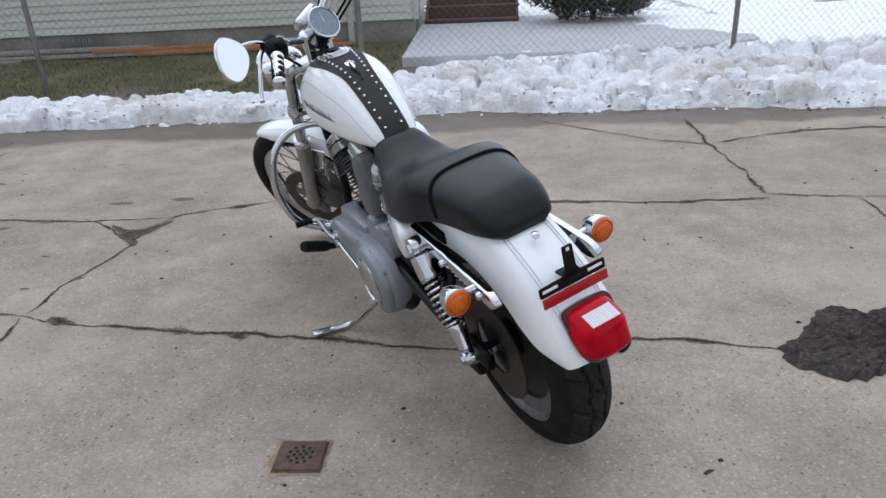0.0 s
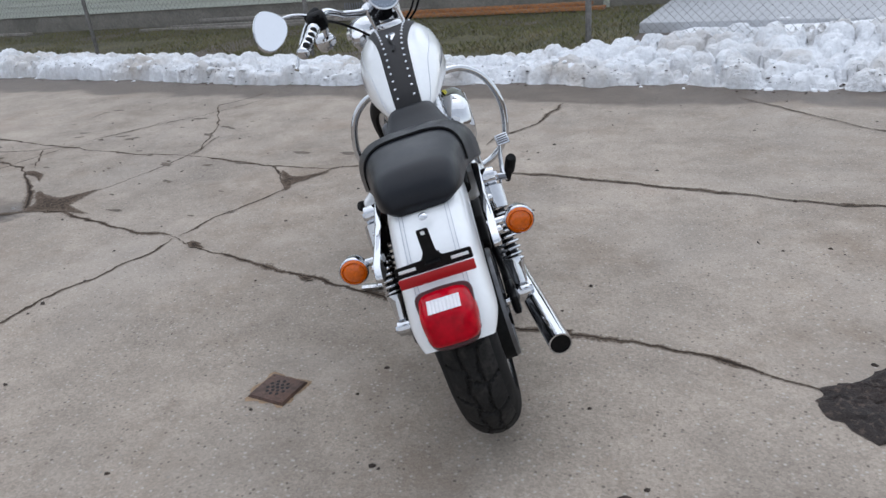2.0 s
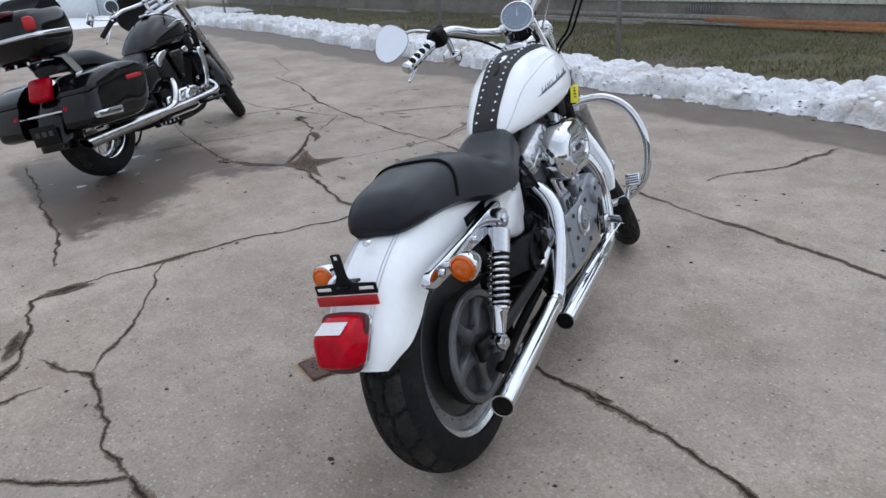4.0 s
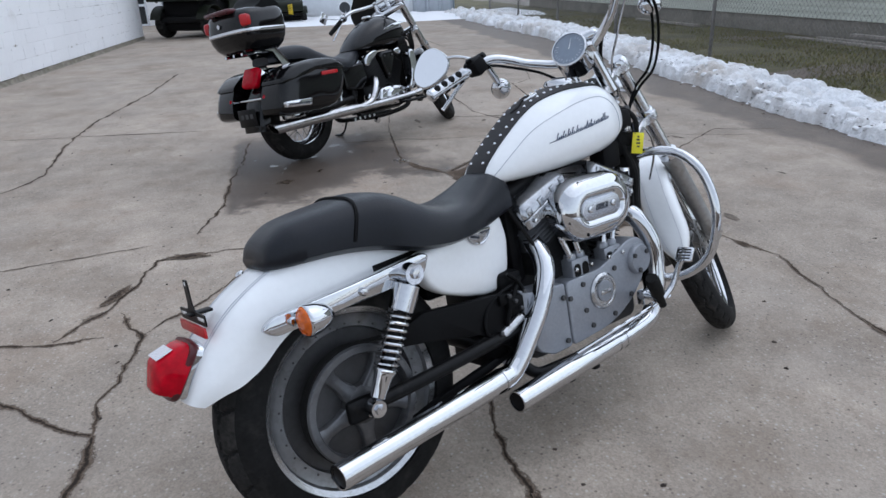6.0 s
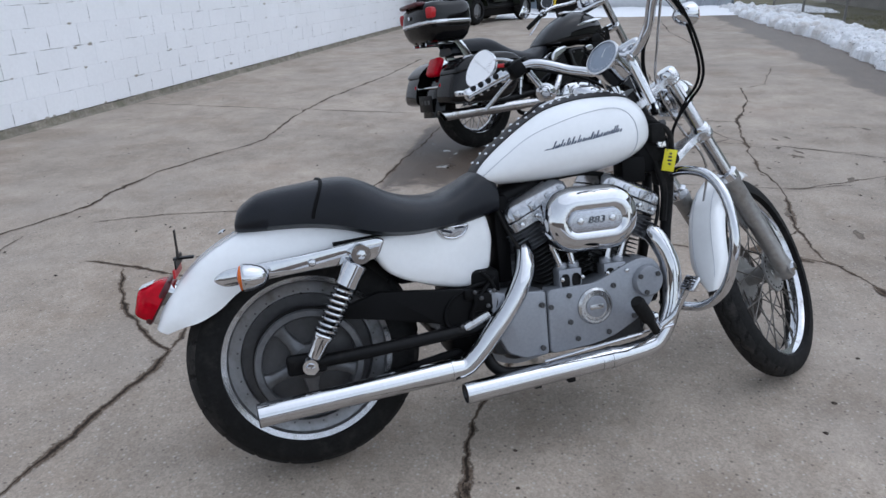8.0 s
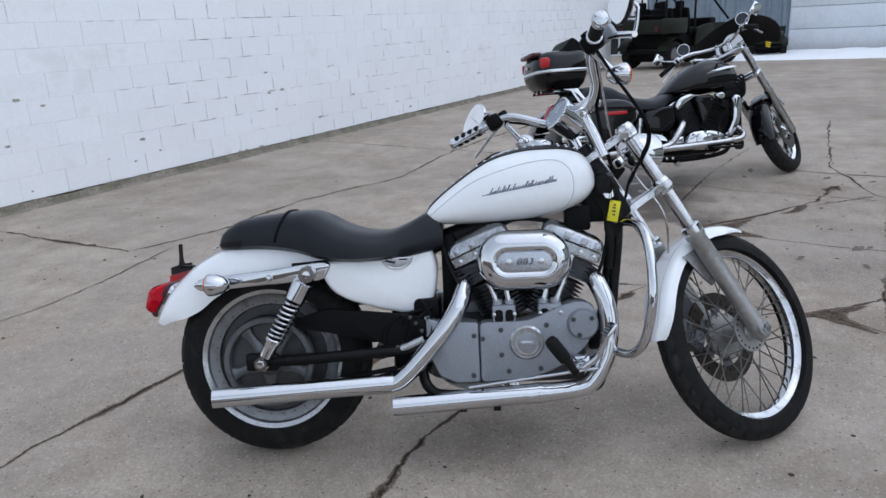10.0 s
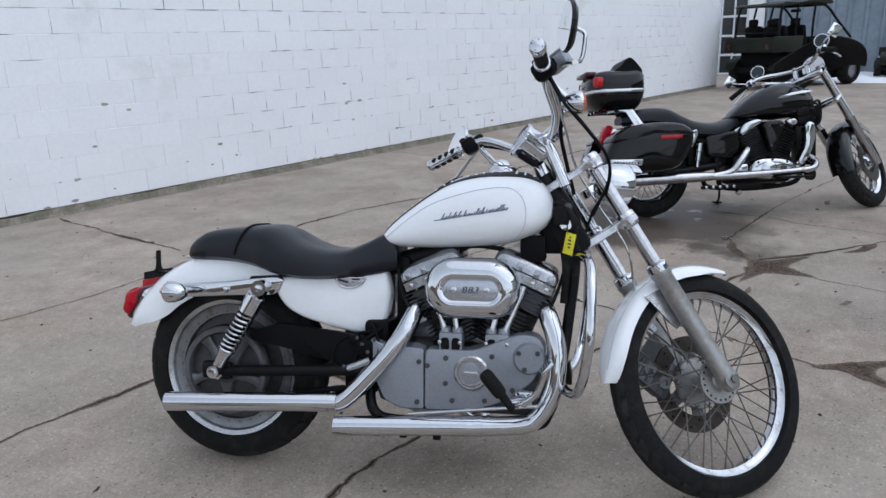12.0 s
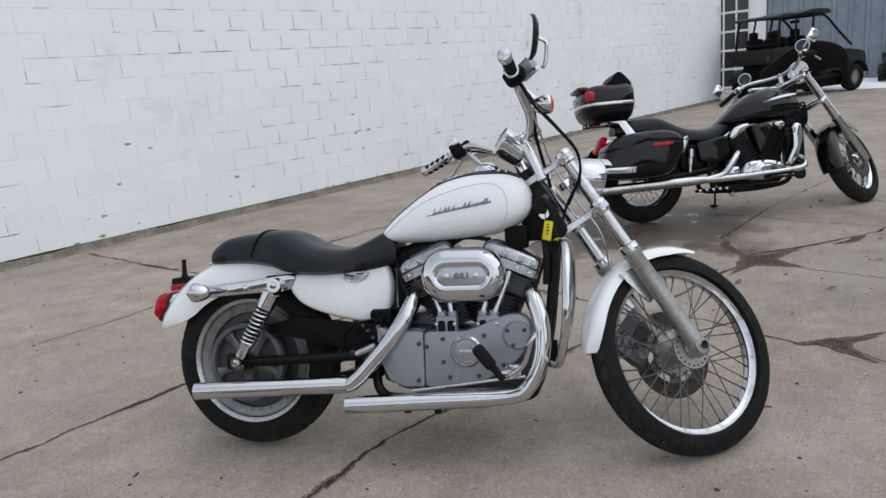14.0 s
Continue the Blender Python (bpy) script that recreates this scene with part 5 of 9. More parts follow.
def tank_side(x, z):
    zt, zb, w = interp(x, TANK_TOP), interp(x, TANK_LOW), interp(x, TANK_WIDE)
    zm = zb + (zt - zb) * 0.36
    s_ = min(0.999, (z - zm) / (zt - zm)) ** (1 / 0.95) if z > zm else min(0.999, (zm - z) / (zm - zb)) ** (1 / 0.7)
    return w * math.sqrt(1 - s_ * s_) ** 0.80


xs = [0.5 + 0.526 * (1 - math.cos(math.pi * k / 60)) / 2 for k in range(61)]
tank = part("fuel_tank", Shape().rings([tank_ring(x) for x in xs]), WHITE_PAINT, bike, "glossy white teardrop fuel tank", 60)
# studded strap over the tank
STRAP_W = [(0.505, 0.040), (0.60, 0.043), (0.70, 0.048), (0.80, 0.066), (0.88, 0.080), (0.95, 0.074), (0.99, 0.055)]
grid = []
for k in range(41):
    x = 0.507 + 0.478 * k / 40
    w = min(interp(x, STRAP_W), interp(x, TANK_WIDE) * 0.92)
    grid.append([Vector((x, w * u, tank_top(x, w * u) + 0.0035)) for u in [-1 + j / 6 for j in range(13)]])
strap = part("tank_strap", Shape().shell(grid, 0.003), STRAP, tank, "black leather tank strap with two rows of chrome studs", 50)
stud = mesh_of("stud", Shape().lathe([(0.0048, 0), (0.0046, 0.0018), (0.003, 0.0038), (0.0, 0.0045)], 10, (0, 0, 0), (0, 0, 1)), CHROME)
for side in (-1, 1):
    for k in range(19):
        x = 0.522 + 0.0245 * k
        for inner in ((0.80, 0.50) if k in (16, 17) else (0.62,)):
            y = side * inner * min(interp(x, STRAP_W), 0.9 * interp(x, TANK_WIDE))
            ob = new("stud", stud)
            ob.parent = strap
            dzx = (tank_top(x + 0.01, y) - tank_top(x - 0.01, y)) / 0.02
            dzy = (tank_top(x, y + 0.005) - tank_top(x, y - 0.005)) / 0.01
            ob.matrix_local = Matrix.Translation((x, y, tank_top(x, y) + 0.004)) @ Vector((-dzx, -dzy, 1)).to_track_quat("Z", "Y").to_matrix().to_4x4()
s = Shape().plate([(0.725, -0.014), (0.740, -0.016), (0.752, 0.0), (0.740, 0.016), (0.725, 0.014), (0.700, 0.004), (0.700, -0.004)], "z", 0, 0.004, 0.002)
for i, p in enumerate(s.v):
    s.v[i] = Vector((p.x + 0.02, p.y, p.z + tank_top(p.x + 0.02, p.y) + 0.004))
part("concho", s, CHROME, strap, "small chrome shield")
s = Shape().tube(smooth_path([(0.745, 0.003, tank_top(0.745, 0) + 0.008), (0.72, 0.006, tank_top(0.72, 0) + 0.010), (0.69, -0.004, tank_top(0.69, 0) + 0.006), (0.67, 0.002, tank_top(0.67, 0) + 0.005)], 5), 0.004, 6)
part("tassel", s, STRAP, strap, "short black leather tassel")
part("fuel_cap", Shape().lathe([(0.044, 0), (0.044, 0.008), (0.038, 0.016), (0.020, 0.020), (0.0, 0.021)], 36, (0.868, 0.0, 0.928), (0.03, 0, 1)), CHROME, tank, "chrome fuel cap")
s = Shape().lathe([(0.020, 0.0205), (0.018, 0.022), (0.0, 0.0225)], 24, (0.868, 0.0, 0.928), (0.03, 0, 1))
part("cap_badge", s, INK, tank)
# pinstripe loop and lettering bars on each side
PIN = [(0.515, 0.724), (0.58, 0.776), (0.66, 0.828), (0.76, 0.862), (0.84, 0.878), (0.90, 0.878), (0.935, 0.852), (0.947, 0.808), (0.938, 0.762), (0.905, 0.728), (0.855, 0.712), (0.79, 0.706)]
for side in (-1, 1):
    loop = [Vector((p.x, side * (tank_side(p.x, p.z) + 0.0006), p.z)) for p in smooth_path([(x, 0, min(z, interp(x, TANK_TOP) - 0.012)) for x, z in PIN], 6)]
    part("pinstripe", Shape().tube(loop, 0.0011, 4), PINSTRIPE, tank)
    s = Shape()
    rnd = random.Random(8)

    def stroke(q):
        s.add([Vector((a, side * (tank_side(a, b) + 0.0012), b)) for a, b in q], [(0, 1, 2, 3)])

    x = 0.700
    while x < 0.895:
        w, h = rnd.uniform(0.0032, 0.0050), rnd.choice((0.008, 0.010, 0.012, 0.020))
        z0 = 0.786 + (x - 0.705) * 0.16
        stroke([(x, z0), (x + w, z0), (x + w + h * 0.55, z0 + h), (x + h * 0.55, z0 + h)])
        stroke([(x, z0), (x + 0.008, z0 + 0.0052), (x + 0.008, z0 + 0.0078), (x, z0 + 0.0024)])
        x += rnd.uniform(0.0062, 0.0085)
    stroke([(0.680, 0.783), (0.705, 0.786), (0.705, 0.789), (0.680, 0.7845)])
    part("lettering", s, SCRIPT, tank, "dark blue lettering strokes")

# side covers under the seat
cover = rounded_polygon([(0.190, 0.606), (0.522, 0.634), (0.537, 0.565), (0.526, 0.484), (0.502, 0.444), (0.470, 0.433), (0.425, 0.437), (0.351, 0.456), (0.268, 0.488), (0.224, 0.516), (0.198, 0.556)], 0.020)
for side, bulge in ((-1, 0.0), (1, 0.040)):
    s = Shape().plate(cover, "y", 0.02 * side, 0.066 * side, 0.020, 0.006)
    for p in s.v:
        p.y += side * max(0, 0.50 - p.x) * 0.24 + bulge * min(1, max(0, 0.56 - p.x) / 0.12)
    c = part("side_cover", s, WHITE_PAINT, bike, "white side cover under the seat", 60)
    shield = [(0.418 + 0.046 * math.cos(a), 0.609 + 0.034 * math.sin(a)) for a in [math.pi + math.pi * k / 16 for k in range(17)]]
    mx, mz = 0.418, 0.600

    def badge_piece(name, s, mat, owner, label=""):
        for p in s.v:
            p.y += side * max(0, 0.50 - p.x) * 0.24 + bulge * min(1, max(0, 0.56 - p.x) / 0.12)
        return part(name, s, mat, owner, label)

    badge = badge_piece("badge", Shape().plate(shield, "y", 0.060 * side, 0.0735 * side, 0.002), ALLOY_LIGHT, c, "small half-round chrome badge")
    s = Shape()
    s.tube([Vector((mx + (x - mx) * 0.90, 0.0745 * side, mz + (z - mz) * 0.90)) for x, z in [*shield, shield[0]]], 0.0027, 8)
    badge_piece("badge_rim", s, CHROME, badge, "chrome rim")
    badge_piece("badge_bar", Shape().rod((0.384, 0.0745 * side, 0.603), (0.412, 0.0745 * side, 0.594), 0.0034, 8), INK, badge, "dark enamel bar")
    badge_piece("badge_bar", Shape().rod((0.424, 0.0745 * side, 0.604), (0.448, 0.0745 * side, 0.604), 0.0030, 8), INK, badge)
s = Shape().box((0.38, 0, 0.53), (0.24, 0.09, 0.14), 0.02)
s.box((0.50, 0.0, 0.54), (0.05, 0.09, 0.14), 0.01)
s.box((0.572, -0.002, 0.55), (0.045, 0.09, 0.25), 0.015)
part("battery_box", s, BLACK_PLASTIC, bike)
# black block added to close the see-through gap behind the engine
s = Shape().box((0.44, 0.0, 0.35), (0.10, 0.15, 0.22), 0.02)
s.box((0.50, -0.03, 0.44), (0.08, 0.12, 0.08), 0.015)
s.tube(smooth_path([(0.52, -0.10, 0.46), (0.47, -0.12, 0.42), (0.44, -0.12, 0.36), (0.46, -0.11, 0.30)], 5), 0.006, 8)
part("engine_mount", s, BLACK_PLASTIC, bike, "black block and hoses filling the gap behind the engine")
s = Shape().rod((0.42, -0.116, 0.335), (0.49, -0.116, 0.365), 0.014, 14)
s.rod((0.40, -0.116, 0.327), (0.42, -0.116, 0.335), 0.007, 10)
part("brake_cylinder", s, ALLOY_LIGHT, bike, "rear brake cylinder")
s = Shape().box((0.475, -0.112, 0.402), (0.055, 0.03, 0.05), 0.008)
s.box((0.440, -0.108, 0.425), (0.03, 0.03, 0.03), 0.006)
s.tube(smooth_path([(0.40, -0.115, 0.33), (0.37, -0.118, 0.36), (0.385, -0.112, 0.41), (0.44, -0.108, 0.44), (0.50, -0.10, 0.45)], 5), 0.005, 8)
s.tube(smooth_path([(0.50, -0.118, 0.365), (0.515, -0.12, 0.40), (0.505, -0.112, 0.45), (0.48, -0.10, 0.48)], 5), 0.0055, 8)
part("brake_reservoir", s, BLACK_PLASTIC, bike, "black fluid reservoir and hoses")
for x, y, z in ((0.468, -0.129, 0.415), (0.485, -0.129, 0.392), (0.452, -0.126, 0.432), (0.41, -0.125, 0.345), (0.505, -0.126, 0.43)):
    part("fitting", Shape().lathe([(0.006, 0), (0.006, 0.006), (0.003, 0.008), (0, 0.008)], 8, (x, y, z), (0, -1, 0)), DARK_ALLOY, bike)

# ---- engine
engine = new("engine")
engine.parent = bike
s = Shape().box((0.76, 0.0, 0.31), (0.44, 0.19, 0.20), 0.03)
s.box((0.60, 0.0, 0.31), (0.20, 0.20, 0.16), 0.03)
part("crankcase", s, DARK_ALLOY, engine, "dark grey cast alloy crankcase")
cam_out = rounded_polygon([(0.657, 0.408), (0.80, 0.410), (0.905, 0.452), (0.940, 0.462), (0.980, 0.458), (1.006, 0.432), (1.006, 0.395), (0.975, 0.330), (0.925, 0.285), (0.860, 0.252), (0.80, 0.236), (0.690, 0.229), (0.657, 0.228)], 0.018)
cam_side = part("cam_cover", Shape().plate(cam_out, "y", -0.05, -0.127, 0.006), ALLOY, engine, "grey cast cam cover")
spr = rounded_polygon([(0.492, 0.435), (0.525, 0.418), (0.654, 0.408), (0.654, 0.228), (0.585, 0.226), (0.535, 0.248), (0.503, 0.315)], 0.010)
sprc = part("sprocket_cover", Shape().plate(spr, "y", -0.05, -0.125, 0.006), ALLOY, engine, "grey alloy sprocket cover")
for x, z, p in ((0.665, 0.36, cam_side), (0.72, 0.385, cam_side), (0.74, 0.26, cam_side), (0.835, 0.265, cam_side), (0.855, 0.395, cam_side), (0.915, 0.30, cam_side), (0.985, 0.36, cam_side), (0.64, 0.37, sprc), (0.635, 0.25, sprc), (0.53, 0.385, sprc), (0.72, 0.31, cam_side)):
    part("bolt", Shape().lathe([(0.0075, 0), (0.0075, 0.006), (0.004, 0.007), (0.0, 0.005)], 10, (x, -0.126, z), (0, -1, 0)), DARK_ALLOY, p)
part("timer_cover", Shape().lathe([(0.052, 0), (0.052, 0.005), (0.046, 0.011), (0.040, 0.011), (0.038, 0.008), (0.0, 0.009)], 40, (0.796, -0.127, 0.345), (0, -1, 0)), ALLOY_LIGHT, cam_side, "round polished timer cover")
s = Shape().lathe([(0.030, 0.0), (0.030, 0.0035), (0.026, 0.0045), (0.0, 0.0045)], 30, (0.796, -0.1355, 0.345), (0, -1, 0))
part("badge_disc", s, ALLOY, cam_side)
part("badge_bar", Shape().box((0.796, -0.1405, 0.345), (0.042, 0.003, 0.014), 0.001), ALLOY_LIGHT, cam_side)
part("gear_case", Shape().lathe([(0.046, 0), (0.046, 0.022), (0.040, 0.030), (0.0, 0.031)], 32, (0.962, -0.112, 0.395), (0, -1, 0)), ALLOY, cam_side, "round gear case boss")
for a in (0.6, 2.6, 4.4):
    part("bolt", Shape().lathe([(0.007, 0), (0.007, 0.006), (0.0, 0.007)], 10, (0.960 + 0.032 * math.cos(a), -0.141, 0.395 + 0.032 * math.sin(a)), (0, -1, 0)), DARK_ALLOY, cam_side)
# primary cover on the far side
prim = smooth_outline([(0.497, 0.275), (0.522, 0.352), (0.59, 0.395), (0.70, 0.388), (0.85, 0.372), (0.98, 0.372), (1.045, 0.335), (1.042, 0.268), (0.97, 0.228), (0.82, 0.200), (0.73, 0.165), (0.62, 0.150), (0.53, 0.190)], 6)
pc = part("primary_cover", Shape().plate(prim, "y", 0.07, 0.172, 0.026, 0.004), ALLOY, engine, "grey cast primary cover", 50)
part("clutch_bulge", Shape().lathe([(0.118, 0), (0.116, 0.012), (0.106, 0.022), (0.092, 0.026), (0.0, 0.027)], 44, (0.622, 0.165, 0.274), (0, 1, 0)), ALLOY, pc, "", 50)
part("derby_cover", Shape().lathe([(0.082, 0), (0.082, 0.004), (0.076, 0.009), (0.066, 0.010), (0.062, 0.005), (0.0, 0.007)], 40, (0.622, 0.191, 0.274), (0, 1, 0)), CHROME, pc, "round chrome clutch cover")
part("derby_cover", Shape().lathe([(0.036, 0), (0.036, 0.006), (0.030, 0.012), (0.0, 0.013)], 28, (0.96, 0.172, 0.300), (0, 1, 0)), ALLOY_LIGHT, pc)
for x, z in ((0.52, 0.34), (0.60, 0.385), (0.72, 0.375), (0.86, 0.36), (0.99, 0.358), (1.03, 0.30), (0.96, 0.24), (0.82, 0.215), (0.72, 0.18)):
    part("bolt", Shape().lathe([(0.007, 0), (0.007, 0.008), (0.0, 0.009)], 8, (x, 0.160, z), (0, 1, 0)), ALLOY_LIGHT, pc)
# stepped gearbox top and the cast cover behind the rear cylinder
s = Shape().box((0.60, 0.092, 0.415), (0.19, 0.070, 0.085), 0.018)
s.box((0.545, 0.095, 0.452), (0.06, 0.06, 0.05), 0.012)
s.box((0.645, 0.095, 0.445), (0.055, 0.06, 0.06), 0.012)
s.box((0.86, 0.095, 0.380), (0.26, 0.070, 0.06), 0.018)
part("gearbox_top", s, ALLOY, engine, "grey cast gearbox top")
for x, y, z in ((0.52, 0.10, 0.477), (0.57, 0.07, 0.477), (0.63, 0.11, 0.475), (0.66, 0.075, 0.475)):
    part("bolt", Shape().lathe([(0.008, 0), (0.008, 0.006), (0, 0.007)], 8, (x, y, z), (0, 0, 1)), ALLOY_LIGHT, engine)
s = Shape().plate(rounded_polygon([(0.600, 0.470), (0.700, 0.455), (0.730, 0.520), (0.700, 0.600), (0.690, 0.665), (0.610, 0.690), (0.590, 0.600)], 0.03), "y", 0.06, 0.112, 0.018)
part("cast_bracket", s, SHADE_CAST, engine, "grey cast engine bracket", 50)
# cylinders, heads and rocker boxes
def stadium_out(cx, cz, hw, hh):
    """An upright oval outline."""
    return [(cx + hw * math.copysign(abs(math.cos(a)) ** 0.7, math.cos(a)), cz + hh * math.copysign(abs(math.sin(a)) ** 0.7, math.sin(a))) for a in [2 * math.pi * k / 20 for k in range(20)]]


def fin_stack(base, d, e, start, step, n, thick, wx, wy, core, corner):
    """A finned barrel in one piece along d: thin square plates on a narrower core."""
    out = rounded_polygon([(-wx, -wy), (wx, -wy), (wx, wy), (-wx, wy)], corner)
    rings = []
    for k in range(n):
        h = start + step * k
        for dh, g in ((0.0, core), (0.0004, 0.98), (thick / 2, 1.0), (thick, 0.98), (thick + 0.0004, core)):
            rings.append([base + d * (h + dh) + e * a_ * g + Vector((0, b_ * g, 0)) for a_, b_ in out])
    return Shape().rings(rings)


for tilt, x0 in ((24.0, 0.845), (-24.0, 0.765)):
    d = Vector((math.sin(radians(tilt)), 0, math.cos(radians(tilt))))
    e = Vector((d.z, 0, -d.x))
    base = Vector((x0, 0, 0.415))
    out_ = 1 if tilt > 0 else -1
    cyl = fin_stack(base + e * 0.006 * out_, d, e, 0.004, 0.0125, 11, 0.0024, 0.086, 0.080, 0.72, 0.03)
    part("cylinder", cyl, DARK_ALLOY, engine, "dark grey finned cylinder")
    head = fin_stack(base + e * 0.008 * out_, d, e, 0.142, 0.0115, 6, 0.0028, 0.104, 0.086, 0.80, 0.025)
    part("cylinder_head", head, SHADE_CAST, engine, "grey finned cylinder head")

    def tier(levels, name, mat, parent, label=""):
        rings = []
        for h, w_, y_ in levels:
            out = rounded_polygon([(-w_, -y_), (w_, -y_), (w_, y_), (-w_, y_)], 0.022)
            rings.append([base + d * h + e * a_ + Vector((0, b_, 0)) for a_, b_ in out])
        return part(name, Shape().rings(rings), mat, parent, label)

    rb = tier([(0.209, 0.096, 0.088), (0.211, 0.100, 0.093), (0.236, 0.100, 0.093), (0.239, 0.098, 0.090)], "rocker_box", ROCKER, engine, "polished cast alloy rocker box")
    tier([(0.2405, 0.095, 0.088), (0.2425, 0.099, 0.092), (0.262, 0.097, 0.090), (0.274, 0.088, 0.082), (0.283, 0.072, 0.068), (0.286, 0.05, 0.05)], "cover", ROCKER, rb, "domed rocker cover")
    for sx in (-0.070, -0.020, 0.034, 0.076):
        q = base + d * 0.252 + e * sx + Vector((0, -0.091, 0))
        part("bolt_pad", Shape().box(q, (0.020, 0.006, 0.024), 0.003, Euler((0, radians(tilt), 0)).to_matrix()), ROCKER, rb)
        part("bolt", Shape().lathe([(0.0062, 0), (0.0062, 0.006), (0, 0.007)], 8, q + Vector((0, -0.004, 0)) - d * 0.028, (0, -1, 0)), CHROME, rb)
    part("spark_plug_cap", Shape().tube(smooth_path([base + d * 0.150 + Vector((0, -0.060, 0)) + e * 0.085 * out_, base + d * 0.160 + Vector((0, -0.085, 0)) + e * 0.104 * out_, base + d * 0.215 + Vector((0, -0.080, 0)) + e * 0.108 * out_, base + d * 0.29 + Vector((0, -0.05, 0)) + e * 0.10 * out_], 5), 0.0052, 8), RUBBER, engine, "black ignition lead")
    side = 1 if tilt > 0 else -1
    for k in (0, 1):
        foot = Vector((0.80 + side * (0.050 + 0.035 * k), -0.102, 0.452))
        top = base + d * 0.205 + e * (side * -0.045 + side * 0.06 * k) + Vector((0, -0.088, 0))
        s = Shape().rod(foot, top, 0.0098, 14)
        w = (top - foot).normalized()
        s.lathe([(0.013, 0), (0.013, 0.02)], 14, foot, w)
        s.lathe([(0.0125, -0.006), (0.0125, 0.006)], 14, foot.lerp(top, 0.45), w)
        part("pushrod_tube", s, CHROME, engine, "chrome pushrod tube")
    s = Shape().box((0.80 + side * 0.068, -0.098, 0.425), (0.070, 0.044, 0.066), 0.006)
    for k in (-1, 1):
        s.lathe([(0.017, 0), (0.017, 0.012), (0.013, 0.018), (0.0, 0.018)], 16, (0.80 + side * 0.068 + 0.018 * k, -0.098, 0.456), (0, 0, 1))
    tb = part("tappet_block", s, ALLOY, engine)
    for k in (-1, 1):
        part("recess", Shape().plate(stadium_out(0.80 + side * 0.068 + 0.016 * k, 0.424, 0.013, 0.020), "y", -0.1195, -0.1208), BLACK_METAL, tb)
    for k in (-1, 1):
        part("bolt", Shape().lathe([(0.006, 0), (0.006, 0.006), (0, 0.007)], 8, (0.80 + side * 0.068 + 0.03 * k, -0.127, 0.432), (0, -1, 0)), CHROME, tb)
# carburettor and manifold between the cylinders
s = Shape().rod((0.805, -0.02, 0.60), (0.805, -0.10, 0.60), 0.035, 18)
s.box((0.80, 0.02, 0.585), (0.08, 0.09, 0.07), 0.015)
part("intake", s, ALLOY, engine)
s = Shape()
s.tube(smooth_path([(0.80, 0.10, 0.64), (0.70, 0.06, 0.69), (0.60, 0.04, 0.69)], 5), 0.006, 8)
s.tube(smooth_path([(0.88, -0.05, 0.70), (0.80, -0.06, 0.71), (0.70, -0.05, 0.70)], 5), 0.007, 8)
part("hose", s, RUBBER, engine, "black rubber hoses")
s = Shape().box((0.965, -0.05, 0.705), (0.075, 0.06, 0.075), 0.01)
s.box((1.02, -0.03, 0.735), (0.07, 0.05, 0.09), 0.01)
part("ignition_coil", s, BLACK_PLASTIC, bike, "black coil box under the tank")
# oil filter in front
part("oil_filter", Shape().lathe([(0.0, 0.0), (0.032, 0.0), (0.036, 0.006), (0.036, 0.075), (0.0, 0.08)], 24, (1.005, 0.05, 0.31), (1, 0, 0.1)), BLACK_METAL, engine)

# air cleaner


def stadium(cx, cz, hl, hh, n=14, power=1.0):
    out = []
    r = hh
    for k in range(n + 1):
        a = -math.pi / 2 + math.pi * k / n
        out.append((cx + hl - r + r * math.cos(a), cz + r * math.sin(a)))
    for k in range(n + 1):
        a = math.pi / 2 + math.pi * k / n
        out.append((cx - hl + r + r * math.cos(a), cz + r * math.sin(a)))
    return out


AC = (0.795, 0.590)
rings = []
for y, g in ((-0.085, -0.004), (-0.095, 0.0), (-0.130, 0.0), (-0.142, -0.003), (-0.154, -0.009), (-0.162, -0.018), (-0.168, -0.031), (-0.171, -0.044), (-0.169, -0.054), (-0.163, -0.059), (-0.162, -0.062)):
    rings.append([Vector((x, y, z)) for x, z in stadium(AC[0], AC[1], 0.139 + g, 0.089 + g)])
ac = part("air_cleaner", Shape().rings(rings), CHROME, bike, "chrome oval air cleaner cover", 60)
ins = part("insert", Shape().plate(stadium(AC[0], AC[1] - 0.002, 0.079, 0.029), "y", -0.158, -0.1655, 0.003), material("brushed_insert", (0.46, 0.475, 0.51), 0.24, 0.85, vary=0.06, grain=90, bump=0.05), ac, "brushed grey insert with raised digits")
for x in (-0.047, 0.047):
    part("bolt", Shape().lathe([(0.009, 0), (0.009, 0.004), (0.005, 0.006), (0.0, 0.005)], 16, (AC[0] + x, -0.165, AC[1]), (0, -1, 0)), CHROME, ins)
cu = bpy.data.curves.new("digits", "FONT")
cu.body, cu.size, cu.extrude, cu.align_x, cu.align_y, cu.shear = "883", 0.042, 0.0012, "CENTER", "CENTER", 0.18
tmp = bpy.data.objects.new("digits", cu)
me = bpy.data.meshes.new_from_object(tmp)
bpy.data.objects.remove(tmp)
me.materials.clear()
me.materials.append(INK)
digits = new("digits", me)
digits.parent = ins
digits.matrix_local = pose(AC[0], -0.1662, AC[1], 90, 0, 0) @ Matrix.Diagonal((0.80, 0.60, 1, 1))

# exhaust: two pipes on one side
def pipe(points, radii, name, label):
    s = Shape().tube(points, radii, 20, caps=False)
    return part(name, s, CHROME, bike, label, 50)


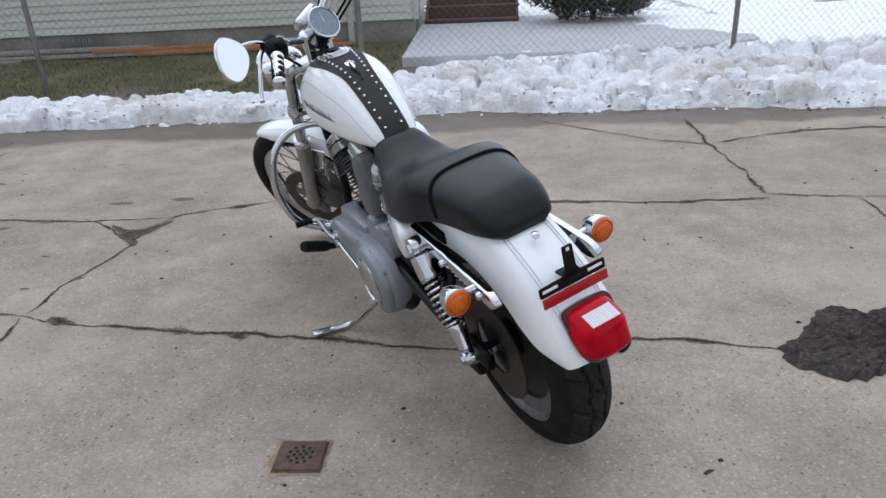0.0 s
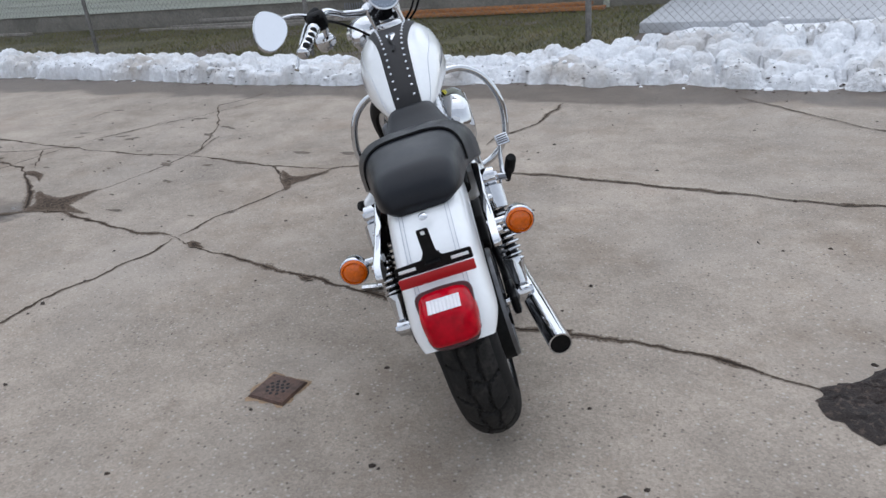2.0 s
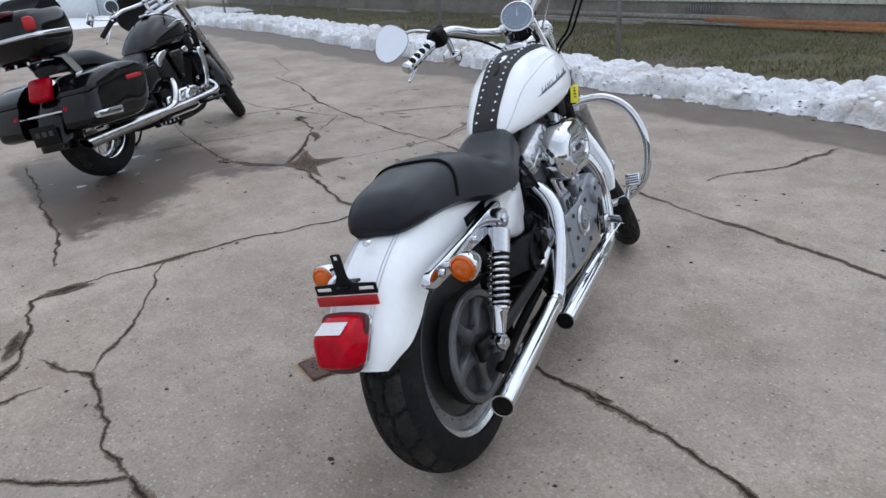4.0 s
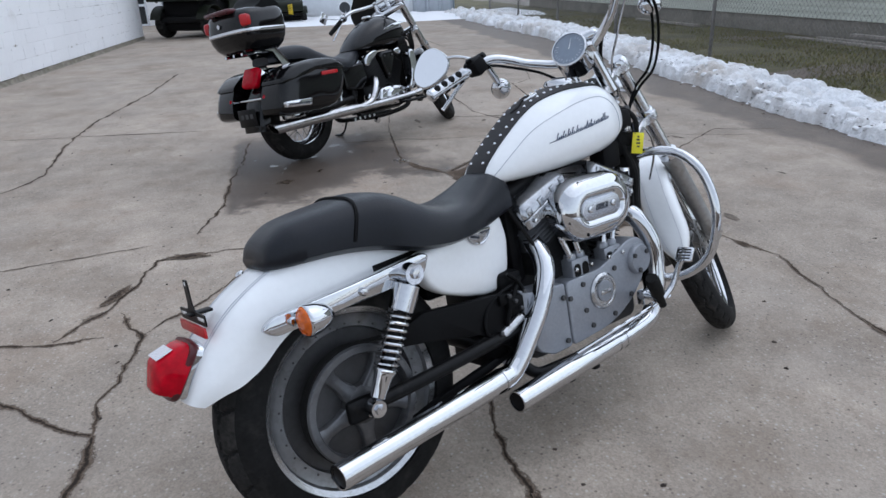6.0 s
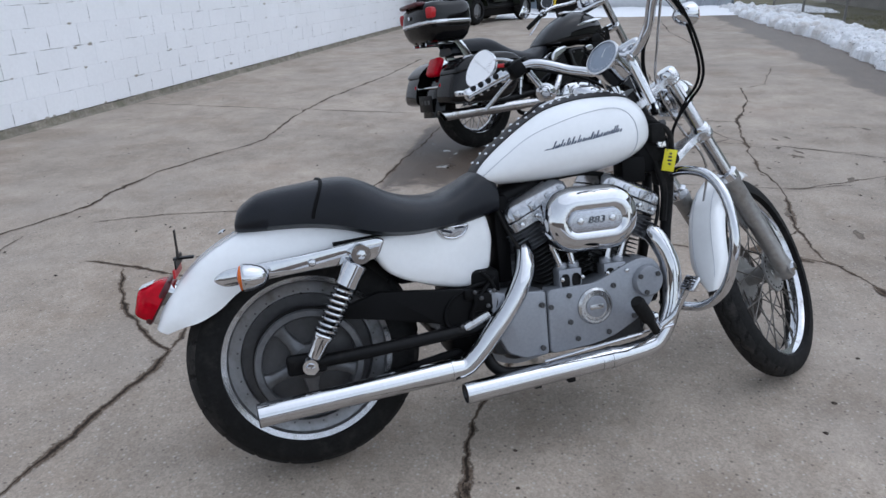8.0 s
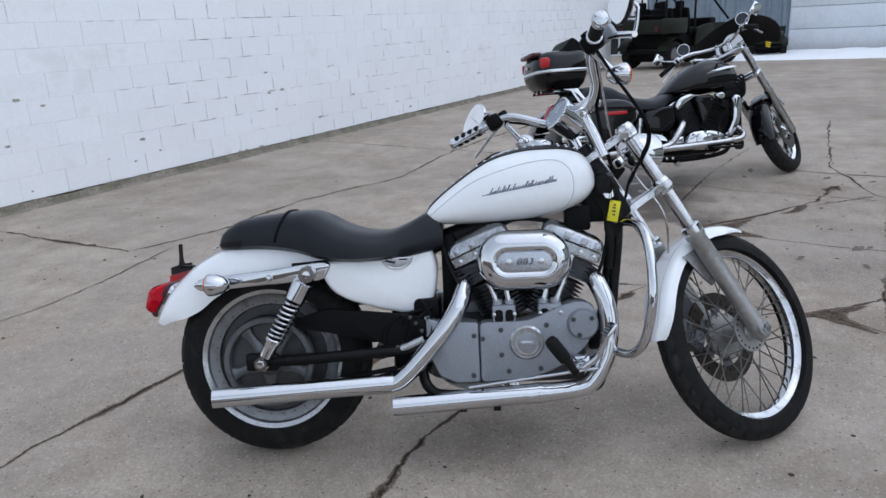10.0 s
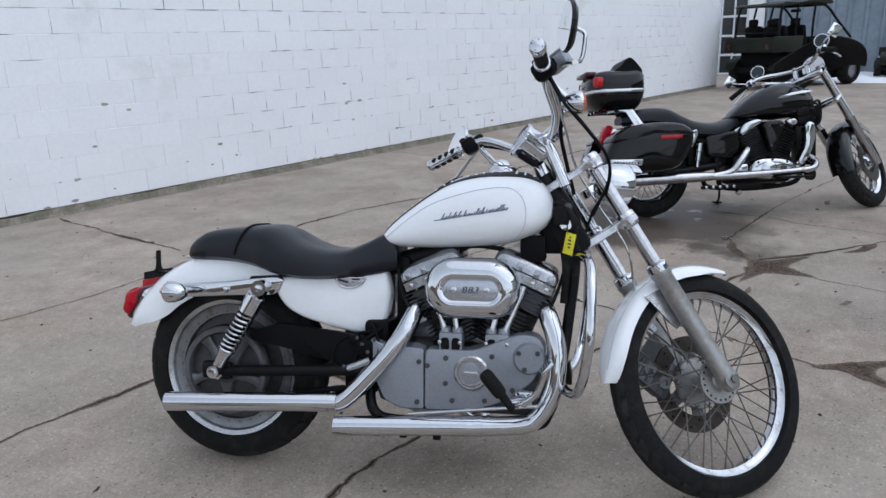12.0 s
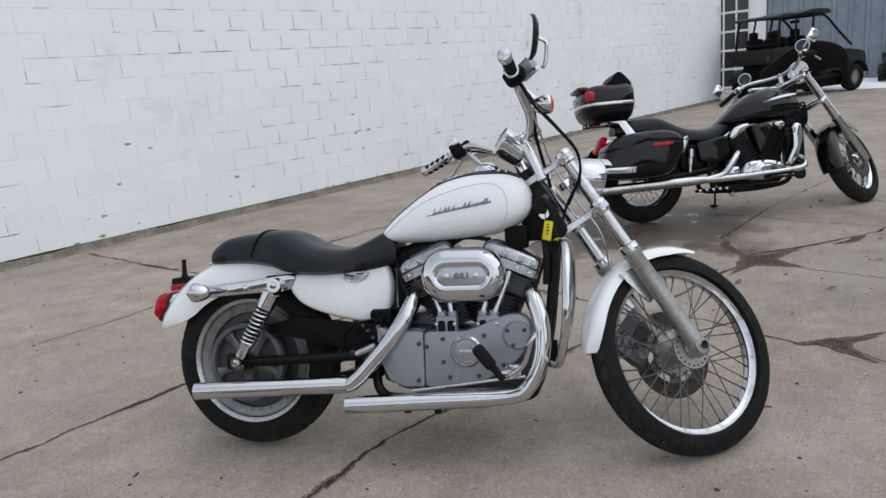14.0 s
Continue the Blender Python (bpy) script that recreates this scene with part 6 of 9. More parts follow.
up = smooth_path([(0.640, -0.020, 0.545), (0.622, -0.060, 0.525), (0.612, -0.095, 0.495), (0.590, -0.122, 0.448), (0.535, -0.137, 0.372), (0.465, -0.142, 0.294), (0.428, -0.143, 0.258), (0.395, -0.144, 0.240), (0.320, -0.151, 0.239)], 6)
pipe(up, 0.0275, "header_pipe", "chrome rear header pipe")
low = smooth_path([(0.990, -0.020, 0.535), (1.002, -0.060, 0.528), (1.014, -0.095, 0.508), (1.036, -0.120, 0.443), (1.040, -0.128, 0.372), (1.028, -0.132, 0.300), (0.990, -0.136, 0.232), (0.942, -0.139, 0.205), (0.790, -0.150, 0.193)], 6)
pipe(low, 0.0275, "header_pipe", "chrome front header pipe")
for a, b in (((0.375, -0.147, 0.240), (-0.130, -0.200, 0.227)), ((0.836, -0.145, 0.196), (0.394, -0.162, 0.174))):
    a, b = Vector(a), Vector(b)
    d = (b - a).normalized()
    L = (b - a).length
    s = Shape().lathe([(0.0285, -0.02), (0.0295, 0.0), (0.0297, 0.012), (0.0293, 0.08), (0.0288, L - 0.02), (0.0288, L), (0.0250, L), (0.0250, L - 0.14)], 32, a, d, caps=False)
    mf = part("muffler", s, CHROME, bike, "long chrome straight muffler with an open end", 50)
    part("clamp", Shape().lathe([(0.0265, 0.004), (0.0312, 0.005), (0.0312, 0.014), (0.0265, 0.015)], 28, a, d), CHROME, mf)
    # black plug, capped flat just inside the pipe's end
    part("bore", Shape().lathe([(0.0238, L - 0.004), (0.0238, L - 0.12), (0.0, L - 0.121)], 24, a, d), BLACK_METAL, mf, "flat black bore")
s = Shape().box((0.60, -0.140, 0.172), (0.28, 0.025, 0.022), 0.006)
for x in (0.52, 0.60, 0.70):
    s.box((x, -0.150, 0.160), (0.022, 0.022, 0.022), 0.004)
s.box((0.30, -0.135, 0.235), (0.09, 0.03, 0.02), 0.006)
part("muffler_bracket", s, BLACK_METAL, bike)

# foot controls
for side in (-1, 1):
    a, b = (Vector((0.935, 0.205, 0.298)), Vector((0.862, 0.315, 0.375))) if side > 0 else (Vector((0.913, -0.232, 0.291)), Vector((0.850, -0.258, 0.378)))
    d = (b - a).normalized()
    L = (b - a).length
    fp = part("foot_peg", Shape().lathe([(0.0, -0.02), (0.011, -0.02), (0.012, 0.03), (0.018, 0.034), (0.0195, 0.05), (0.0195, L - 0.01), (0.016, L), (0, L)], 18, a, d), RUBBER, bike, "black rubber foot peg")
    s = Shape().tube(smooth_path([(0.95, 0.14 * side, 0.285), (0.945, 0.18 * side, 0.290), tuple(a)], 4), 0.014, 10)
    s.box((0.95, 0.15 * side, 0.285), (0.05, 0.03, 0.045), 0.008)
    part("peg_mount", s, CHROME, fp)
s = Shape().tube(smooth_path([(0.945, -0.215, 0.285), (0.985, -0.222, 0.315), (1.005, -0.232, 0.360), (1.014, -0.245, 0.392)], 5), 0.0085, 10)
s.rod((0.99, -0.205, 0.28), (0.62, -0.168, 0.225), 0.005, 8)
bp = part("brake_pedal", s, CHROME, bike, "chrome brake pedal and rod")
tilt_pad = Euler((0, radians(-52), radians(8))).to_matrix()
pad = part("pad", Shape().box((1.016, -0.252, 0.400), (0.044, 0.050, 0.012), 0.004, tilt_pad), CHROME, bp, "ribbed chrome pedal pad")
for k in range(4):
    part("tread_bar", Shape().box(Vector((1.016, -0.252, 0.400)) + tilt_pad @ Vector((-0.0135 + 0.009 * k, 0, 0.0060)), (0.0045, 0.040, 0.003), 0.001, tilt_pad, 1), DARK_ALLOY, pad)
s = Shape().tube(smooth_path([(0.955, 0.175, 0.29), (1.0, 0.195, 0.325), (1.035, 0.205, 0.365), (1.045, 0.235, 0.375)], 5), 0.0085, 10)
s.rod((0.98, 0.185, 0.31), (0.72, 0.178, 0.24), 0.005, 8)
sh = part("shift_lever", s, CHROME, bike, "chrome shift lever")
part("toe_rubber", Shape().rod((1.045, 0.225, 0.373), (1.048, 0.285, 0.378), 0.0115, 12), RUBBER, sh)

# engine guard with pads
for side in (-1, 1):
    g = smooth_path([(1.080, 0.045 * side, 0.672), (1.098, 0.105 * side, 0.690), (1.121, 0.185 * side, 0.680), (1.128, 0.250 * side, 0.630), (1.128, 0.285 * side, 0.550), (1.124, 0.292 * side, 0.470), (1.110, 0.268 * side, 0.375), (1.092, 0.200 * side, 0.318), (1.065, 0.110 * side, 0.303), (1.055, 0.05 * side, 0.303)], 6)
    eg = part("engine_guard", Shape().tube(g, 0.0135, 14), CHROME, bike, "chrome tubular engine guard")

# side stand
s = Shape().tube(smooth_path([(0.615, 0.165, 0.205), (0.655, 0.195, 0.178), (0.715, 0.235, 0.118), (0.760, 0.268, 0.082), (0.775, 0.300, 0.076), (0.780, 0.345, 0.084)], 5), [0.0115] * 25 + [0.010], 10)
s.box((0.605, 0.150, 0.208), (0.05, 0.045, 0.03), 0.008)
st = part("side_stand", s, CHROME, bike, "chrome side stand, folded out")
s = Shape().box((0.780, 0.368, 0.093), (0.035, 0.075, 0.007), 0.003, Euler((radians(13), 0, 0)).to_matrix())
part("foot", s, DULL_CHROME, st)

# rear lights and plate bracket
lamp_at = Vector((-0.300, 0, 0.527))
nrm = Vector((-0.84, 0, 0.54)).normalized()
tan = Vector((-nrm.z, 0, nrm.x))
tan = Vector((0.54, 0, 0.84)).normalized()
L3 = Matrix((tan, Vector((0, 1, 0)), nrm)).transposed()
base = Shape()
rings = []
for h, g in ((-0.014, 1.05), (0.008, 1.03), (0.014, 1.0)):
    rings.append([lamp_at + L3 @ Vector((a * g - 0.040, b * g, h)) for a, b in rounded_polygon([(-0.050, -0.045), (0.056, -0.056), (0.062, 0.0), (0.056, 0.056), (-0.050, 0.045), (-0.056, 0)], 0.02)])
base.rings(rings)
tail = part("tail_lamp", base, CHROME, bike, "tail lamp with a large red lens on a chrome base")
lens_profile = [Vector((a, 0, h)) for a, h in rounded_polygon([(-0.094, 0.010), (-0.097, 0.054), (-0.037, 0.073), (0.013, 0.034), (0.018, 0.010)], 0.011)]
rings = []
for k in range(33):
    v = -1 + 2 * k / 32
    full_ = (1 - abs(v) ** 3.2) ** 0.5
    rings.append([lamp_at + L3 @ Vector((-0.04 + (p.x + 0.04) * (0.82 + 0.18 * full_), 0.059 * v * (1 - 0.20 * abs((p.x + 0.04) / 0.058) ** 4), 0.010 + (p.z - 0.010) * full_)) for p in lens_profile])
lens = part("lens", Shape().rings(rings), RED_LENS, tail, "dark red ribbed lens", 50)
rim_out = rounded_polygon([(-0.098, -0.050), (0.018, -0.060), (0.022, 0.0), (0.018, 0.060), (-0.098, 0.050), (-0.104, 0)], 0.022)
s = Shape().rings([[lamp_at + L3 @ Vector((-0.040 + (a + 0.040) * g, b * g, h)) for a, b in rim_out] for h, g in ((0.006, 0.98), (0.009, 1.02), (0.016, 1.02), (0.021, 0.99), (0.021, 0.90))])
part("gasket", s, MAROON, tail, "dark maroon lamp rim", 50)
rows = [[], []]
for k in range(73):
    v = -0.033 + 0.066 * k / 72
    h = 0.0012 + 0.0014 * abs(math.sin(k * math.pi / 8))
    rows[0].append(lamp_at + L3 @ Vector((-0.031, v, 0.0680 + h)))
    rows[1].append(lamp_at + L3 @ Vector((-0.003, v, 0.0452 + h)))
s = Shape().rings(rows, closed=False)
part("window", s, CLEAR_LENS, lens, "clear ribbed plate-light window")
s = Shape().plate(rounded_polygon([(-0.080, 0.583), (0.080, 0.583), (0.080, 0.606), (0.022, 0.608), (0.013, 0.622), (0.012, 0.672), (-0.012, 0.672), (-0.013, 0.622), (-0.022, 0.608), (-0.080, 0.606)], 0.004), "x", -0.277, -0.280)
s.box((-0.265, 0, 0.600), (0.05, 0.03, 0.006), 0.002)
pb = part("plate_bracket", s, BLACK_METAL, bike, "black plate bracket with a red reflector strip, no plate")
part("reflector", Shape().box((-0.284, 0, 0.571), (0.006, 0.158, 0.022), 0.002), RED_TAPE, pb, "red reflector strip")
for y in (-0.055, 0.055):
    part("slot", Shape().box((-0.2802, y, 0.596), (0.0015, 0.036, 0.007), 0.0005), WHITE_PAINT, pb)
part("slot", Shape().box((-0.2802, 0, 0.664), (0.0015, 0.008, 0.008), 0.0005), WHITE_PAINT, pb)


def turn_signal(parent, at_, facing, arm_from, housing_back=0.055, r=0.033, label="chrome bullet turn signal with an amber lens"):
    f = Vector(facing).normalized()
    at_ = Vector(at_)
    ts = part("turn_signal", Shape().lathe([(0.0, -housing_back), (r * 0.35, -housing_back * 0.96), (r * 0.72, -housing_back * 0.7), (r * 0.95, -housing_back * 0.3), (r, 0.0), (r, 0.006), (r * 0.93, 0.008)], 28, at_, f, caps=False), CHROME, parent, label, 50)
    part("lens", Shape().lathe([(r * 0.92, 0.004), (r * 0.90, 0.010), (r * 0.78, 0.0135), (r * 0.72, 0.0105), (r * 0.64, 0.0145), (r * 0.35, 0.0175), (0.0, 0.018)], 28, at_, f), AMBER, ts, "amber lens", 50)
    if arm_from is not None:
        part("arm", Shape().tube(smooth_path([arm_from, Vector(arm_from).lerp(at_ - f * housing_back * 0.4, 0.5), at_ - f * housing_back * 0.4], 4), 0.010, 12), CHROME, ts)
    return ts


for side in (-1, 1):
    turn_signal(bike, (-0.118, 0.192 * side, 0.561), (-1, 0, 0.0), (-0.110, 0.120 * side, 0.566))

# ---- front end, turned about the steering head
RAKE, STEER = 32.42, 36.3
front = new("front_end")
front.parent = bike
front.matrix_local = pose(1.415, 0, 0.269, 0, -RAKE, 0) @ pose(0, 0, 0, 0, 0, STEER)
FD = 0.094
FC = (FD, 0, 0)
# the wheel's own sections lie in the steering frame
tyre(FC, 0.332, 0.042, 0.060, 300, rib_tread(34), "narrow black front tyre", front, groove_depth=0.0035, crown=0.7)
part("rim", Shape().lathe([(0.272, -0.030), (0.279, -0.032), (0.279, -0.027), (0.272, -0.024), (0.268, -0.013), (0.257, -0.010), (0.255, 0.0), (0.257, 0.010), (0.268, 0.013), (0.272, 0.024), (0.279, 0.027), (0.279, 0.032), (0.272, 0.030), (0.264, 0.018), (0.250, 0.013), (0.247, 0.0), (0.250, -0.013), (0.264, -0.018)], 96, FC, closed=True), RIM_CHROME, front, "chrome spoked rim")
s = Shape().lathe([(0.0, -0.058), (0.020, -0.058), (0.026, -0.052), (0.066, -0.050), (0.066, -0.043), (0.040, -0.038), (0.026, 0.0), (0.030, 0.038), (0.048, 0.044), (0.048, 0.052), (0.02, 0.055), (0.0, 0.055)], 36, FC)
s.lathe([(0.030, 0.036), (0.074, 0.040), (0.078, 0.046), (0.078, 0.052), (0.030, 0.056)], 36, FC)
hub = part("hub", s, FORK_ALLOY, front, "polished drilled wheel hub")
s = Shape()
for k in range(20):
    a = 2 * math.pi * k / 20
    s.lathe([(0.0034, 0), (0.0034, 0.0012)], 8, (FC[0] + 0.056 * math.cos(a), -0.0505, 0.056 * math.sin(a)), (0, -1, 0))
tagged(part("holes", s, BLACK_METAL, hub), kind="stuff")
for k in range(40):
    side = -1 if k % 2 else 1
    a = 2 * math.pi * k / 40
    way = 1 if (k // 2) % 2 else -1
    b = a + way * 1.15
    p = Vector((FC[0] + 0.047 * math.cos(b), 0.047 * side, 0.047 * math.sin(b)))
    q = Vector((FC[0] + 0.249 * math.cos(a), 0.004 * side, 0.249 * math.sin(a)))
    s = Shape().rod(p, q, 0.0022, 6)
    s.lathe([(0.0036, 0), (0.0036, 0.016)], 6, q - (q - p).normalized() * 0.014, q - p)
    part("spoke", s, SPOKE_STEEL, front)
disc = part("brake_disc", Shape().lathe([(0.095, 0.060), (0.095, 0.065), (0.146, 0.065), (0.146, 0.060)], 60, FC, closed=True), DARK_DISC, front, "brown drilled brake disc")
for k in range(6):
    a = 2 * math.pi * k / 6
    u, w = Vector((math.cos(a), 0, math.sin(a))), Vector((-math.sin(a), 0, math.cos(a)))
    c0 = Vector(FC) + Vector((0, 0.062, 0))
    arm = Shape().rings([[c0 + u * r + w * (x_ * 0.020) + Vector((0, y_ * 0.0025, 0)) for x_, y_ in ((-1, -1), (1, -1), (1, 1), (-1, 1))] for r in (0.03, 0.0955)])
    part("carrier_arm", arm, SHADE_CAST, disc)
s = Shape()
for k in range(24):
    a = 2 * math.pi * k / 24
    s.lathe([(0.0042, -0.0058), (0.0042, 0.0004)], 8, (FC[0] + (0.108 + 0.024 * (k % 2)) * math.cos(a), 0.065, (0.108 + 0.024 * (k % 2)) * math.sin(a)))
tagged(part("holes", s, BLACK_METAL, disc), kind="stuff")
turn_c = Euler((0, radians(-20), 0)).to_matrix()
s = Shape().box((FC[0] - 0.112, 0.080, 0.095), (0.075, 0.048, 0.120), 0.016, turn_c)
s.box((FC[0] - 0.135, 0.052, 0.090), (0.050, 0.026, 0.125), 0.010, turn_c)
caliper = part("brake_caliper", s, CALIPER, front, "ribbed grey cast brake caliper")
for k in (-1, 1):
    c0 = Vector((FC[0] - 0.116, 0.052, 0.095)) + turn_c @ Vector((0, 0, 0.030 * k))
    part("piston_boss", Shape().lathe([(0.024, 0), (0.024, 0.012), (0.019, 0.018), (0.010, 0.018), (0.008, 0.013), (0, 0.013)], 20, c0, (0, -1, 0)), SHADE_CAST, caliper)
for k in range(5):
    part("rib", Shape().box(Vector((FC[0] - 0.122, 0.041, 0.095)) + turn_c @ Vector((0, 0, -0.048 + 0.024 * k)), (0.062, 0.012, 0.006), 0.002, turn_c), DARK_ALLOY, caliper)
s = Shape().plate(rounded_polygon([(FC[0] - 0.165, 0.16), (FC[0] - 0.10, 0.175), (FC[0] - 0.02, 0.20), (FC[0] - 0.01, 0.16), (FC[0] - 0.07, 0.10), (FC[0] - 0.14, 0.05)], 0.012), "y", 0.066, 0.074, 0.002)
part("bracket", s, CALIPER, caliper, "alloy caliper bracket")
s = Shape().rod((FC[0], -0.108, 0), (FC[0], 0.105, 0), 0.010, 14)
s.lathe([(0.0, -0.118), (0.014, -0.118), (0.0165, -0.108), (0.0165, -0.098), (0, -0.096)], 6, FC)
part("axle", s, CHROME, front)
for side in (-1, 1):
    y = 0.084 * side
    s = Shape().lathe([(0.0, -0.030), (0.022, -0.030), (0.027, -0.018), (0.028, 0.02), (0.026, 0.06), (0.0275, 0.20), (0.0275, 0.345), (0.031, 0.350), (0.031, 0.372), (0.0, 0.374)], 26, (FD, y, 0), (0, 0, 1))
    sl = part("fork_slider", s, FORK_ALLOY, front, "dull grey alloy fork slider")
    part("dust_collar", Shape().lathe([(0.030, 0.36), (0.0315, 0.366), (0.0315, 0.386), (0.024, 0.392), (0.0, 0.393)], 24, (FD, y, 0), (0, 0, 1)), CHROME, sl)
    part("fork_tube", Shape().lathe([(0.0, 0.37), (0.0205, 0.37), (0.0205, 0.735), (0.017, 0.745), (0.0, 0.747)], 24, (FD, y, 0), (0, 0, 1)), DULL_CHROME, front, "chrome fork tube")
    part("axle_boss", Shape().lathe([(0.026, -0.022), (0.026, 0.022)], 20, (FD, y, 0)), FORK_ALLOY, sl)
for z, t in ((0.538, 0.022), (0.735, 0.022)):
    s = Shape().plate(smooth_outline([(FD + 0.030, -0.084), (FD + 0.012, -0.112), (FD - 0.018, -0.110), (FD - 0.045, -0.07), (-0.035, -0.035), (-0.040, 0.0), (-0.035, 0.035), (FD - 0.045, 0.07), (FD - 0.018, 0.110), (FD + 0.012, 0.112), (FD + 0.030, 0.084), (FD - 0.012, 0.05), (FD - 0.030, 0.0), (FD - 0.012, -0.05)], 4), "z", z - t / 2, z + t / 2, 0.009)
    part("triple_clamp", s, ALLOY_LIGHT, front, "polished alloy triple clamp")
for side in (-1, 1):
    part("pinch_cap", Shape().lathe([(0.024, 0.712), (0.0285, 0.717), (0.0285, 0.752), (0.022, 0.760), (0.0, 0.761)], 20, (FD, 0.084 * side, 0), (0, 0, 1)), CHROME, front)
    part("pinch_cap", Shape().lathe([(0.024, 0.515), (0.0275, 0.52), (0.0275, 0.556), (0.024, 0.561)], 20, (FD, 0.084 * side, 0), (0, 0, 1)), CHROME, front)
# front fender
grid = []
for k in range(37):
    f = k / 36
    a = radians(42 + 107 * f)
    r = 0.350 + 0.012 * max(0, (f - 0.6) / 0.4) ** 2 + 0.006 * max(0, (0.12 - f) / 0.12)
    half = 0.057 * (0.55 + 0.45 * min(1, f / 0.16)) if f < 0.16 else 0.057
    if f > 0.82:
        half *= 1 - 0.70 * ((f - 0.82) / 0.18) ** 2.2
    c = Vector((FC[0] + r * math.cos(a), 0, r * math.sin(a)))
    inward = Vector((-math.cos(a), 0, -math.sin(a)))
    grid.append([c + Vector((0, half * math.sin(u * math.pi / 2), 0)) + inward * (0.038 * min(1, 0.4 + f * 3) * max(0, abs(u) - 0.15) ** 2.2 / 0.85 ** 2.2) for u in [-1 + j / 9 for j in range(19)]])
ff = part("front_fender", Shape().shell(grid, 0.003), WHITE_PAINT, front, "slim white front fender", 50)
for side in (-1, 1):
    s = Shape().plate([(FC[0] - 0.075, 0.325), (FC[0] - 0.020, 0.318), (FC[0] - 0.014, 0.240), (FC[0] - 0.010, 0.200), (FC[0] - 0.038, 0.196), (FC[0] - 0.050, 0.225)], "y", 0.0575 * side, 0.0645 * side)
    part("fender_bracket", s, ALLOY_LIGHT, ff)
for y in (-0.030, 0.030):
    k = 9 + 9 * (2 / math.pi) * math.asin(y / 0.057)
    part("pinstripe", Shape().tube([row[int(k)].lerp(row[int(k) + 1], k % 1) + (row[9] - Vector(FC)).normalized() * 0.0012 for row in grid[3:-2]], 0.0008, 4), PINSTRIPE, ff)

# headlamp
hd = Vector((0.844, 0, -0.536))
hp = Vector((0.182, -0.010, 0.645))
hl = part("headlamp", Shape().lathe([(0.0, -0.076), (0.024, -0.074), (0.044, -0.062), (0.058, -0.036), (0.064, -0.005), (0.066, 0.028), (0.064, 0.034), (0.060, 0.036), (0.058, 0.030)], 40, hp, hd, caps=False), CHROME, front, "chrome bullet headlamp", 50)
part("lens", Shape().lathe([(0.060, 0.034), (0.050, 0.040), (0.026, 0.046), (0.0, 0.048)], 36, hp, hd), CLEAR_LENS, hl)
part("mount", Shape().box((0.115, 0, 0.665), (0.09, 0.03, 0.03), 0.008), CHROME, hl)
part("visor", Shape().shell([[hp + hd * (0.03 + 0.03 * j / 3) + Vector((0.536, 0, 0.844)) * 0.067 * math.cos(a) + Vector((0, 0.067 * math.sin(a), 0)) for j in range(4)] for a in [radians(-70 + 140 * k / 20) for k in range(21)]], 0.002), CHROME, hl)

# handlebar, risers and what hangs on it
bar = [(0.030, 0.0, 0.855), (0.034, 0.05, 0.858), (0.040, 0.080, 0.868), (0.042, 0.110, 0.888), (0.038, 0.140, 0.912), (0.025, 0.172, 0.950), (0.010, 0.207, 0.984), (-0.010, 0.245, 1.000), (-0.035, 0.285, 1.006), (-0.105, 0.385, 1.024)]
half_bar = smooth_path(bar, 6)
full = [mirrored(p) for p in half_bar[::-1]] + half_bar[1:]
MIRROR_DIR = {-1: (-0.84, 0.20, 0.51), 1: (-0.73, -0.148, 0.667)}
hb = part("handlebar", Shape().tube(full, 0.0128, 14), CHROME, front, "chrome pullback handlebar")
s = Shape()
for y in (-0.042, 0.042):
    s.tube([(0.0, y, 0.715), (0.028, y, 0.855)], 0.019, 16)
s.box((0.030, 0, 0.858), (0.040, 0.125, 0.036), 0.010)
part("riser", s, CHROME, hb, "chrome handlebar riser")
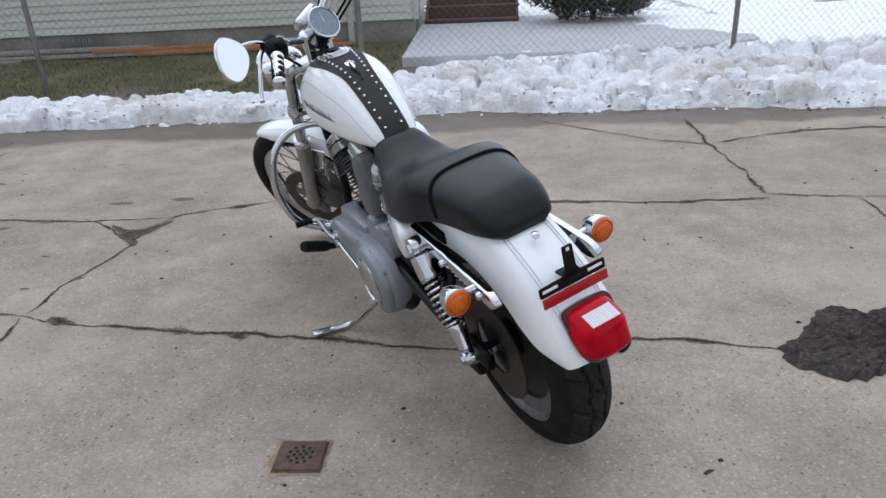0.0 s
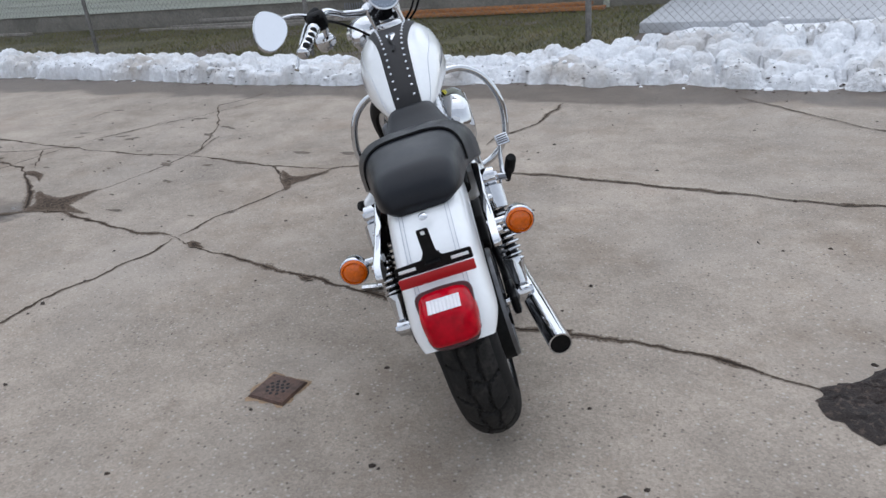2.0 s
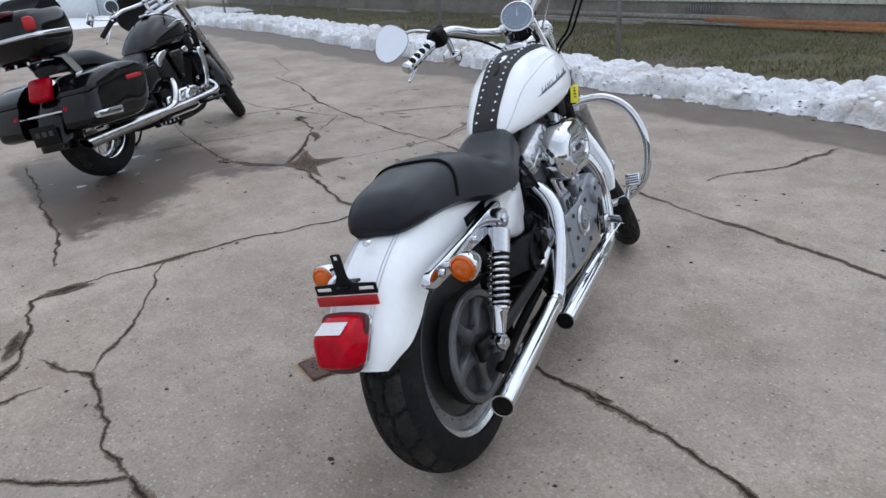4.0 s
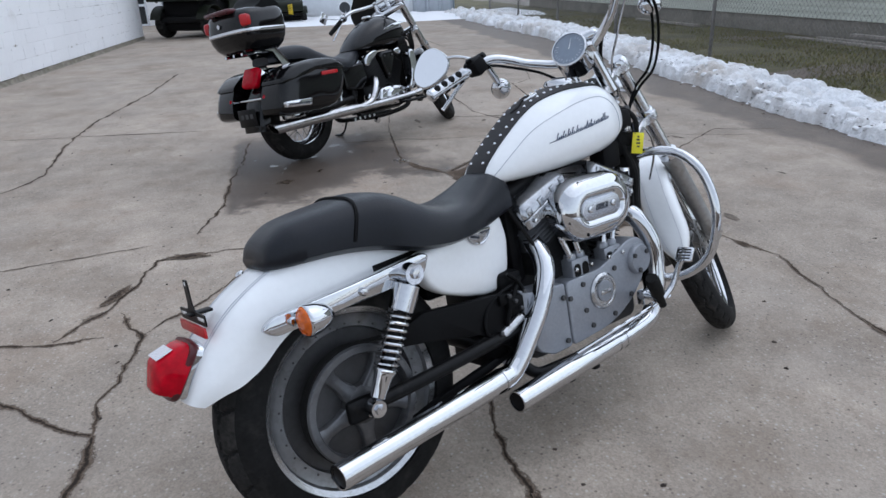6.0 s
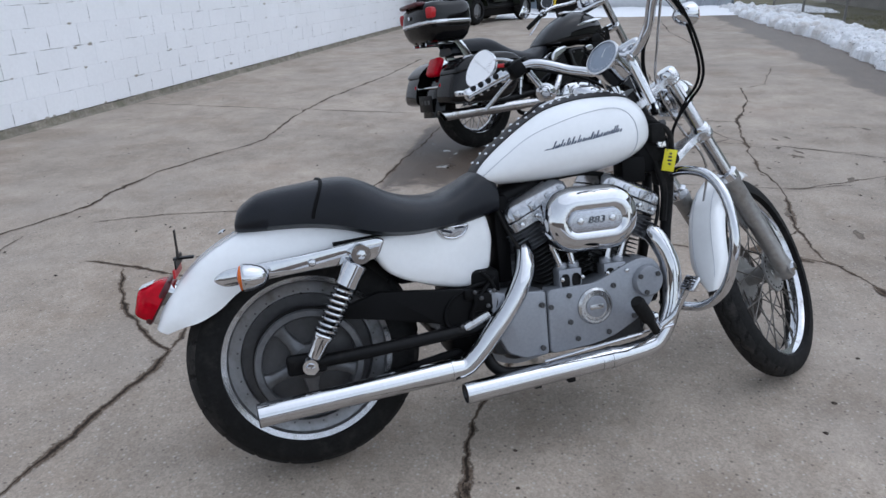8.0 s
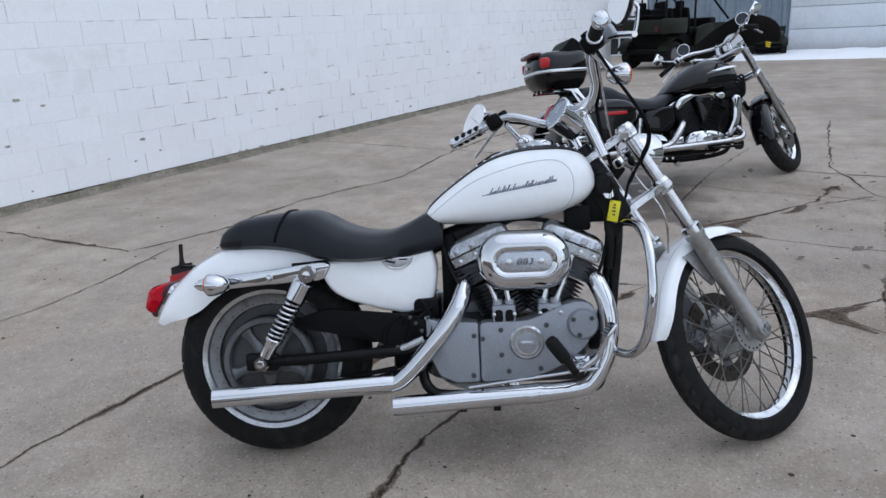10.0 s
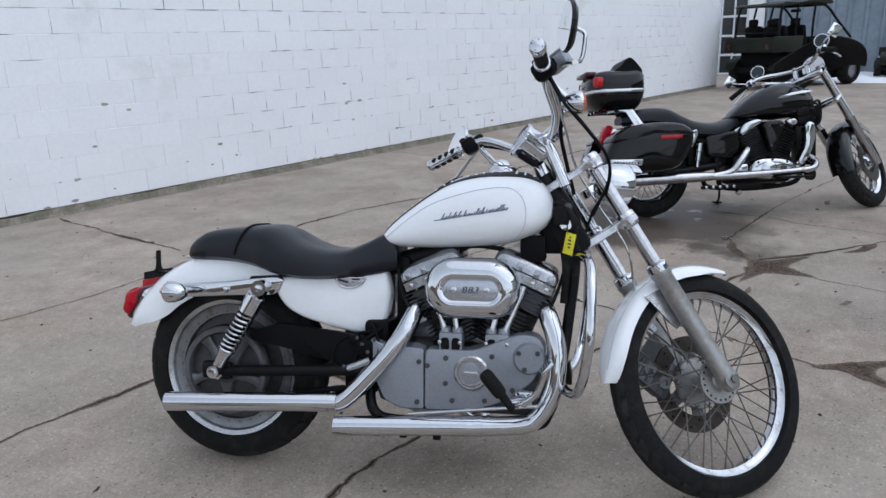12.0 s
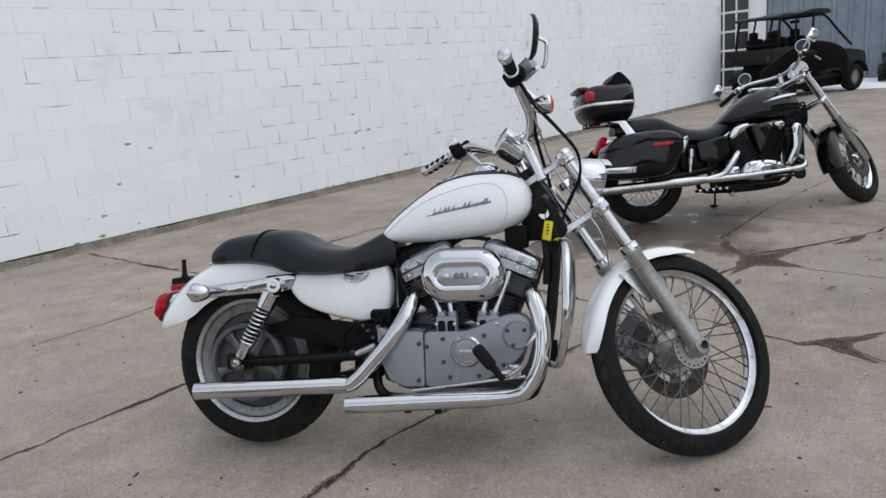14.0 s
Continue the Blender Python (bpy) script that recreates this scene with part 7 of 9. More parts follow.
for side in (-1, 1):
    a, b = Vector((-0.042, 0.293 * side, 1.008)), Vector((-0.112, 0.395 * side, 1.026))
    d = (b - a).normalized()
    L = (b - a).length
    if side > 0:
        g = part("grip", Shape().lathe([(0.0, -0.005), (0.019, -0.005), (0.0195, 0.0), (0.0175, 0.006), (0.0175, L - 0.012), (0.019, L - 0.01), (0.019, L - 0.002), (0.014, L + 0.004), (0.007, L + 0.006), (0.0, L + 0.0065)], 22, a, d), CHROME, hb, "chrome grip with black rubber bands")
        e1 = d.orthogonal().normalized()
        e2 = d.cross(e1)
        for k in range(4):
            for j in range(3):
                rows = []
                for q in range(6):
                    rho = q / 5
                    row = []
                    for w_ in range(17):
                        phi = 2 * math.pi * w_ / 16
                        turn_ = 2 * math.pi * j / 3 + 0.55 + 0.80 * rho * math.sin(phi)
                        lift = 0.0168 + 0.0026 * math.sqrt(1 - rho * rho)
                        row.append(a + d * (0.019 + 0.0255 * k + 0.0105 * rho * math.cos(phi)) + (e1 * math.cos(turn_) + e2 * math.sin(turn_)) * lift)
                    rows.append(row)
                part("rubber_pad", Shape().rings(rows, closed=False), RUBBER, g)
    else:
        g = part("grip", Shape().lathe([(0.0, -0.005), (0.0185, -0.005), (0.0190, 0.006), (0.0180, 0.010), (0.0180, L - 0.016), (0.0, L - 0.016)], 22, a, d), RUBBER, hb, "black rubber throttle grip with chrome ends")
        cap_ = part("end_cap", Shape().lathe([(0.0, L - 0.018), (0.0205, L - 0.018), (0.0215, L - 0.012), (0.0215, L + 0.004), (0.018, L + 0.012), (0.008, L + 0.015), (0.0, L + 0.0155)], 24, a, d), CHROME, g, "chrome grip end")
        part("collar", Shape().lathe([(0.0185, 0.002), (0.0225, 0.004), (0.0225, 0.011), (0.0185, 0.013)], 24, a, d), CHROME, g)
        e1 = d.orthogonal().normalized()
        e2 = d.cross(e1)
        s = Shape()
        for j in range(4):
            t = math.pi / 2 * j
            s.lathe([(0.0026, 0), (0.0026, 0.001)], 8, a + d * (L + 0.0125) + (e1 * math.cos(t) + e2 * math.sin(t)) * 0.0125, d)
        tagged(part("holes", s, BLACK_METAL, cap_), kind="stuff")
        s = Shape().box((0.030, -0.262, 1.000), (0.045, 0.070, 0.042), 0.010, Euler((0, 0, radians(25))).to_matrix())
        s.box((0.034, -0.262, 1.024), (0.040, 0.062, 0.008), 0.003, Euler((0, 0, radians(25))).to_matrix())
        part("master_cylinder", s, ALLOY, hb, "grey brake master cylinder")
    sw = Shape().box((-0.018, 0.258 * side, 1.002), (0.050, 0.060, 0.052), 0.014, Euler((0, 0, radians(-35 * side))).to_matrix())
    sw.box((0.012, 0.250 * side, 1.004), (0.030, 0.055, 0.030), 0.008)
    sw.box((-0.030, 0.262 * side, 1.030), (0.016, 0.020, 0.012), 0.003)
    part("switch_housing", sw, BLACK_PLASTIC, hb, "black switch housing")
    lv = smooth_path([(0.022, 0.245 * side, 0.996), (0.020, 0.285 * side, 0.985), (-0.005, 0.335 * side, 0.972), (-0.035, 0.385 * side, 0.955), (-0.052, 0.41 * side, 0.948)], 5)
    part("lever", Shape().tube(lv, [0.0085] * 4 + [0.006] * (len(lv) - 6) + [0.0055, 0.008], 10), CHROME, hb, "chrome hand lever")
    turn_signal(hb, (0.034, 0.246 * side, 0.882), (0.80, 0.40 * side, -0.44), (-0.004, 0.232 * side, 0.975), 0.05, 0.031)
    # mirror
    mc = Vector((0.029, 0.394, 1.053)) if side > 0 else Vector((0.001, -0.396, 1.042))
    back_dir = Vector(MIRROR_DIR[side]).normalized()
    sx_ = Vector((-0.30, 0.83, -0.43)) if side > 0 else Vector((0.0, -0.687, 0.50))
    sx_ = (sx_ - back_dir * back_dir.dot(sx_)).normalized()
    sz_ = back_dir.cross(sx_)
    shape2 = smooth_outline([(-0.062, 0.0), (-0.055, 0.033), (-0.030, 0.050), (0.005, 0.050), (0.038, 0.038), (0.059, 0.021), (0.065, 0.0), (0.059, -0.021), (0.038, -0.038), (0.005, -0.050), (-0.030, -0.050), (-0.055, -0.033)], 4)
    rings = []
    for h, gsc in ((0.006, 0.97), (0.003, 1.0), (-0.004, 1.0), (-0.012, 0.86), (-0.018, 0.5), (-0.019, 0.2)):
        rings.append([mc + back_dir * h + sx_ * (p[0] * gsc) + sz_ * (p[1] * gsc) for p in shape2])
    # the right mirror's dark reflection is painted in: gloss black for chrome
    mr = part("mirror", Shape().rings(rings), CHROME if side > 0 else BLACK_GLOSS, hb, "teardrop chrome mirror" if side > 0 else "teardrop mirror, its dark reflection painted as a black back")
    part("glass", Shape().rings([[mc + back_dir * h + sx_ * (p[0] * 0.94) + sz_ * (p[1] * 0.94) for p in shape2] for h in (0.0055, 0.0068)]), material("mirror_glass", (0.9, 0.91, 0.93), 0.02, 1.0, vary=0.01, bump=0.0, rough_vary=0.01), mr, "mirror glass showing the sky")
    part("stem", Shape().tube(smooth_path(([(0.014, 0.262, 1.012), (0.022, 0.288, 1.034), (0.032, 0.318, 1.048), (0.040, 0.350, 1.052)] if side > 0 else [(0.036, -0.275, 0.997), (0.026, -0.335, 0.966), (-0.004, -0.374, 0.954), (0.006, -0.384, 0.964), (0.022, -0.398, 0.990), (0.030, -0.402, 1.008)]) + [mc - back_dir * 0.014], 5), 0.0055, 10), CHROME, mr)

# speedometer
sp, sd = Vector((-0.012, 0, 0.895)), Vector((-0.515, 0, 0.857))
sm = part("speedometer", Shape().lathe([(0.0, -0.078), (0.042, -0.078), (0.048, -0.072), (0.0505, -0.060), (0.051, 0.0), (0.054, 0.004), (0.054, 0.012), (0.049, 0.014), (0.049, 0.010)], 40, sp, sd, caps=False), CHROME, hb, "chrome speedometer with a blue-grey dial", 50)
part("dial", Shape().lathe([(0.0488, 0.0105), (0.0, 0.0110)], 36, sp, sd), DIAL, sm)
ex = Vector((0, 1, 0))
ez = sd.cross(ex).normalized()
s = Shape()
for k in range(21):
    a = radians(-130 + 260 * k / 20)
    u, w = ex * math.sin(a) + ez * math.cos(a), ex * math.cos(a) - ez * math.sin(a)
    r0 = 0.037 if k % 2 else 0.034
    s.add([sp + sd * 0.0120 + u * r + w * q for r, q in ((r0, -0.0006), (r0, 0.0006), (0.043, 0.0006), (0.043, -0.0006))], [(0, 1, 2, 3)])
tagged(part("ticks", s, PINSTRIPE, sm), kind="stuff")
u = ex * math.sin(radians(-150)) + ez * math.cos(radians(-150))
w = sd.cross(u)
part("needle", Shape().add([sp + sd * 0.0125 + w * 0.0012, sp + sd * 0.0125 - w * 0.0012, sp + sd * 0.0125 + u * 0.036], [(0, 1, 2)]), WHITE_PAINT, sm)
lamps_turn = Euler((0, radians(-32), 0)).to_matrix()
ib = part("indicator_block", Shape().box((0.072, -0.030, 0.868), (0.034, 0.105, 0.050), 0.016, lamps_turn, 4), CHROME, hb, "chrome handlebar clamp with warning lamps")
s = Shape().box(Vector((0.072, 0.000, 0.868)) + lamps_turn @ Vector((-0.0175, 0, 0.004)), (0.003, 0.040, 0.018), 0.008, lamps_turn)
part("lamp_window", s, BLACK_GLOSS, ib, "dark lamp window")
for y in (-0.040, -0.062):
    part("lamp", Shape().lathe([(0.0085, 0), (0.0085, 0.004), (0.005, 0.005), (0, 0.003)], 14, Vector((0.072, y, 0.868)) + lamps_turn @ Vector((-0.0165, 0, 0.004)), lamps_turn @ Vector((-1, 0, 0))), DARK_ALLOY, ib)
# cables
s = Shape()
s.tube(smooth_path([(-0.010, -0.250, 0.985), (-0.020, -0.258, 0.900), (0.017, -0.235, 0.810), (0.057, -0.199, 0.727), (0.066, -0.162, 0.679), (0.072, -0.105, 0.646), (0.030, -0.050, 0.610), (-0.03, -0.03, 0.56)], 7), 0.0042, 8)
s.tube(smooth_path([(0.002, -0.240, 0.985), (-0.005, -0.246, 0.905), (0.030, -0.222, 0.815), (0.070, -0.186, 0.732), (0.078, -0.150, 0.684), (0.080, -0.095, 0.650), (0.03, -0.04, 0.600)], 7), 0.0042, 8)
s.tube(smooth_path([(0.004, -0.225, 0.985), (0.040, -0.178, 0.948), (0.056, -0.142, 0.908), (0.060, -0.110, 0.878), (0.056, -0.080, 0.850), (0.050, -0.05, 0.79), (0.02, -0.03, 0.68)], 7), 0.006, 8)
s.tube(smooth_path([(0.0, 0.235, 0.982), (0.05, 0.20, 0.93), (0.09, 0.12, 0.83), (0.05, 0.06, 0.74), (-0.03, 0.04, 0.66)], 7), 0.0045, 8)
part("cable", s, BLACK_PLASTIC, hb, "black control cables")
s = Shape().tube(smooth_path([(0.018, -0.215, 0.965), (0.040, -0.13, 0.85), (0.055, -0.06, 0.74), (0.06, -0.05, 0.60), (0.05, -0.062, 0.45), (0.03, 0.058, 0.25), (-0.02, 0.078, 0.10)], 7), 0.0035, 8)
part("brake_line", s, DULL_CHROME, hb, "braided steel brake line")

# key, yellow tag and rubber boots by the steering head
part("ignition_switch", Shape().lathe([(0.0, -0.03), (0.018, -0.03), (0.020, 0.02), (0.016, 0.026), (0.0, 0.027)], 20, (1.055, -0.055, 0.775), (0.1, -1, 0)), CHROME, bike, "chrome ignition switch")
TAG_TURN = Euler((0, radians(12), radians(-34))).to_matrix()
tag = part("price_tag", Shape().box((1.068, -0.094, 0.722), (0.034, 0.002, 0.062), 0.0008, TAG_TURN), YELLOW_TAG, bike, "yellow paper tag hanging from the key")
s = Shape()
for k, (dx, dz, w) in enumerate(((0.0, 0.010, 0.005), (0.001, 0.0, 0.006), (0.002, -0.010, 0.004), (0.0, 0.019, 0.003))):
    s.box(Vector((1.068, -0.094, 0.722)) + TAG_TURN @ Vector((dx, -0.0014, dz)), (w * 2, 0.0006, 0.005), 0, TAG_TURN)
part("writing", s, INK, tag, "illegible dark marks")
part("string", Shape().tube([(1.062, -0.088, 0.778), (1.063, -0.094, 0.750)], 0.0012, 6), INK, tag)
s = Shape().box((1.045, -0.06, 0.80), (0.05, 0.05, 0.06), 0.012)
s.box((1.058, -0.02, 0.765), (0.085, 0.085, 0.17), 0.02, Euler((0, radians(-32), 0)).to_matrix())
s.box((1.075, -0.045, 0.685), (0.05, 0.06, 0.07), 0.014)
s.tube(smooth_path([(1.03, -0.06, 0.84), (1.075, -0.085, 0.80), (1.085, -0.075, 0.72), (1.065, -0.06, 0.62)], 6), 0.008, 8)
s.tube(smooth_path([(1.02, 0.03, 0.86), (1.085, 0.05, 0.80), (1.095, 0.03, 0.70), (1.075, -0.01, 0.60)], 6), 0.009, 8)
s.tube(smooth_path([(1.05, -0.05, 0.72), (1.06, -0.075, 0.64), (1.055, -0.07, 0.55)], 5), 0.011, 8)
part("wiring", s, RUBBER, bike, "black wiring and boots")
for x, y, z, r in ((1.062, -0.066, 0.826, 0.012), (1.050, -0.068, 0.800, 0.009), (1.085, -0.070, 0.768, 0.007), (1.075, -0.078, 0.690, 0.006)):
    part("head_bolt", Shape().lathe([(r, 0), (r, 0.010), (r * 0.6, 0.013), (0, 0.013)], 12, (x, y, z), (0.1, -1, 0)), DARK_ALLOY, bike)


# ---------------------------------------------------------------- the black touring motorcycle
# own frame as the white one's; it stands on its side stand farther down the lot
tour = thing("motorcycle", "black touring motorcycle with saddlebags, top case and fairing", "motorcycle", pose(-3.45, 1.57, 0.006, -10.0, 0, 129.7))
TR, TF = (0.0, 0.0, 0.315), (1.675, 0.0, 0.325)
SPOKE_CHROME = DULL_CHROME


def spoked_wheel(name, parent, c, R, half, depth, rim_r, spokes, tread):
    w = new(name)
    w.parent = parent
    tyre(c, R, half, depth, 160, tread, "black road tyre", w, groove_depth=0.004)
    k = half * 0.62
    part("rim", Shape().lathe([(rim_r, -k), (rim_r + 0.008, -k - 0.003), (rim_r + 0.008, -k + 0.004), (rim_r - 0.012, -k * 0.5), (rim_r - 0.016, 0), (rim_r - 0.012, k * 0.5), (rim_r + 0.008, k - 0.004), (rim_r + 0.008, k + 0.003), (rim_r, k), (rim_r - 0.022, k * 0.5), (rim_r - 0.024, 0), (rim_r - 0.022, -k * 0.5)], 64, c, closed=True), CHROME, w, "chrome rim")
    part("hub", Shape().lathe([(0, -0.07), (0.03, -0.07), (0.055, -0.055), (0.035, 0), (0.055, 0.055), (0.03, 0.07), (0, 0.07)], 28, c), CHROME, w, "chrome hub")
    for i in range(spokes):
        a = 2 * math.pi * i / spokes
        side = -1 if i % 2 else 1
        b = a + (0.9 if (i // 2) % 2 else -0.9)
        part("spoke", Shape().rod((c[0] + 0.05 * math.cos(b), c[1] + 0.05 * side, c[2] + 0.05 * math.sin(b)), (c[0] + (rim_r - 0.016) * math.cos(a), c[1] + 0.006 * side, c[2] + (rim_r - 0.016) * math.sin(a)), 0.0028, 5), SPOKE_CHROME, w)
    return w


spoked_wheel("rear_wheel", tour, TR, 0.315, 0.085, 0.105, 0.205, 36, road_tread(24))

# frame and swing arm
s = Shape()
for y in (-0.13, 0.13):
    s.tube(smooth_path([(0, y, 0.315), (0.25, y, 0.33), (0.5, y * 0.9, 0.36)], 5), 0.028, 10)
    s.tube(smooth_path([(1.20, y * 0.3, 0.80), (1.16, y * 0.7, 0.55), (1.10, y, 0.30), (1.0, y, 0.20), (0.55, y, 0.19), (0.48, y, 0.30), (0.42, y, 0.52), (0.05, y, 0.56)], 6), 0.018, 10)
s.tube(smooth_path([(1.22, 0, 0.85), (0.9, 0, 0.72), (0.5, 0, 0.60)], 5), 0.035, 12)
s.box((0.42, 0, 0.47), (0.30, 0.22, 0.26), 0.04)
part("frame", s, BLACK_METAL, tour)

# rear fender and lights
cl = smooth_path([(0.25, 0, 0.60), (0.10, 0, 0.655), (-0.05, 0, 0.66), (-0.20, 0, 0.61), (-0.32, 0, 0.50), (-0.39, 0, 0.34), (-0.40, 0, 0.26)], 6)
grid = []
for i, p in enumerate(cl):
    t = (cl[min(i + 1, len(cl) - 1)] - cl[max(i - 1, 0)]).normalized()
    n_ = Vector((t.z, 0, -t.x))
    if n_.dot(Vector(TR) - p) < 0:
        n_ = -n_
    grid.append([p + Vector((0, 0.115 * math.sin(u * math.pi / 2), 0)) + n_ * 0.13 * max(0, abs(u) - 0.2) ** 2.3 for u in [-1 + j / 8 for j in range(17)]])
part("rear_fender", Shape().shell(grid, 0.004), BLACK_GLOSS, tour, "gloss black rear fender", 50)
tl = part("tail_lamp", Shape().box((-0.255, 0, 0.605), (0.07, 0.15, 0.10), 0.02, Euler((0, radians(25), 0)).to_matrix()), CHROME, tour, "tail lamp, red lens in chrome")
part("lens", Shape().box((-0.298, 0, 0.610), (0.058, 0.155, 0.140), 0.024, Euler((0, radians(25), 0)).to_matrix(), 3), RED_LENS, tl, "red lens")
part("light_bar", Shape().rod((-0.34, -0.20, 0.47), (-0.34, 0.20, 0.47), 0.011, 10), CHROME, tour, "chrome rear light bar")
for side in (-1, 1):
    rear_signal = turn_signal(tour, (-0.365, 0.185 * side, 0.47), (-1, 0, 0), None, 0.05, 0.027, "chrome bullet turn signal with a dark red lens")
    rear_signal.children[0].data.materials[0] = RED_LENS
s = Shape().box((-0.405, 0, 0.36), (0.006, 0.19, 0.115), 0.004)
pl = part("plate_holder", s, BLACK_METAL, tour, "black plate holder")
s = Shape()
for k in range(3):
    s.box((-0.4095, -0.05 + 0.05 * k, 0.37), (0.001, 0.03, 0.03), 0)
part("writing", s, DARK_ALLOY, pl, "illegible grey bars")

# saddlebags
bag_out = [(-0.395, 0.42), (-0.350, 0.545), (-0.265, 0.625), (-0.14, 0.655), (0.02, 0.660), (0.15, 0.640), (0.222, 0.575), (0.195, 0.465), (0.135, 0.375), (0.03, 0.338), (-0.18, 0.335), (-0.368, 0.352)]
for side in (-1, 1):
    bag = part("saddlebag", Shape().plate(smooth_outline(bag_out, 5), "y", 0.16 * side, 0.375 * side, 0.06, 0.012), BLACK_GLOSS, tour, "gloss black hard saddlebag", 60)
    s = Shape().plate(smooth_outline([(x * 1.0 - 0.0, z + 0.004) for x, z in [(-0.353, 0.545), (-0.265, 0.629), (-0.14, 0.659), (0.02, 0.664), (0.15, 0.643), (0.222, 0.577), (0.09, 0.575), (-0.17, 0.560)]], 5), "y", 0.158 * side, 0.382 * side, 0.05)
    part("lid", s, BLACK_GLOSS, bag, "gloss black bag lid", 60)
    s = Shape().plate(rounded_polygon([(-0.372, 0.392), (-0.160, 0.380), (-0.148, 0.424), (-0.372, 0.430)], 0.008), "y", 0.36 * side, 0.3895 * side, 0.004)
    pt = part("trim_plate", s, CHROME, bag, "chrome trim plate")
    s = Shape()
    for k in range(9):
        s.box((-0.345 + 0.020 * k, 0.390 * side, 0.409 - 0.0010 * k), (0.012, 0.0015, 0.014), 0)
    part("lettering", s, INK, pt, "illegible dark bars")
    part("reflector", Shape().box((0.050, 0.384 * side, 0.566), (0.15, 0.012, 0.026), 0.010), RED_TAPE, bag, "red side reflector")
    part("frame_cover", Shape().plate(rounded_polygon([(0.225, 0.60), (0.275, 0.615), (0.285, 0.585), (0.245, 0.50), (0.220, 0.49), (0.235, 0.55)], 0.008), "y", 0.24 * side, 0.27 * side, 0.006), CHROME, tour, "chrome frame cover")
    part("shock_absorber", Shape().lathe([(0.0, 0), (0.024, 0.0), (0.026, 0.06), (0.020, 0.065), (0.020, 0.12), (0.013, 0.125), (0.013, 0.17), (0, 0.17)], 16, (0.34, 0.15 * side, 0.52), (-0.12, 0, -1)), CHROME, tour, "chrome shock")

# seat, backrest plates and top case
SEAT2 = [(-0.20, 0.735), (-0.12, 0.775), (0.05, 0.790), (0.15, 0.775), (0.22, 0.735), (0.32, 0.685), (0.45, 0.665), (0.56, 0.680), (0.66, 0.715)]
rings = []
for k in range(41):
    x = -0.20 + 0.86 * k / 40
    zt = interp(x, SEAT2)
    w = interp(x, [(-0.20, 0.09), (-0.1, 0.12), (0.1, 0.125), (0.3, 0.18), (0.45, 0.175), (0.66, 0.08)])
    zb = interp(x, [(-0.2, 0.69), (0.1, 0.68), (0.25, 0.60), (0.5, 0.58), (0.66, 0.64)])
    rings.append([Vector((x, -w * math.copysign(abs(math.cos(a)) ** 0.55, math.cos(a)), zb + (zt - zb) * math.sin(a) ** 0.6)) for a in [math.pi * (j + 0.02) / 18.04 for j in range(19)]] + [Vector((x, w * 0.7, zb - 0.01)), Vector((x, -w * 0.7, zb - 0.01))])
part("seat", Shape().rings(rings), LEATHER, tour, "black two-step seat", 60)
for side in (-1, 1):
    s = Shape().plate(rounded_polygon([(-0.29, 0.803), (-0.150, 0.805), (-0.05, 0.665), (-0.005, 0.628), (-0.105, 0.622), (-0.125, 0.67), (-0.185, 0.765), (-0.28, 0.785)], 0.010), "y", 0.122 * side, 0.134 * side, 0.004)
    part("rack_plate", s, CHROME, tour, "chrome rack side plate")
s = Shape()
for y in (-0.09, 0.0, 0.09):
    s.tube(smooth_path([(-0.16, y, 0.765), (-0.28, y, 0.768), (-0.40, y, 0.766)], 4), 0.010, 8)
s.box((-0.28, 0, 0.768), (0.06, 0.22, 0.014), 0.004)
part("luggage_rack", s, CHROME, tour, "chrome luggage rack")
low_o = [(-0.545, 0.0), (-0.53, 0.14), (-0.46, 0.215), (-0.30, 0.225), (-0.14, 0.20), (-0.085, 0.10), (-0.075, 0.0), (-0.085, -0.10), (-0.14, -0.20), (-0.30, -0.225), (-0.46, -0.215), (-0.53, -0.14)]
oo = [(x * 0.90 + 0.035, y) for x, y in smooth_outline(low_o, 5)]
tcx = -0.245
rings = [[Vector((tcx + (x - tcx) * g + sh, y * g, z)) for x, y in oo] for z, g, sh in ((0.776, 0.60, 0.0), (0.780, 0.72, 0.0), (0.815, 0.88, 0.0), (0.860, 0.97, 0.0), (0.895, 1.0, 0.0), (0.902, 1.0, 0.0))]
case = part("top_case", Shape().rings(rings), BLACK_GLOSS, tour, "gloss black top case with red reflectors", 60)
rings = [[Vector((tcx + (x - tcx) * g + sh, y * g, z + 0.035 * max(0, (x + 0.25)) * f)) for x, y in oo] for z, g, sh, f in ((0.908, 1.0, 0.0, 0), (0.95, 1.0, 0.002, 0), (1.005, 0.965, 0.008, 0.5), (1.035, 0.88, 0.015, 1), (1.048, 0.70, 0.02, 1), (1.052, 0.3, 0.02, 1))]
part("lid", Shape().rings(rings), BLACK_GLOSS, case, "gloss black case lid", 60)
part("chrome_band", Shape().rings([[Vector((tcx + (x - tcx) * g, y * g, z)) for x, y in oo] for z, g in ((0.893, 1.004), (0.897, 1.012), (0.911, 1.012), (0.915, 1.004))]), CHROME, case, "chrome band")
s = Shape().plate(smooth_outline([(-0.275, 1.035), (-0.225, 1.075), (-0.180, 1.125), (-0.150, 1.128), (-0.105, 1.085), (-0.075, 1.030), (-0.16, 1.010)], 4), "y", -0.17, 0.17, 0.05)
part("backrest_pad", s, BLACK_PLASTIC, case, "raised black backrest pad", 60)
s = Shape().box((-0.425, 0, 1.035), (0.085, 0.26, 0.03), 0.014)
part("grab_lip", s, MAROON, case, "dark red trim lip")
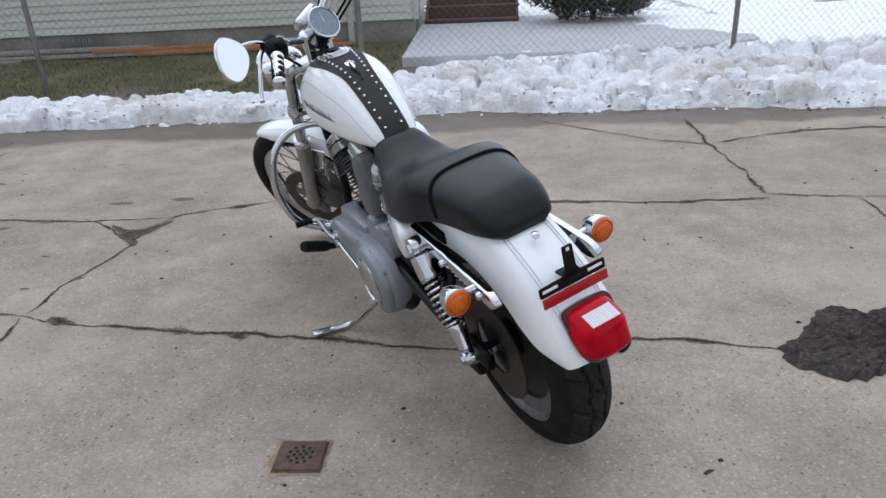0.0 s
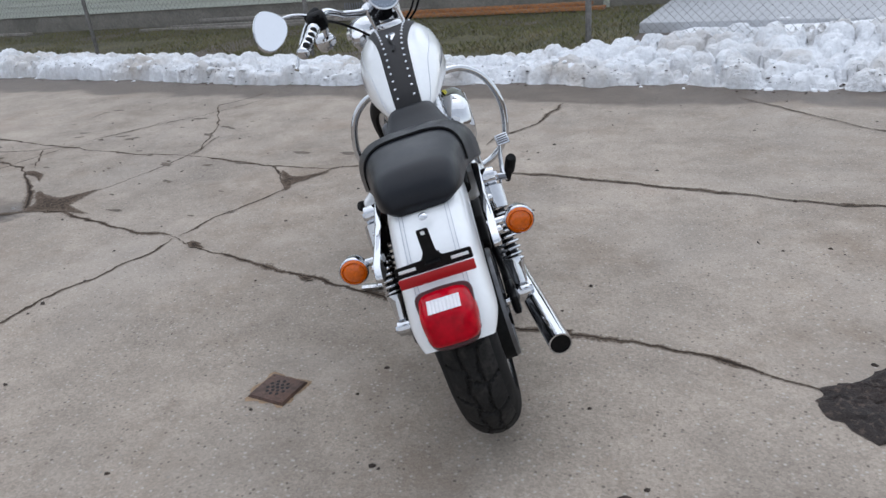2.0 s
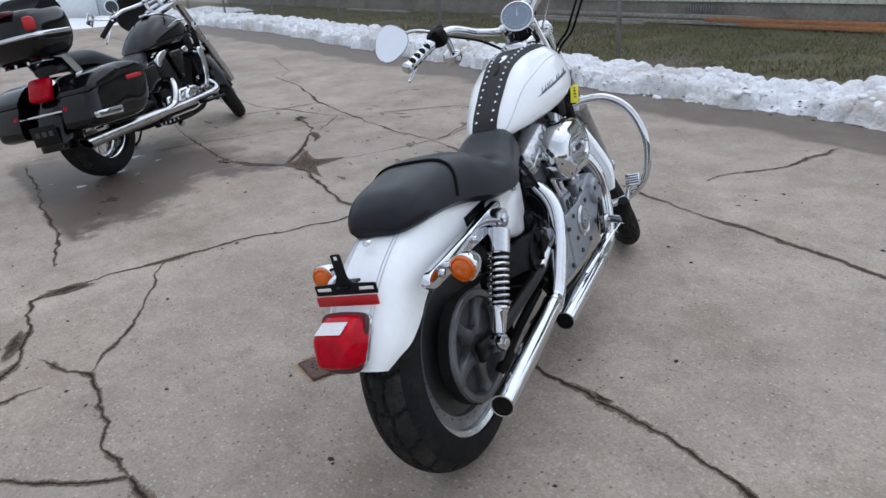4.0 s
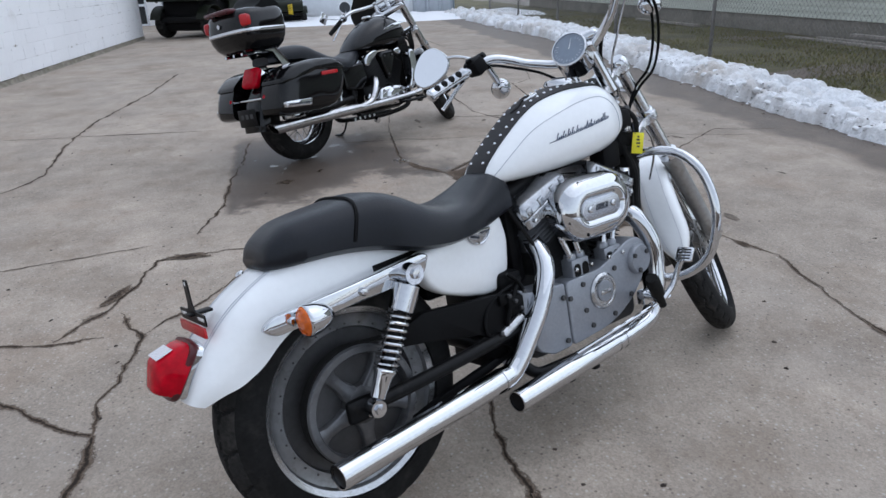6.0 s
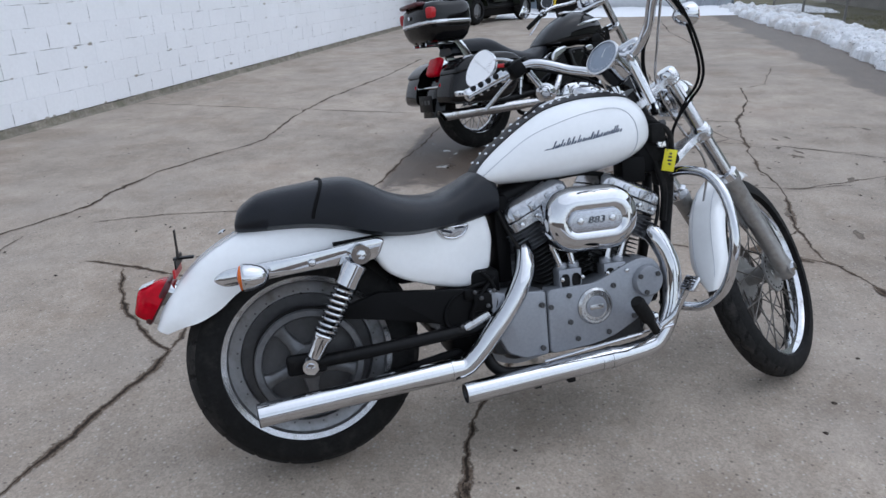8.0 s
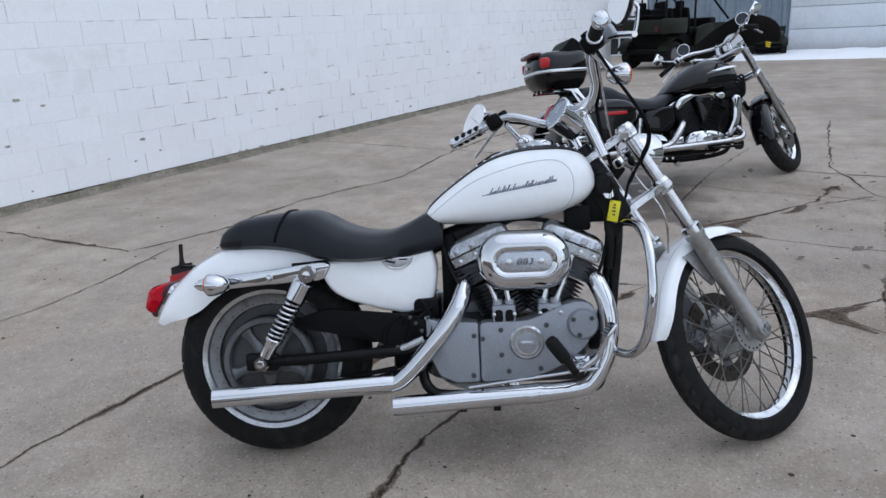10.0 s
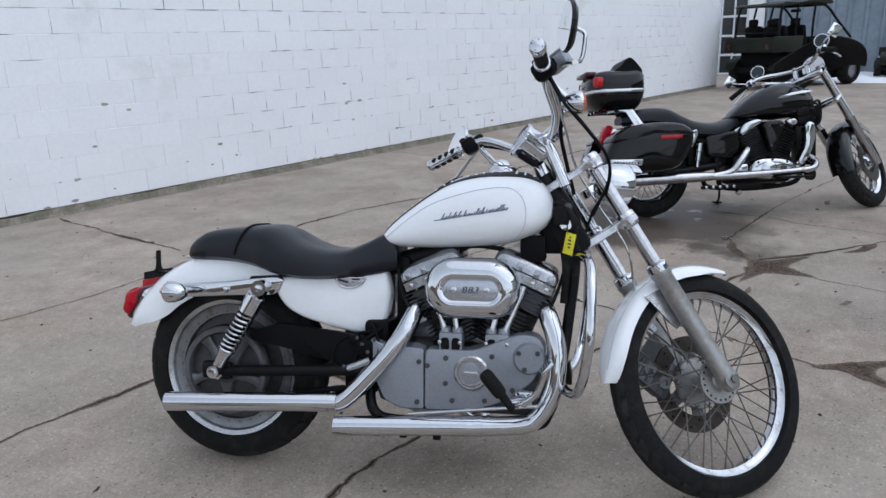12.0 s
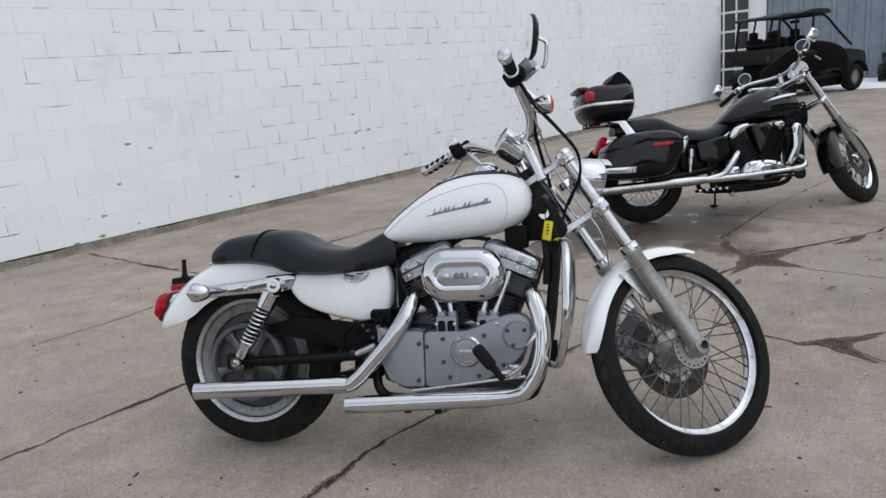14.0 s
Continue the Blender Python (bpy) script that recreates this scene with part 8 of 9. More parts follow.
for side in (-1, 1):
    s = Shape().box((-0.380, 0.190 * side, 0.965), (0.10, 0.06, 0.075), 0.018, Euler((0, 0, radians(-32 * side))).to_matrix())
    part("reflector", s, RED_TAPE, case, "red corner reflector")
part("lock", Shape().lathe([(0.014, 0), (0.014, 0.006), (0, 0.008)], 16, (-0.458, 0, 0.955), (-1, 0, 0)), CHROME, case)

# tank
T2T = [(0.60, 0.700), (0.66, 0.760), (0.76, 0.840), (0.88, 0.905), (1.0, 0.930), (1.12, 0.905), (1.20, 0.855), (1.235, 0.79)]
T2L = [(0.60, 0.690), (0.70, 0.672), (1.05, 0.670), (1.20, 0.70), (1.235, 0.775)]
T2W = [(0.60, 0.06), (0.66, 0.11), (0.8, 0.15), (1.0, 0.165), (1.15, 0.14), (1.21, 0.10), (1.235, 0.05)]
rings = []
for k in range(41):
    x = 0.60 + 0.635 * (1 - math.cos(math.pi * k / 40)) / 2
    zt, zb, w = interp(x, T2T), interp(x, T2L), interp(x, T2W)
    zm = zb + (zt - zb) * 0.4
    rings.append([Vector((x, w * math.copysign(abs(math.cos(a)) ** 0.8, math.cos(a)), zm + (zt - zm) * math.sin(a) if math.sin(a) > 0 else zm + (zm - zb) * math.copysign(abs(math.sin(a)) ** 0.7, math.sin(a)))) for a in [2 * math.pi * j / 32 for j in range(32)]])
tk = part("fuel_tank", Shape().rings(rings), BLACK_GLOSS, tour, "gloss black fuel tank", 60)
part("tank_console", Shape().box((0.98, 0, 0.927), (0.20, 0.07, 0.022), 0.010), CHROME, tk, "chrome tank console")
for side in (-1, 1):
    s = Shape()
    pts = [(0.90, 0.812), (1.0, 0.845), (1.10, 0.860), (1.16, 0.852), (1.08, 0.838), (0.98, 0.818)]
    s.plate(smooth_outline(pts, 4), "y", 0.13 * side, 0.160 * side, 0.004)
    part("badge", s, CHROME, tk, "chrome tank badge")
part("side_cover", Shape().plate(rounded_polygon([(0.38, 0.575), (0.62, 0.60), (0.64, 0.47), (0.56, 0.40), (0.40, 0.42)], 0.03), "y", -0.10, -0.155, 0.015), BLACK_GLOSS, tour)
part("side_cover", Shape().plate(rounded_polygon([(0.38, 0.575), (0.62, 0.60), (0.64, 0.47), (0.56, 0.40), (0.40, 0.42)], 0.03), "y", 0.10, 0.155, 0.015), BLACK_GLOSS, tour)

# engine
eng = new("engine")
eng.parent = tour
part("crankcase", Shape().box((0.82, 0, 0.32), (0.46, 0.26, 0.22), 0.05), BLACK_METAL, eng, "black crankcase")
part("crank_cover", Shape().plate(smooth_outline([(0.70, 0.31), (0.73, 0.375), (0.82, 0.395), (0.95, 0.385), (1.03, 0.345), (1.03, 0.285), (0.95, 0.245), (0.80, 0.245), (0.72, 0.265)], 5), "y", -0.12, -0.185, 0.025, 0.008), CHROME, eng, "chrome crankcase cover", 60)
part("cover_rib", Shape().tube(smooth_path([(0.735, -0.186, 0.335), (0.80, -0.192, 0.362), (0.90, -0.192, 0.362), (0.985, -0.187, 0.335), (1.0, -0.186, 0.305)], 5), 0.0055, 8), DULL_CHROME, eng)
for x, z in ((0.74, 0.285), (0.755, 0.365), (0.86, 0.383), (0.965, 0.362), (1.005, 0.318), (0.955, 0.268), (0.86, 0.258)):
    part("bolt", Shape().lathe([(0.009, 0), (0.009, 0.007), (0.004, 0.009), (0, 0.007)], 10, (x, -0.180, z), (0, -1, 0)), DARK_ALLOY, eng)
part("oil_sight", Shape().lathe([(0.026, 0), (0.026, 0.010), (0.018, 0.014), (0.0, 0.010)], 24, (0.935, -0.183, 0.312), (0, -1, 0)), DARK_ALLOY, eng)
part("clutch_cover", Shape().lathe([(0.055, 0), (0.055, 0.012), (0.04, 0.022), (0, 0.024)], 28, (0.83, -0.182, 0.318), (0, -1, 0)), CHROME, eng)
part("shaft_cover", Shape().box((0.64, -0.14, 0.32), (0.11, 0.06, 0.09), 0.025), CHROME, eng)
for tilt, x0 in ((26, 0.90), (-26, 0.80)):
    d = Vector((math.sin(radians(tilt)), 0, math.cos(radians(tilt))))
    e = Vector((d.z, 0, -d.x))
    base = Vector((x0, 0, 0.38))
    cyl = fin_stack(base, d, e, 0.010, 0.019, 12, 0.007, 0.088, 0.158, 0.80, 0.045)
    part("cylinder", cyl, BLACK_FIN, eng, "black finned cylinder")
    part("head_cover", Shape().box(base + d * 0.255, (0.15, 0.17, 0.055), 0.022, Euler((0, radians(tilt), 0)).to_matrix()), CHROME if tilt < 0 else BLACK_METAL, eng)
part("side_trim", Shape().plate(smooth_outline([(0.635, 0.585), (0.675, 0.645), (0.76, 0.672), (0.795, 0.655), (0.745, 0.618), (0.690, 0.585), (0.655, 0.562)], 4), "y", -0.12, -0.16, 0.012), CHROME, eng, "chrome head trim")
part("air_box", Shape().plate(rounded_polygon([(0.845, 0.445), (0.790, 0.625), (0.815, 0.655), (0.935, 0.658), (0.958, 0.625), (0.875, 0.445)], 0.018), "y", -0.06, -0.180, 0.02), BLACK_GLOSS, eng, "black wedge-shaped air box")
for x, z in ((0.85, 0.48), (0.835, 0.62), (0.92, 0.62)):
    part("bolt", Shape().lathe([(0.008, 0), (0.008, 0.005), (0, 0.006)], 10, (x, -0.18, z), (0, -1, 0)), DARK_ALLOY, eng)
part("front_head_trim", Shape().plate(smooth_outline([(0.975, 0.655), (1.03, 0.668), (1.055, 0.640), (1.03, 0.615), (0.985, 0.630)], 4), "y", -0.13, -0.165, 0.012), CHROME, eng, "chrome head trim")
s = Shape().box((1.20, 0, 0.73), (0.12, 0.10, 0.20), 0.03, Euler((0, radians(-30), 0)).to_matrix())
s.box((1.13, -0.10, 0.66), (0.12, 0.07, 0.10), 0.02)
s.box((1.10, -0.13, 0.715), (0.10, 0.05, 0.07), 0.015)
part("head_stock", s, BLACK_METAL, tour, "black steering head and coil cover")
s = Shape()
for j in range(4):
    s.tube(smooth_path([(1.05 + 0.03 * j, -0.13 - 0.01 * j, 0.76), (1.17 + 0.015 * j, -0.15, 0.72 + 0.02 * j), (1.22, -0.12 - 0.012 * j, 0.64), (1.17, -0.10, 0.52 + 0.03 * j)], 6), 0.008, 8)
part("wiring", s, RUBBER, tour, "black wiring and hoses at the steering head")
part("radiator", Shape().box((1.19, 0, 0.50), (0.05, 0.26, 0.34), 0.015), BLACK_METAL, tour)
part("engine_guard_plate", Shape().plate(smooth_outline([(1.08, 0.62), (1.14, 0.625), (1.15, 0.52), (1.11, 0.40), (1.05, 0.33), (1.03, 0.37), (1.075, 0.47)], 4), "y", -0.17, -0.225, 0.015), CHROME, tour, "chrome lower guard")
part("horn", Shape().lathe([(0.0, -0.02), (0.04, -0.02), (0.042, 0.012), (0.0, 0.014)], 20, (1.11, -0.23, 0.265), (0.3, -1, 0)), BLACK_METAL, tour, "round black horn")

# exhaust
pp = smooth_path([(0.70, -0.14, 0.47), (0.665, -0.20, 0.455), (0.60, -0.245, 0.39), (0.53, -0.255, 0.315), (0.44, -0.26, 0.29), (0.30, -0.27, 0.275)], 6)
part("header_pipe", Shape().tube(pp, 0.025, 16), DULL_CHROME, tour, "dull chrome header pipe")
pp = smooth_path([(1.13, -0.10, 0.42), (1.165, -0.18, 0.36), (1.13, -0.235, 0.315), (1.04, -0.25, 0.297), (0.75, -0.255, 0.285), (0.50, -0.26, 0.280), (0.34, -0.27, 0.280)], 6)
part("header_pipe", Shape().tube(pp, 0.025, 16), DULL_CHROME, tour, "dull chrome header pipe")
s = Shape().lathe([(0.028, 0), (0.032, 0.05), (0.035, 0.14), (0.037, 0.62), (0.037, 0.82), (0.034, 0.82), (0.032, 0.70)], 28, (0.38, -0.27, 0.284), (-1, -0.02, -0.014), caps=False)
for p in s.v:
    if p.x < -0.40:
        p.x -= 0.8 * (p.z - 0.272)
part("muffler", s, DULL_CHROME, tour, "long dull chrome muffler with a slash-cut end", 50)
part("foot_board", Shape().box((0.95, -0.29, 0.255), (0.24, 0.09, 0.018), 0.006), BLACK_METAL, tour)
part("foot_board", Shape().box((0.95, 0.29, 0.255), (0.24, 0.09, 0.018), 0.006), BLACK_METAL, tour)
s = Shape().box((0.55, -0.20, 0.205), (0.44, 0.03, 0.025), 0.006)
part("lower_rail", s, BLACK_METAL, tour)
s = Shape()
for k in range(5):
    part("bolt", Shape().lathe([(0.011, 0), (0.011, 0.006), (0, 0.007)], 10, (0.36 + 0.05 * k, -0.215, 0.206), (0, -1, 0)), CHROME, tour)
st2 = part("side_stand", Shape().tube(smooth_path([(0.62, 0.14, 0.20), (0.66, 0.24, 0.10), (0.68, 0.32, 0.066)], 4), 0.008, 8), BLACK_METAL, tour)
part("foot", Shape().box((0.69, 0.34, 0.066), (0.06, 0.05, 0.010), 0.003, Euler((radians(10), 0, 0)).to_matrix()), BLACK_METAL, st2)
part("ignition_lead", Shape().lathe([(0.02, 0), (0.02, 0.03), (0, 0.034)], 14, (0.60, -0.19, 0.165), (0, -1, -0.3)), CHROME, tour)

# front end, turned a little
tf = new("front_end")
tf.parent = tour
tf.matrix_local = pose(1.60, 0, 0.26, 0, -32, 0) @ pose(0, 0, 0, 0, 0, 38.8)
spoked_wheel("front_wheel", tf, (0.105, 0, 0), 0.325, 0.055, 0.085, 0.238, 40, rib_tread(30))
for side in (-1, 1):
    y = 0.112 * side
    part("fork_slider", Shape().lathe([(0.0, -0.03), (0.028, -0.03), (0.032, 0.0), (0.032, 0.36), (0.036, 0.365), (0.036, 0.39), (0, 0.39)], 20, (0.105, y, 0), (0, 0, 1)), DULL_CHROME, tf, "chrome fork slider")
    part("fork_tube", Shape().lathe([(0, 0.38), (0.029, 0.38), (0.029, 0.83), (0.0, 0.835)], 20, (0.105, y, 0), (0, 0, 1)), DULL_CHROME, tf, "chrome fork cover")
    part("brake_disc", Shape().lathe([(0.08, 0), (0.08, 0.005), (0.145, 0.005), (0.145, 0)], 40, (0.105, 0.068 * side, 0), (0, 1, 0), closed=True), DARK_DISC, tf)
part("axle", Shape().rod((0.105, -0.14, 0), (0.105, 0.14, 0), 0.012, 10), CHROME, tf)
for z in (0.56, 0.80):
    part("triple_clamp", Shape().box((0.07, 0, z), (0.13, 0.28, 0.035), 0.012), CHROME, tf)
grid = []
for k in range(31):
    f = k / 30
    a = radians(28 + 135 * f)
    c = Vector((0.105 + 0.350 * math.cos(a), 0, 0.350 * math.sin(a)))
    inw = Vector((-math.cos(a), 0, -math.sin(a)))
    grid.append([c + Vector((0, 0.085 * math.sin(u * math.pi / 2), 0)) + inw * 0.12 * max(0, abs(u) - 0.2) ** 2 for u in [-1 + j / 8 for j in range(17)]])
part("front_fender", Shape().shell(grid, 0.004), BLACK_GLOSS, tf, "deep gloss black front fender", 50)
# batwing fairing over the head
grid = []
for k in range(25):
    u = -1 + 2 * k / 24
    row = []
    for j in range(9):
        v = j / 8
        half = 0.345 * (0.50 + 0.50 * math.sin(math.pi * min(1, 0.25 + 0.75 * v) * 0.9))
        z = 0.69 + 0.29 * v - 0.05 * u * u * (1 - v)
        x = 0.34 - 0.16 * abs(u) ** 2.2 - 0.10 * (v - 0.3) ** 2 - 0.05 * v
        row.append(Vector((x + 0.19, half * u, z - 0.02)))
    grid.append(row)
n0 = Shape().shell(grid, 0.006)
fr = part("fairing", n0, material("dull_black_fairing", (0.010, 0.010, 0.011), 0.55, vary=0.1, bump=0.02, spec=0.25), tf, "black batwing fairing", 50)
part("headlamp", Shape().lathe([(0.085, 0), (0.09, 0.03), (0.08, 0.045), (0, 0.06)], 28, (0.29, 0, 0.80), (0.85, 0, -0.5)), CHROME, fr)
bar2 = smooth_path([(0.165, 0, 0.868), (0.160, 0.07, 0.872), (0.115, 0.15, 0.905), (0.045, 0.22, 0.948), (-0.035, 0.280, 0.967), (-0.152, 0.415, 0.947)], 6)
hb2 = part("handlebar", Shape().tube([mirrored(p) for p in bar2[::-1]] + bar2[1:], 0.0135, 12), CHROME, tf, "chrome pullback handlebar")
hb2.matrix_local = pose(0.02, 0.046, -0.008, 0, 0, -5.3)
for y in (-0.05, 0.05):
    part("riser", Shape().tube([(0.105, y, 0.80), (0.150, y, 0.862)], 0.018, 14), CHROME, hb2)
    part("clamp", Shape().box((0.160, y, 0.870), (0.042, 0.030, 0.042), 0.010), CHROME, hb2)
for side in (-1, 1):
    a, b = Vector((-0.062, 0.310 * side, 0.964)), Vector((-0.156, 0.420 * side, 0.946))
    part("grip", Shape().tube([a, b], 0.018, 14), RUBBER, hb2, "black rubber grip")
    part("switch_housing", Shape().box(a + Vector((0.03, -0.02 * side, 0.0)), (0.06, 0.05, 0.05), 0.012), CHROME, hb2)
    part("lever", Shape().tube(smooth_path([a + Vector((0.06, 0, -0.015)), a + Vector((-0.02, 0.06 * side, -0.05)), a + Vector((-0.10, 0.12 * side, -0.075))], 4), 0.007, 8), CHROME, hb2)
    mc = Vector((0.082, 0.26 * side, 0.997))
    bd = Vector((-0.80, -0.40, 0.45)).normalized()
    mr = part("mirror", Shape().lathe([(0.0, -0.03), (0.028, -0.026), (0.048, -0.01), (0.051, 0.004), (0.0495, 0.008), (0.044, 0.007)], 28, mc, bd, caps=False), CHROME, hb2, "round chrome mirror")
    # dark pane colour stands in for what the mirror glass reflects
    part("glass", Shape().lathe([(0.044, 0.0055), (0, 0.006)], 28, mc, bd), DARK_PANE, mr)
    part("stem", Shape().tube([Vector((-0.01, 0.26 * side, 0.965)), mc - bd * 0.02], 0.006, 8), CHROME, mr)
    pm = Vector((-0.040, 0.426 * side, 1.045))
    pale = part("side_mirror", Shape().box(pm, (0.084, 0.008, 0.072), 0.006, Euler((radians(8), radians(-28), radians(-43))).to_matrix()), WHITE_LEVER, hb2, "pale square mirror showing the sky")
    part("mirror_stem", Shape().tube(smooth_path([a + Vector((0.01, -0.01 * side, 0.01)), a + Vector((-0.02, 0.04 * side, 0.05)), pm], 4), 0.005, 8), CHROME, pale)


# ---------------------------------------------------------------- parked utility vehicles by the shed
def utility_vehicle(m, label, cage=True, yellow=False):
    """A side-by-side: chassis, bed, hood, cage, seats and four knobbly wheels; x ahead."""
    t = thing("utility_vehicle", label, "utility vehicle", m, "parked utility vehicles")
    part("chassis", Shape().box((0.17, 0, 0.42), (2.85, 1.1, 0.16), 0.05), BLACK_METAL, t)
    # black body core, carried down low to draw the shadow beneath it as well
    part("skid_body", Shape().box((0.15, 0, 0.52), (2.6, 1.0, 0.72), 0.08), BLACK_PLASTIC, t)
    bed = part("cargo_bed", Shape().box((-0.98, 0, 0.86), (0.95, 1.38, 0.06), 0.02), UTV_GREEN, t, "dark cargo bed")
    for y in (-0.67, 0.67):
        part("bed_side", Shape().box((-0.98, y, 1.02), (0.95, 0.05, 0.32), 0.02), UTV_GREEN, bed)
    part("tailgate", Shape().box((-1.44, 0, 1.0), (0.05, 1.36, 0.32), 0.02), UTV_GREEN, bed)
    part("front_panel", Shape().box((-0.52, 0, 1.0), (0.05, 1.36, 0.32), 0.02), UTV_GREEN, bed)
    hood = Shape().plate(smooth_outline([(0.62, 0.55), (0.60, 0.96), (0.90, 1.02), (1.45, 0.98), (1.78, 0.90), (1.84, 0.66), (1.70, 0.52)], 5), "y", -0.58, 0.58, 0.05)
    part("hood", hood, UTV_GREEN, t, "dark sloping hood", 50)
    for x in (-0.95, 1.32):
        for y in (-0.62, 0.62):
            g = []
            for k in range(13):
                a = radians(15 + 150 * k / 12)
                g.append([Vector((x + 0.40 * math.cos(a), y + dy, 0.33 + 0.40 * math.sin(a))) for dy in (-0.14, 0.0, 0.14)])
            part("mudguard", Shape().shell(g, 0.01), UTV_GREEN, t)
    if cage:
        for x in (0.0, -0.62):
            for y in (-0.32, 0.32):
                part("seat", Shape().box((x - 0.05, y, 0.86), (0.42, 0.5, 0.16), 0.06), BLACK_PLASTIC, t)
                part("seat_back", Shape().box((x - 0.28, y, 1.14), (0.14, 0.48, 0.56), 0.06, Euler((0, radians(-12), 0)).to_matrix()), BLACK_PLASTIC, t)
                part("head_rest", Shape().box((x - 0.36, y, 1.48), (0.09, 0.24, 0.18), 0.04), BLACK_PLASTIC, t)
        part("steering_wheel", Shape().lathe([(0.165, -0.012), (0.18, 0), (0.165, 0.012), (0.15, 0)], 28, (0.40, 0.32, 1.16), (-0.75, 0, 0.65), closed=True), BLACK_PLASTIC, t)
        part("dash", Shape().box((0.66, 0, 1.02), (0.26, 1.16, 0.26), 0.06), BLACK_PLASTIC, t)
        for y in (-0.60, 0.60):
            s = Shape().tube(smooth_path([(1.25, y, 1.10), (0.75, y * 0.97, 1.48), (0.34, y * 0.95, 1.80), (-0.06, y * 0.95, 1.86), (-1.02, y * 0.95, 1.86), (-1.16, y * 0.96, 1.78), (-1.22, y, 1.30), (-1.20, y, 0.80)], 6), 0.028, 10)
            part("cage_hoop", s, BLACK_METAL, t)
            part("cage_post", Shape().tube(smooth_path([(-0.06, y * 0.95, 1.86), (-0.12, y, 1.40), (-0.10, y, 0.85)], 5), 0.026, 10), BLACK_METAL, t)
            part("cage_post", Shape().tube(smooth_path([(-0.62, y * 0.95, 1.86), (-0.68, y, 1.40), (-0.66, y, 0.85)], 5), 0.024, 10), BLACK_METAL, t)
            part("door", Shape().plate(rounded_polygon([(0.55, 0.50), (0.62, 1.02), (0.30, 1.00), (-0.05, 0.92), (-0.10, 0.50)], 0.06), "y", y * 0.98, y * 1.05, 0.01), UTV_GREEN, t)
        for x, z in ((0.30, 1.84), (-0.62, 1.86), (-1.10, 1.84), (-1.20, 1.25)):
            part("cage_bar", Shape().rod((x, -0.58, z), (x, 0.58, z), 0.022, 8), BLACK_METAL, t)
        part("roof", Shape().plate(smooth_outline([(-1.24, 1.82), (-1.15, 1.90), (-0.60, 1.90), (-0.20, 1.97), (0.32, 1.96), (0.40, 1.86), (-0.20, 1.90), (-0.8, 1.86)], 4), "y", -0.64, 0.64, 0.02), UTV_GREEN, t, "dark canvas roof")
        part("rear_mirror", Shape().box((0.02, 0, 1.74), (0.03, 0.26, 0.07), 0.01), BLACK_PLASTIC, t)
    else:
        part("seat", Shape().box((-0.2, 0, 0.92), (0.9, 0.36, 0.14), 0.06), BLACK_PLASTIC, t)
        part("handlebar", Shape().tube(smooth_path([(0.28, -0.40, 1.10), (0.40, -0.2, 1.12), (0.42, 0.2, 1.12), (0.28, 0.40, 1.10)], 5), 0.018, 8), BLACK_METAL, t)
    for x in (-0.95, 1.32):
        for y in (-0.60, 0.60):
            w = new("wheel")
            w.parent = t
            tyre((x, y, 0.33), 0.33, 0.13, 0.14, 96, lambda a, u: (a * 16 / 6.2832 + 0.3 * abs(u)) % 1 < 0.4 and abs(u) > 0.15, "knobbly black tyre", w, groove_depth=0.022)
            part("rim", Shape().lathe([(0.19, -0.09), (0.20, -0.085), (0.14, -0.03), (0.06, -0.05), (0, -0.05), (0, 0.05), (0.06, 0.05), (0.14, 0.03), (0.20, 0.085), (0.19, 0.09)], 32, (x, y, 0.33)), GREY_WHEEL, w, "grey steel rim")
    if yellow:
        s = Shape().tube([(1.90 + 0.085 * math.sin(k * 2 * math.pi * 5 / 96), 0.085 * math.cos(k * 2 * math.pi * 5 / 96), 0.42 + 0.40 * k / 96) for k in range(97)], 0.022, 6)
        part("spring", s, YELLOW_SPRING, t, "yellow coil spring")
    s = Shape()
    for y in (-0.42, 0.42):
        part("tail_lamp", Shape().box((-1.475, y * 1.3, 0.95), (0.03, 0.10, 0.12), 0.01), MAROON, t)
        part("head_lamp", Shape().lathe([(0.06, 0), (0.05, 0.02), (0, 0.03)], 16, (1.76, y, 0.84), (1, 0, 0.1)), CLEAR_LENS, t)
    return t


utility_vehicle(pose(-17.55, -0.17, 0, 0, 0, 152), "dark green utility vehicle with roll cage and roof")
utility_vehicle(pose(-21.35, 1.75, 0, 0, 0, 4) @ Matrix.Scale(0.66, 4), "low dark quad bike with a yellow front spring", False, True)

# ---------------------------------------------------------------- the blocks of the wall
block = Shape().box((0, 0, 0), (Wd - 0.0018, 0.03, H - 0.0018), 0.0022, segs=1)
block_mesh = mesh_of("block", block, BLOCK_PAINT, 30)
rest = Shape()
count = 0
rnd = random.Random(4)
for c in range(COURSES):
    for k in range(-11, 42):
        u = 0.07 + Wd * k + (Wd / 2 if c % 2 else 0)
        if u - Wd / 2 < -4.0 or u + Wd / 2 > 16.38:
            continue
        out = -0.0145 + rnd.uniform(-0.0016, 0.0016)
        at_ = pose(-u, out, FIRST + H * (c + 0.5) + rnd.uniform(-0.001, 0.001), rnd.uniform(-0.3, 0.3), 0, rnd.uniform(-0.25, 0.25))
        at_ = at_ @ Matrix.Diagonal((1 - 0.006 * rnd.random() ** 3, 1, 1 - 0.012 * rnd.random() ** 3, 1))
        if c < 9 and -0.4 < u < 12.6 and count < 290:
            ob = new("block", block_mesh)
            ob.parent = wall
            ob.matrix_local = at_
            count += 1
        else:
            n0 = len(rest.v)
            rest.box((0, 0, 0), (Wd - 0.0018, 0.03, H - 0.0018), 0.0022, segs=1)
            rest.move(at_, n0)
tagged(part("blocks", rest, BLOCK_PAINT, wall), kind="stuff")

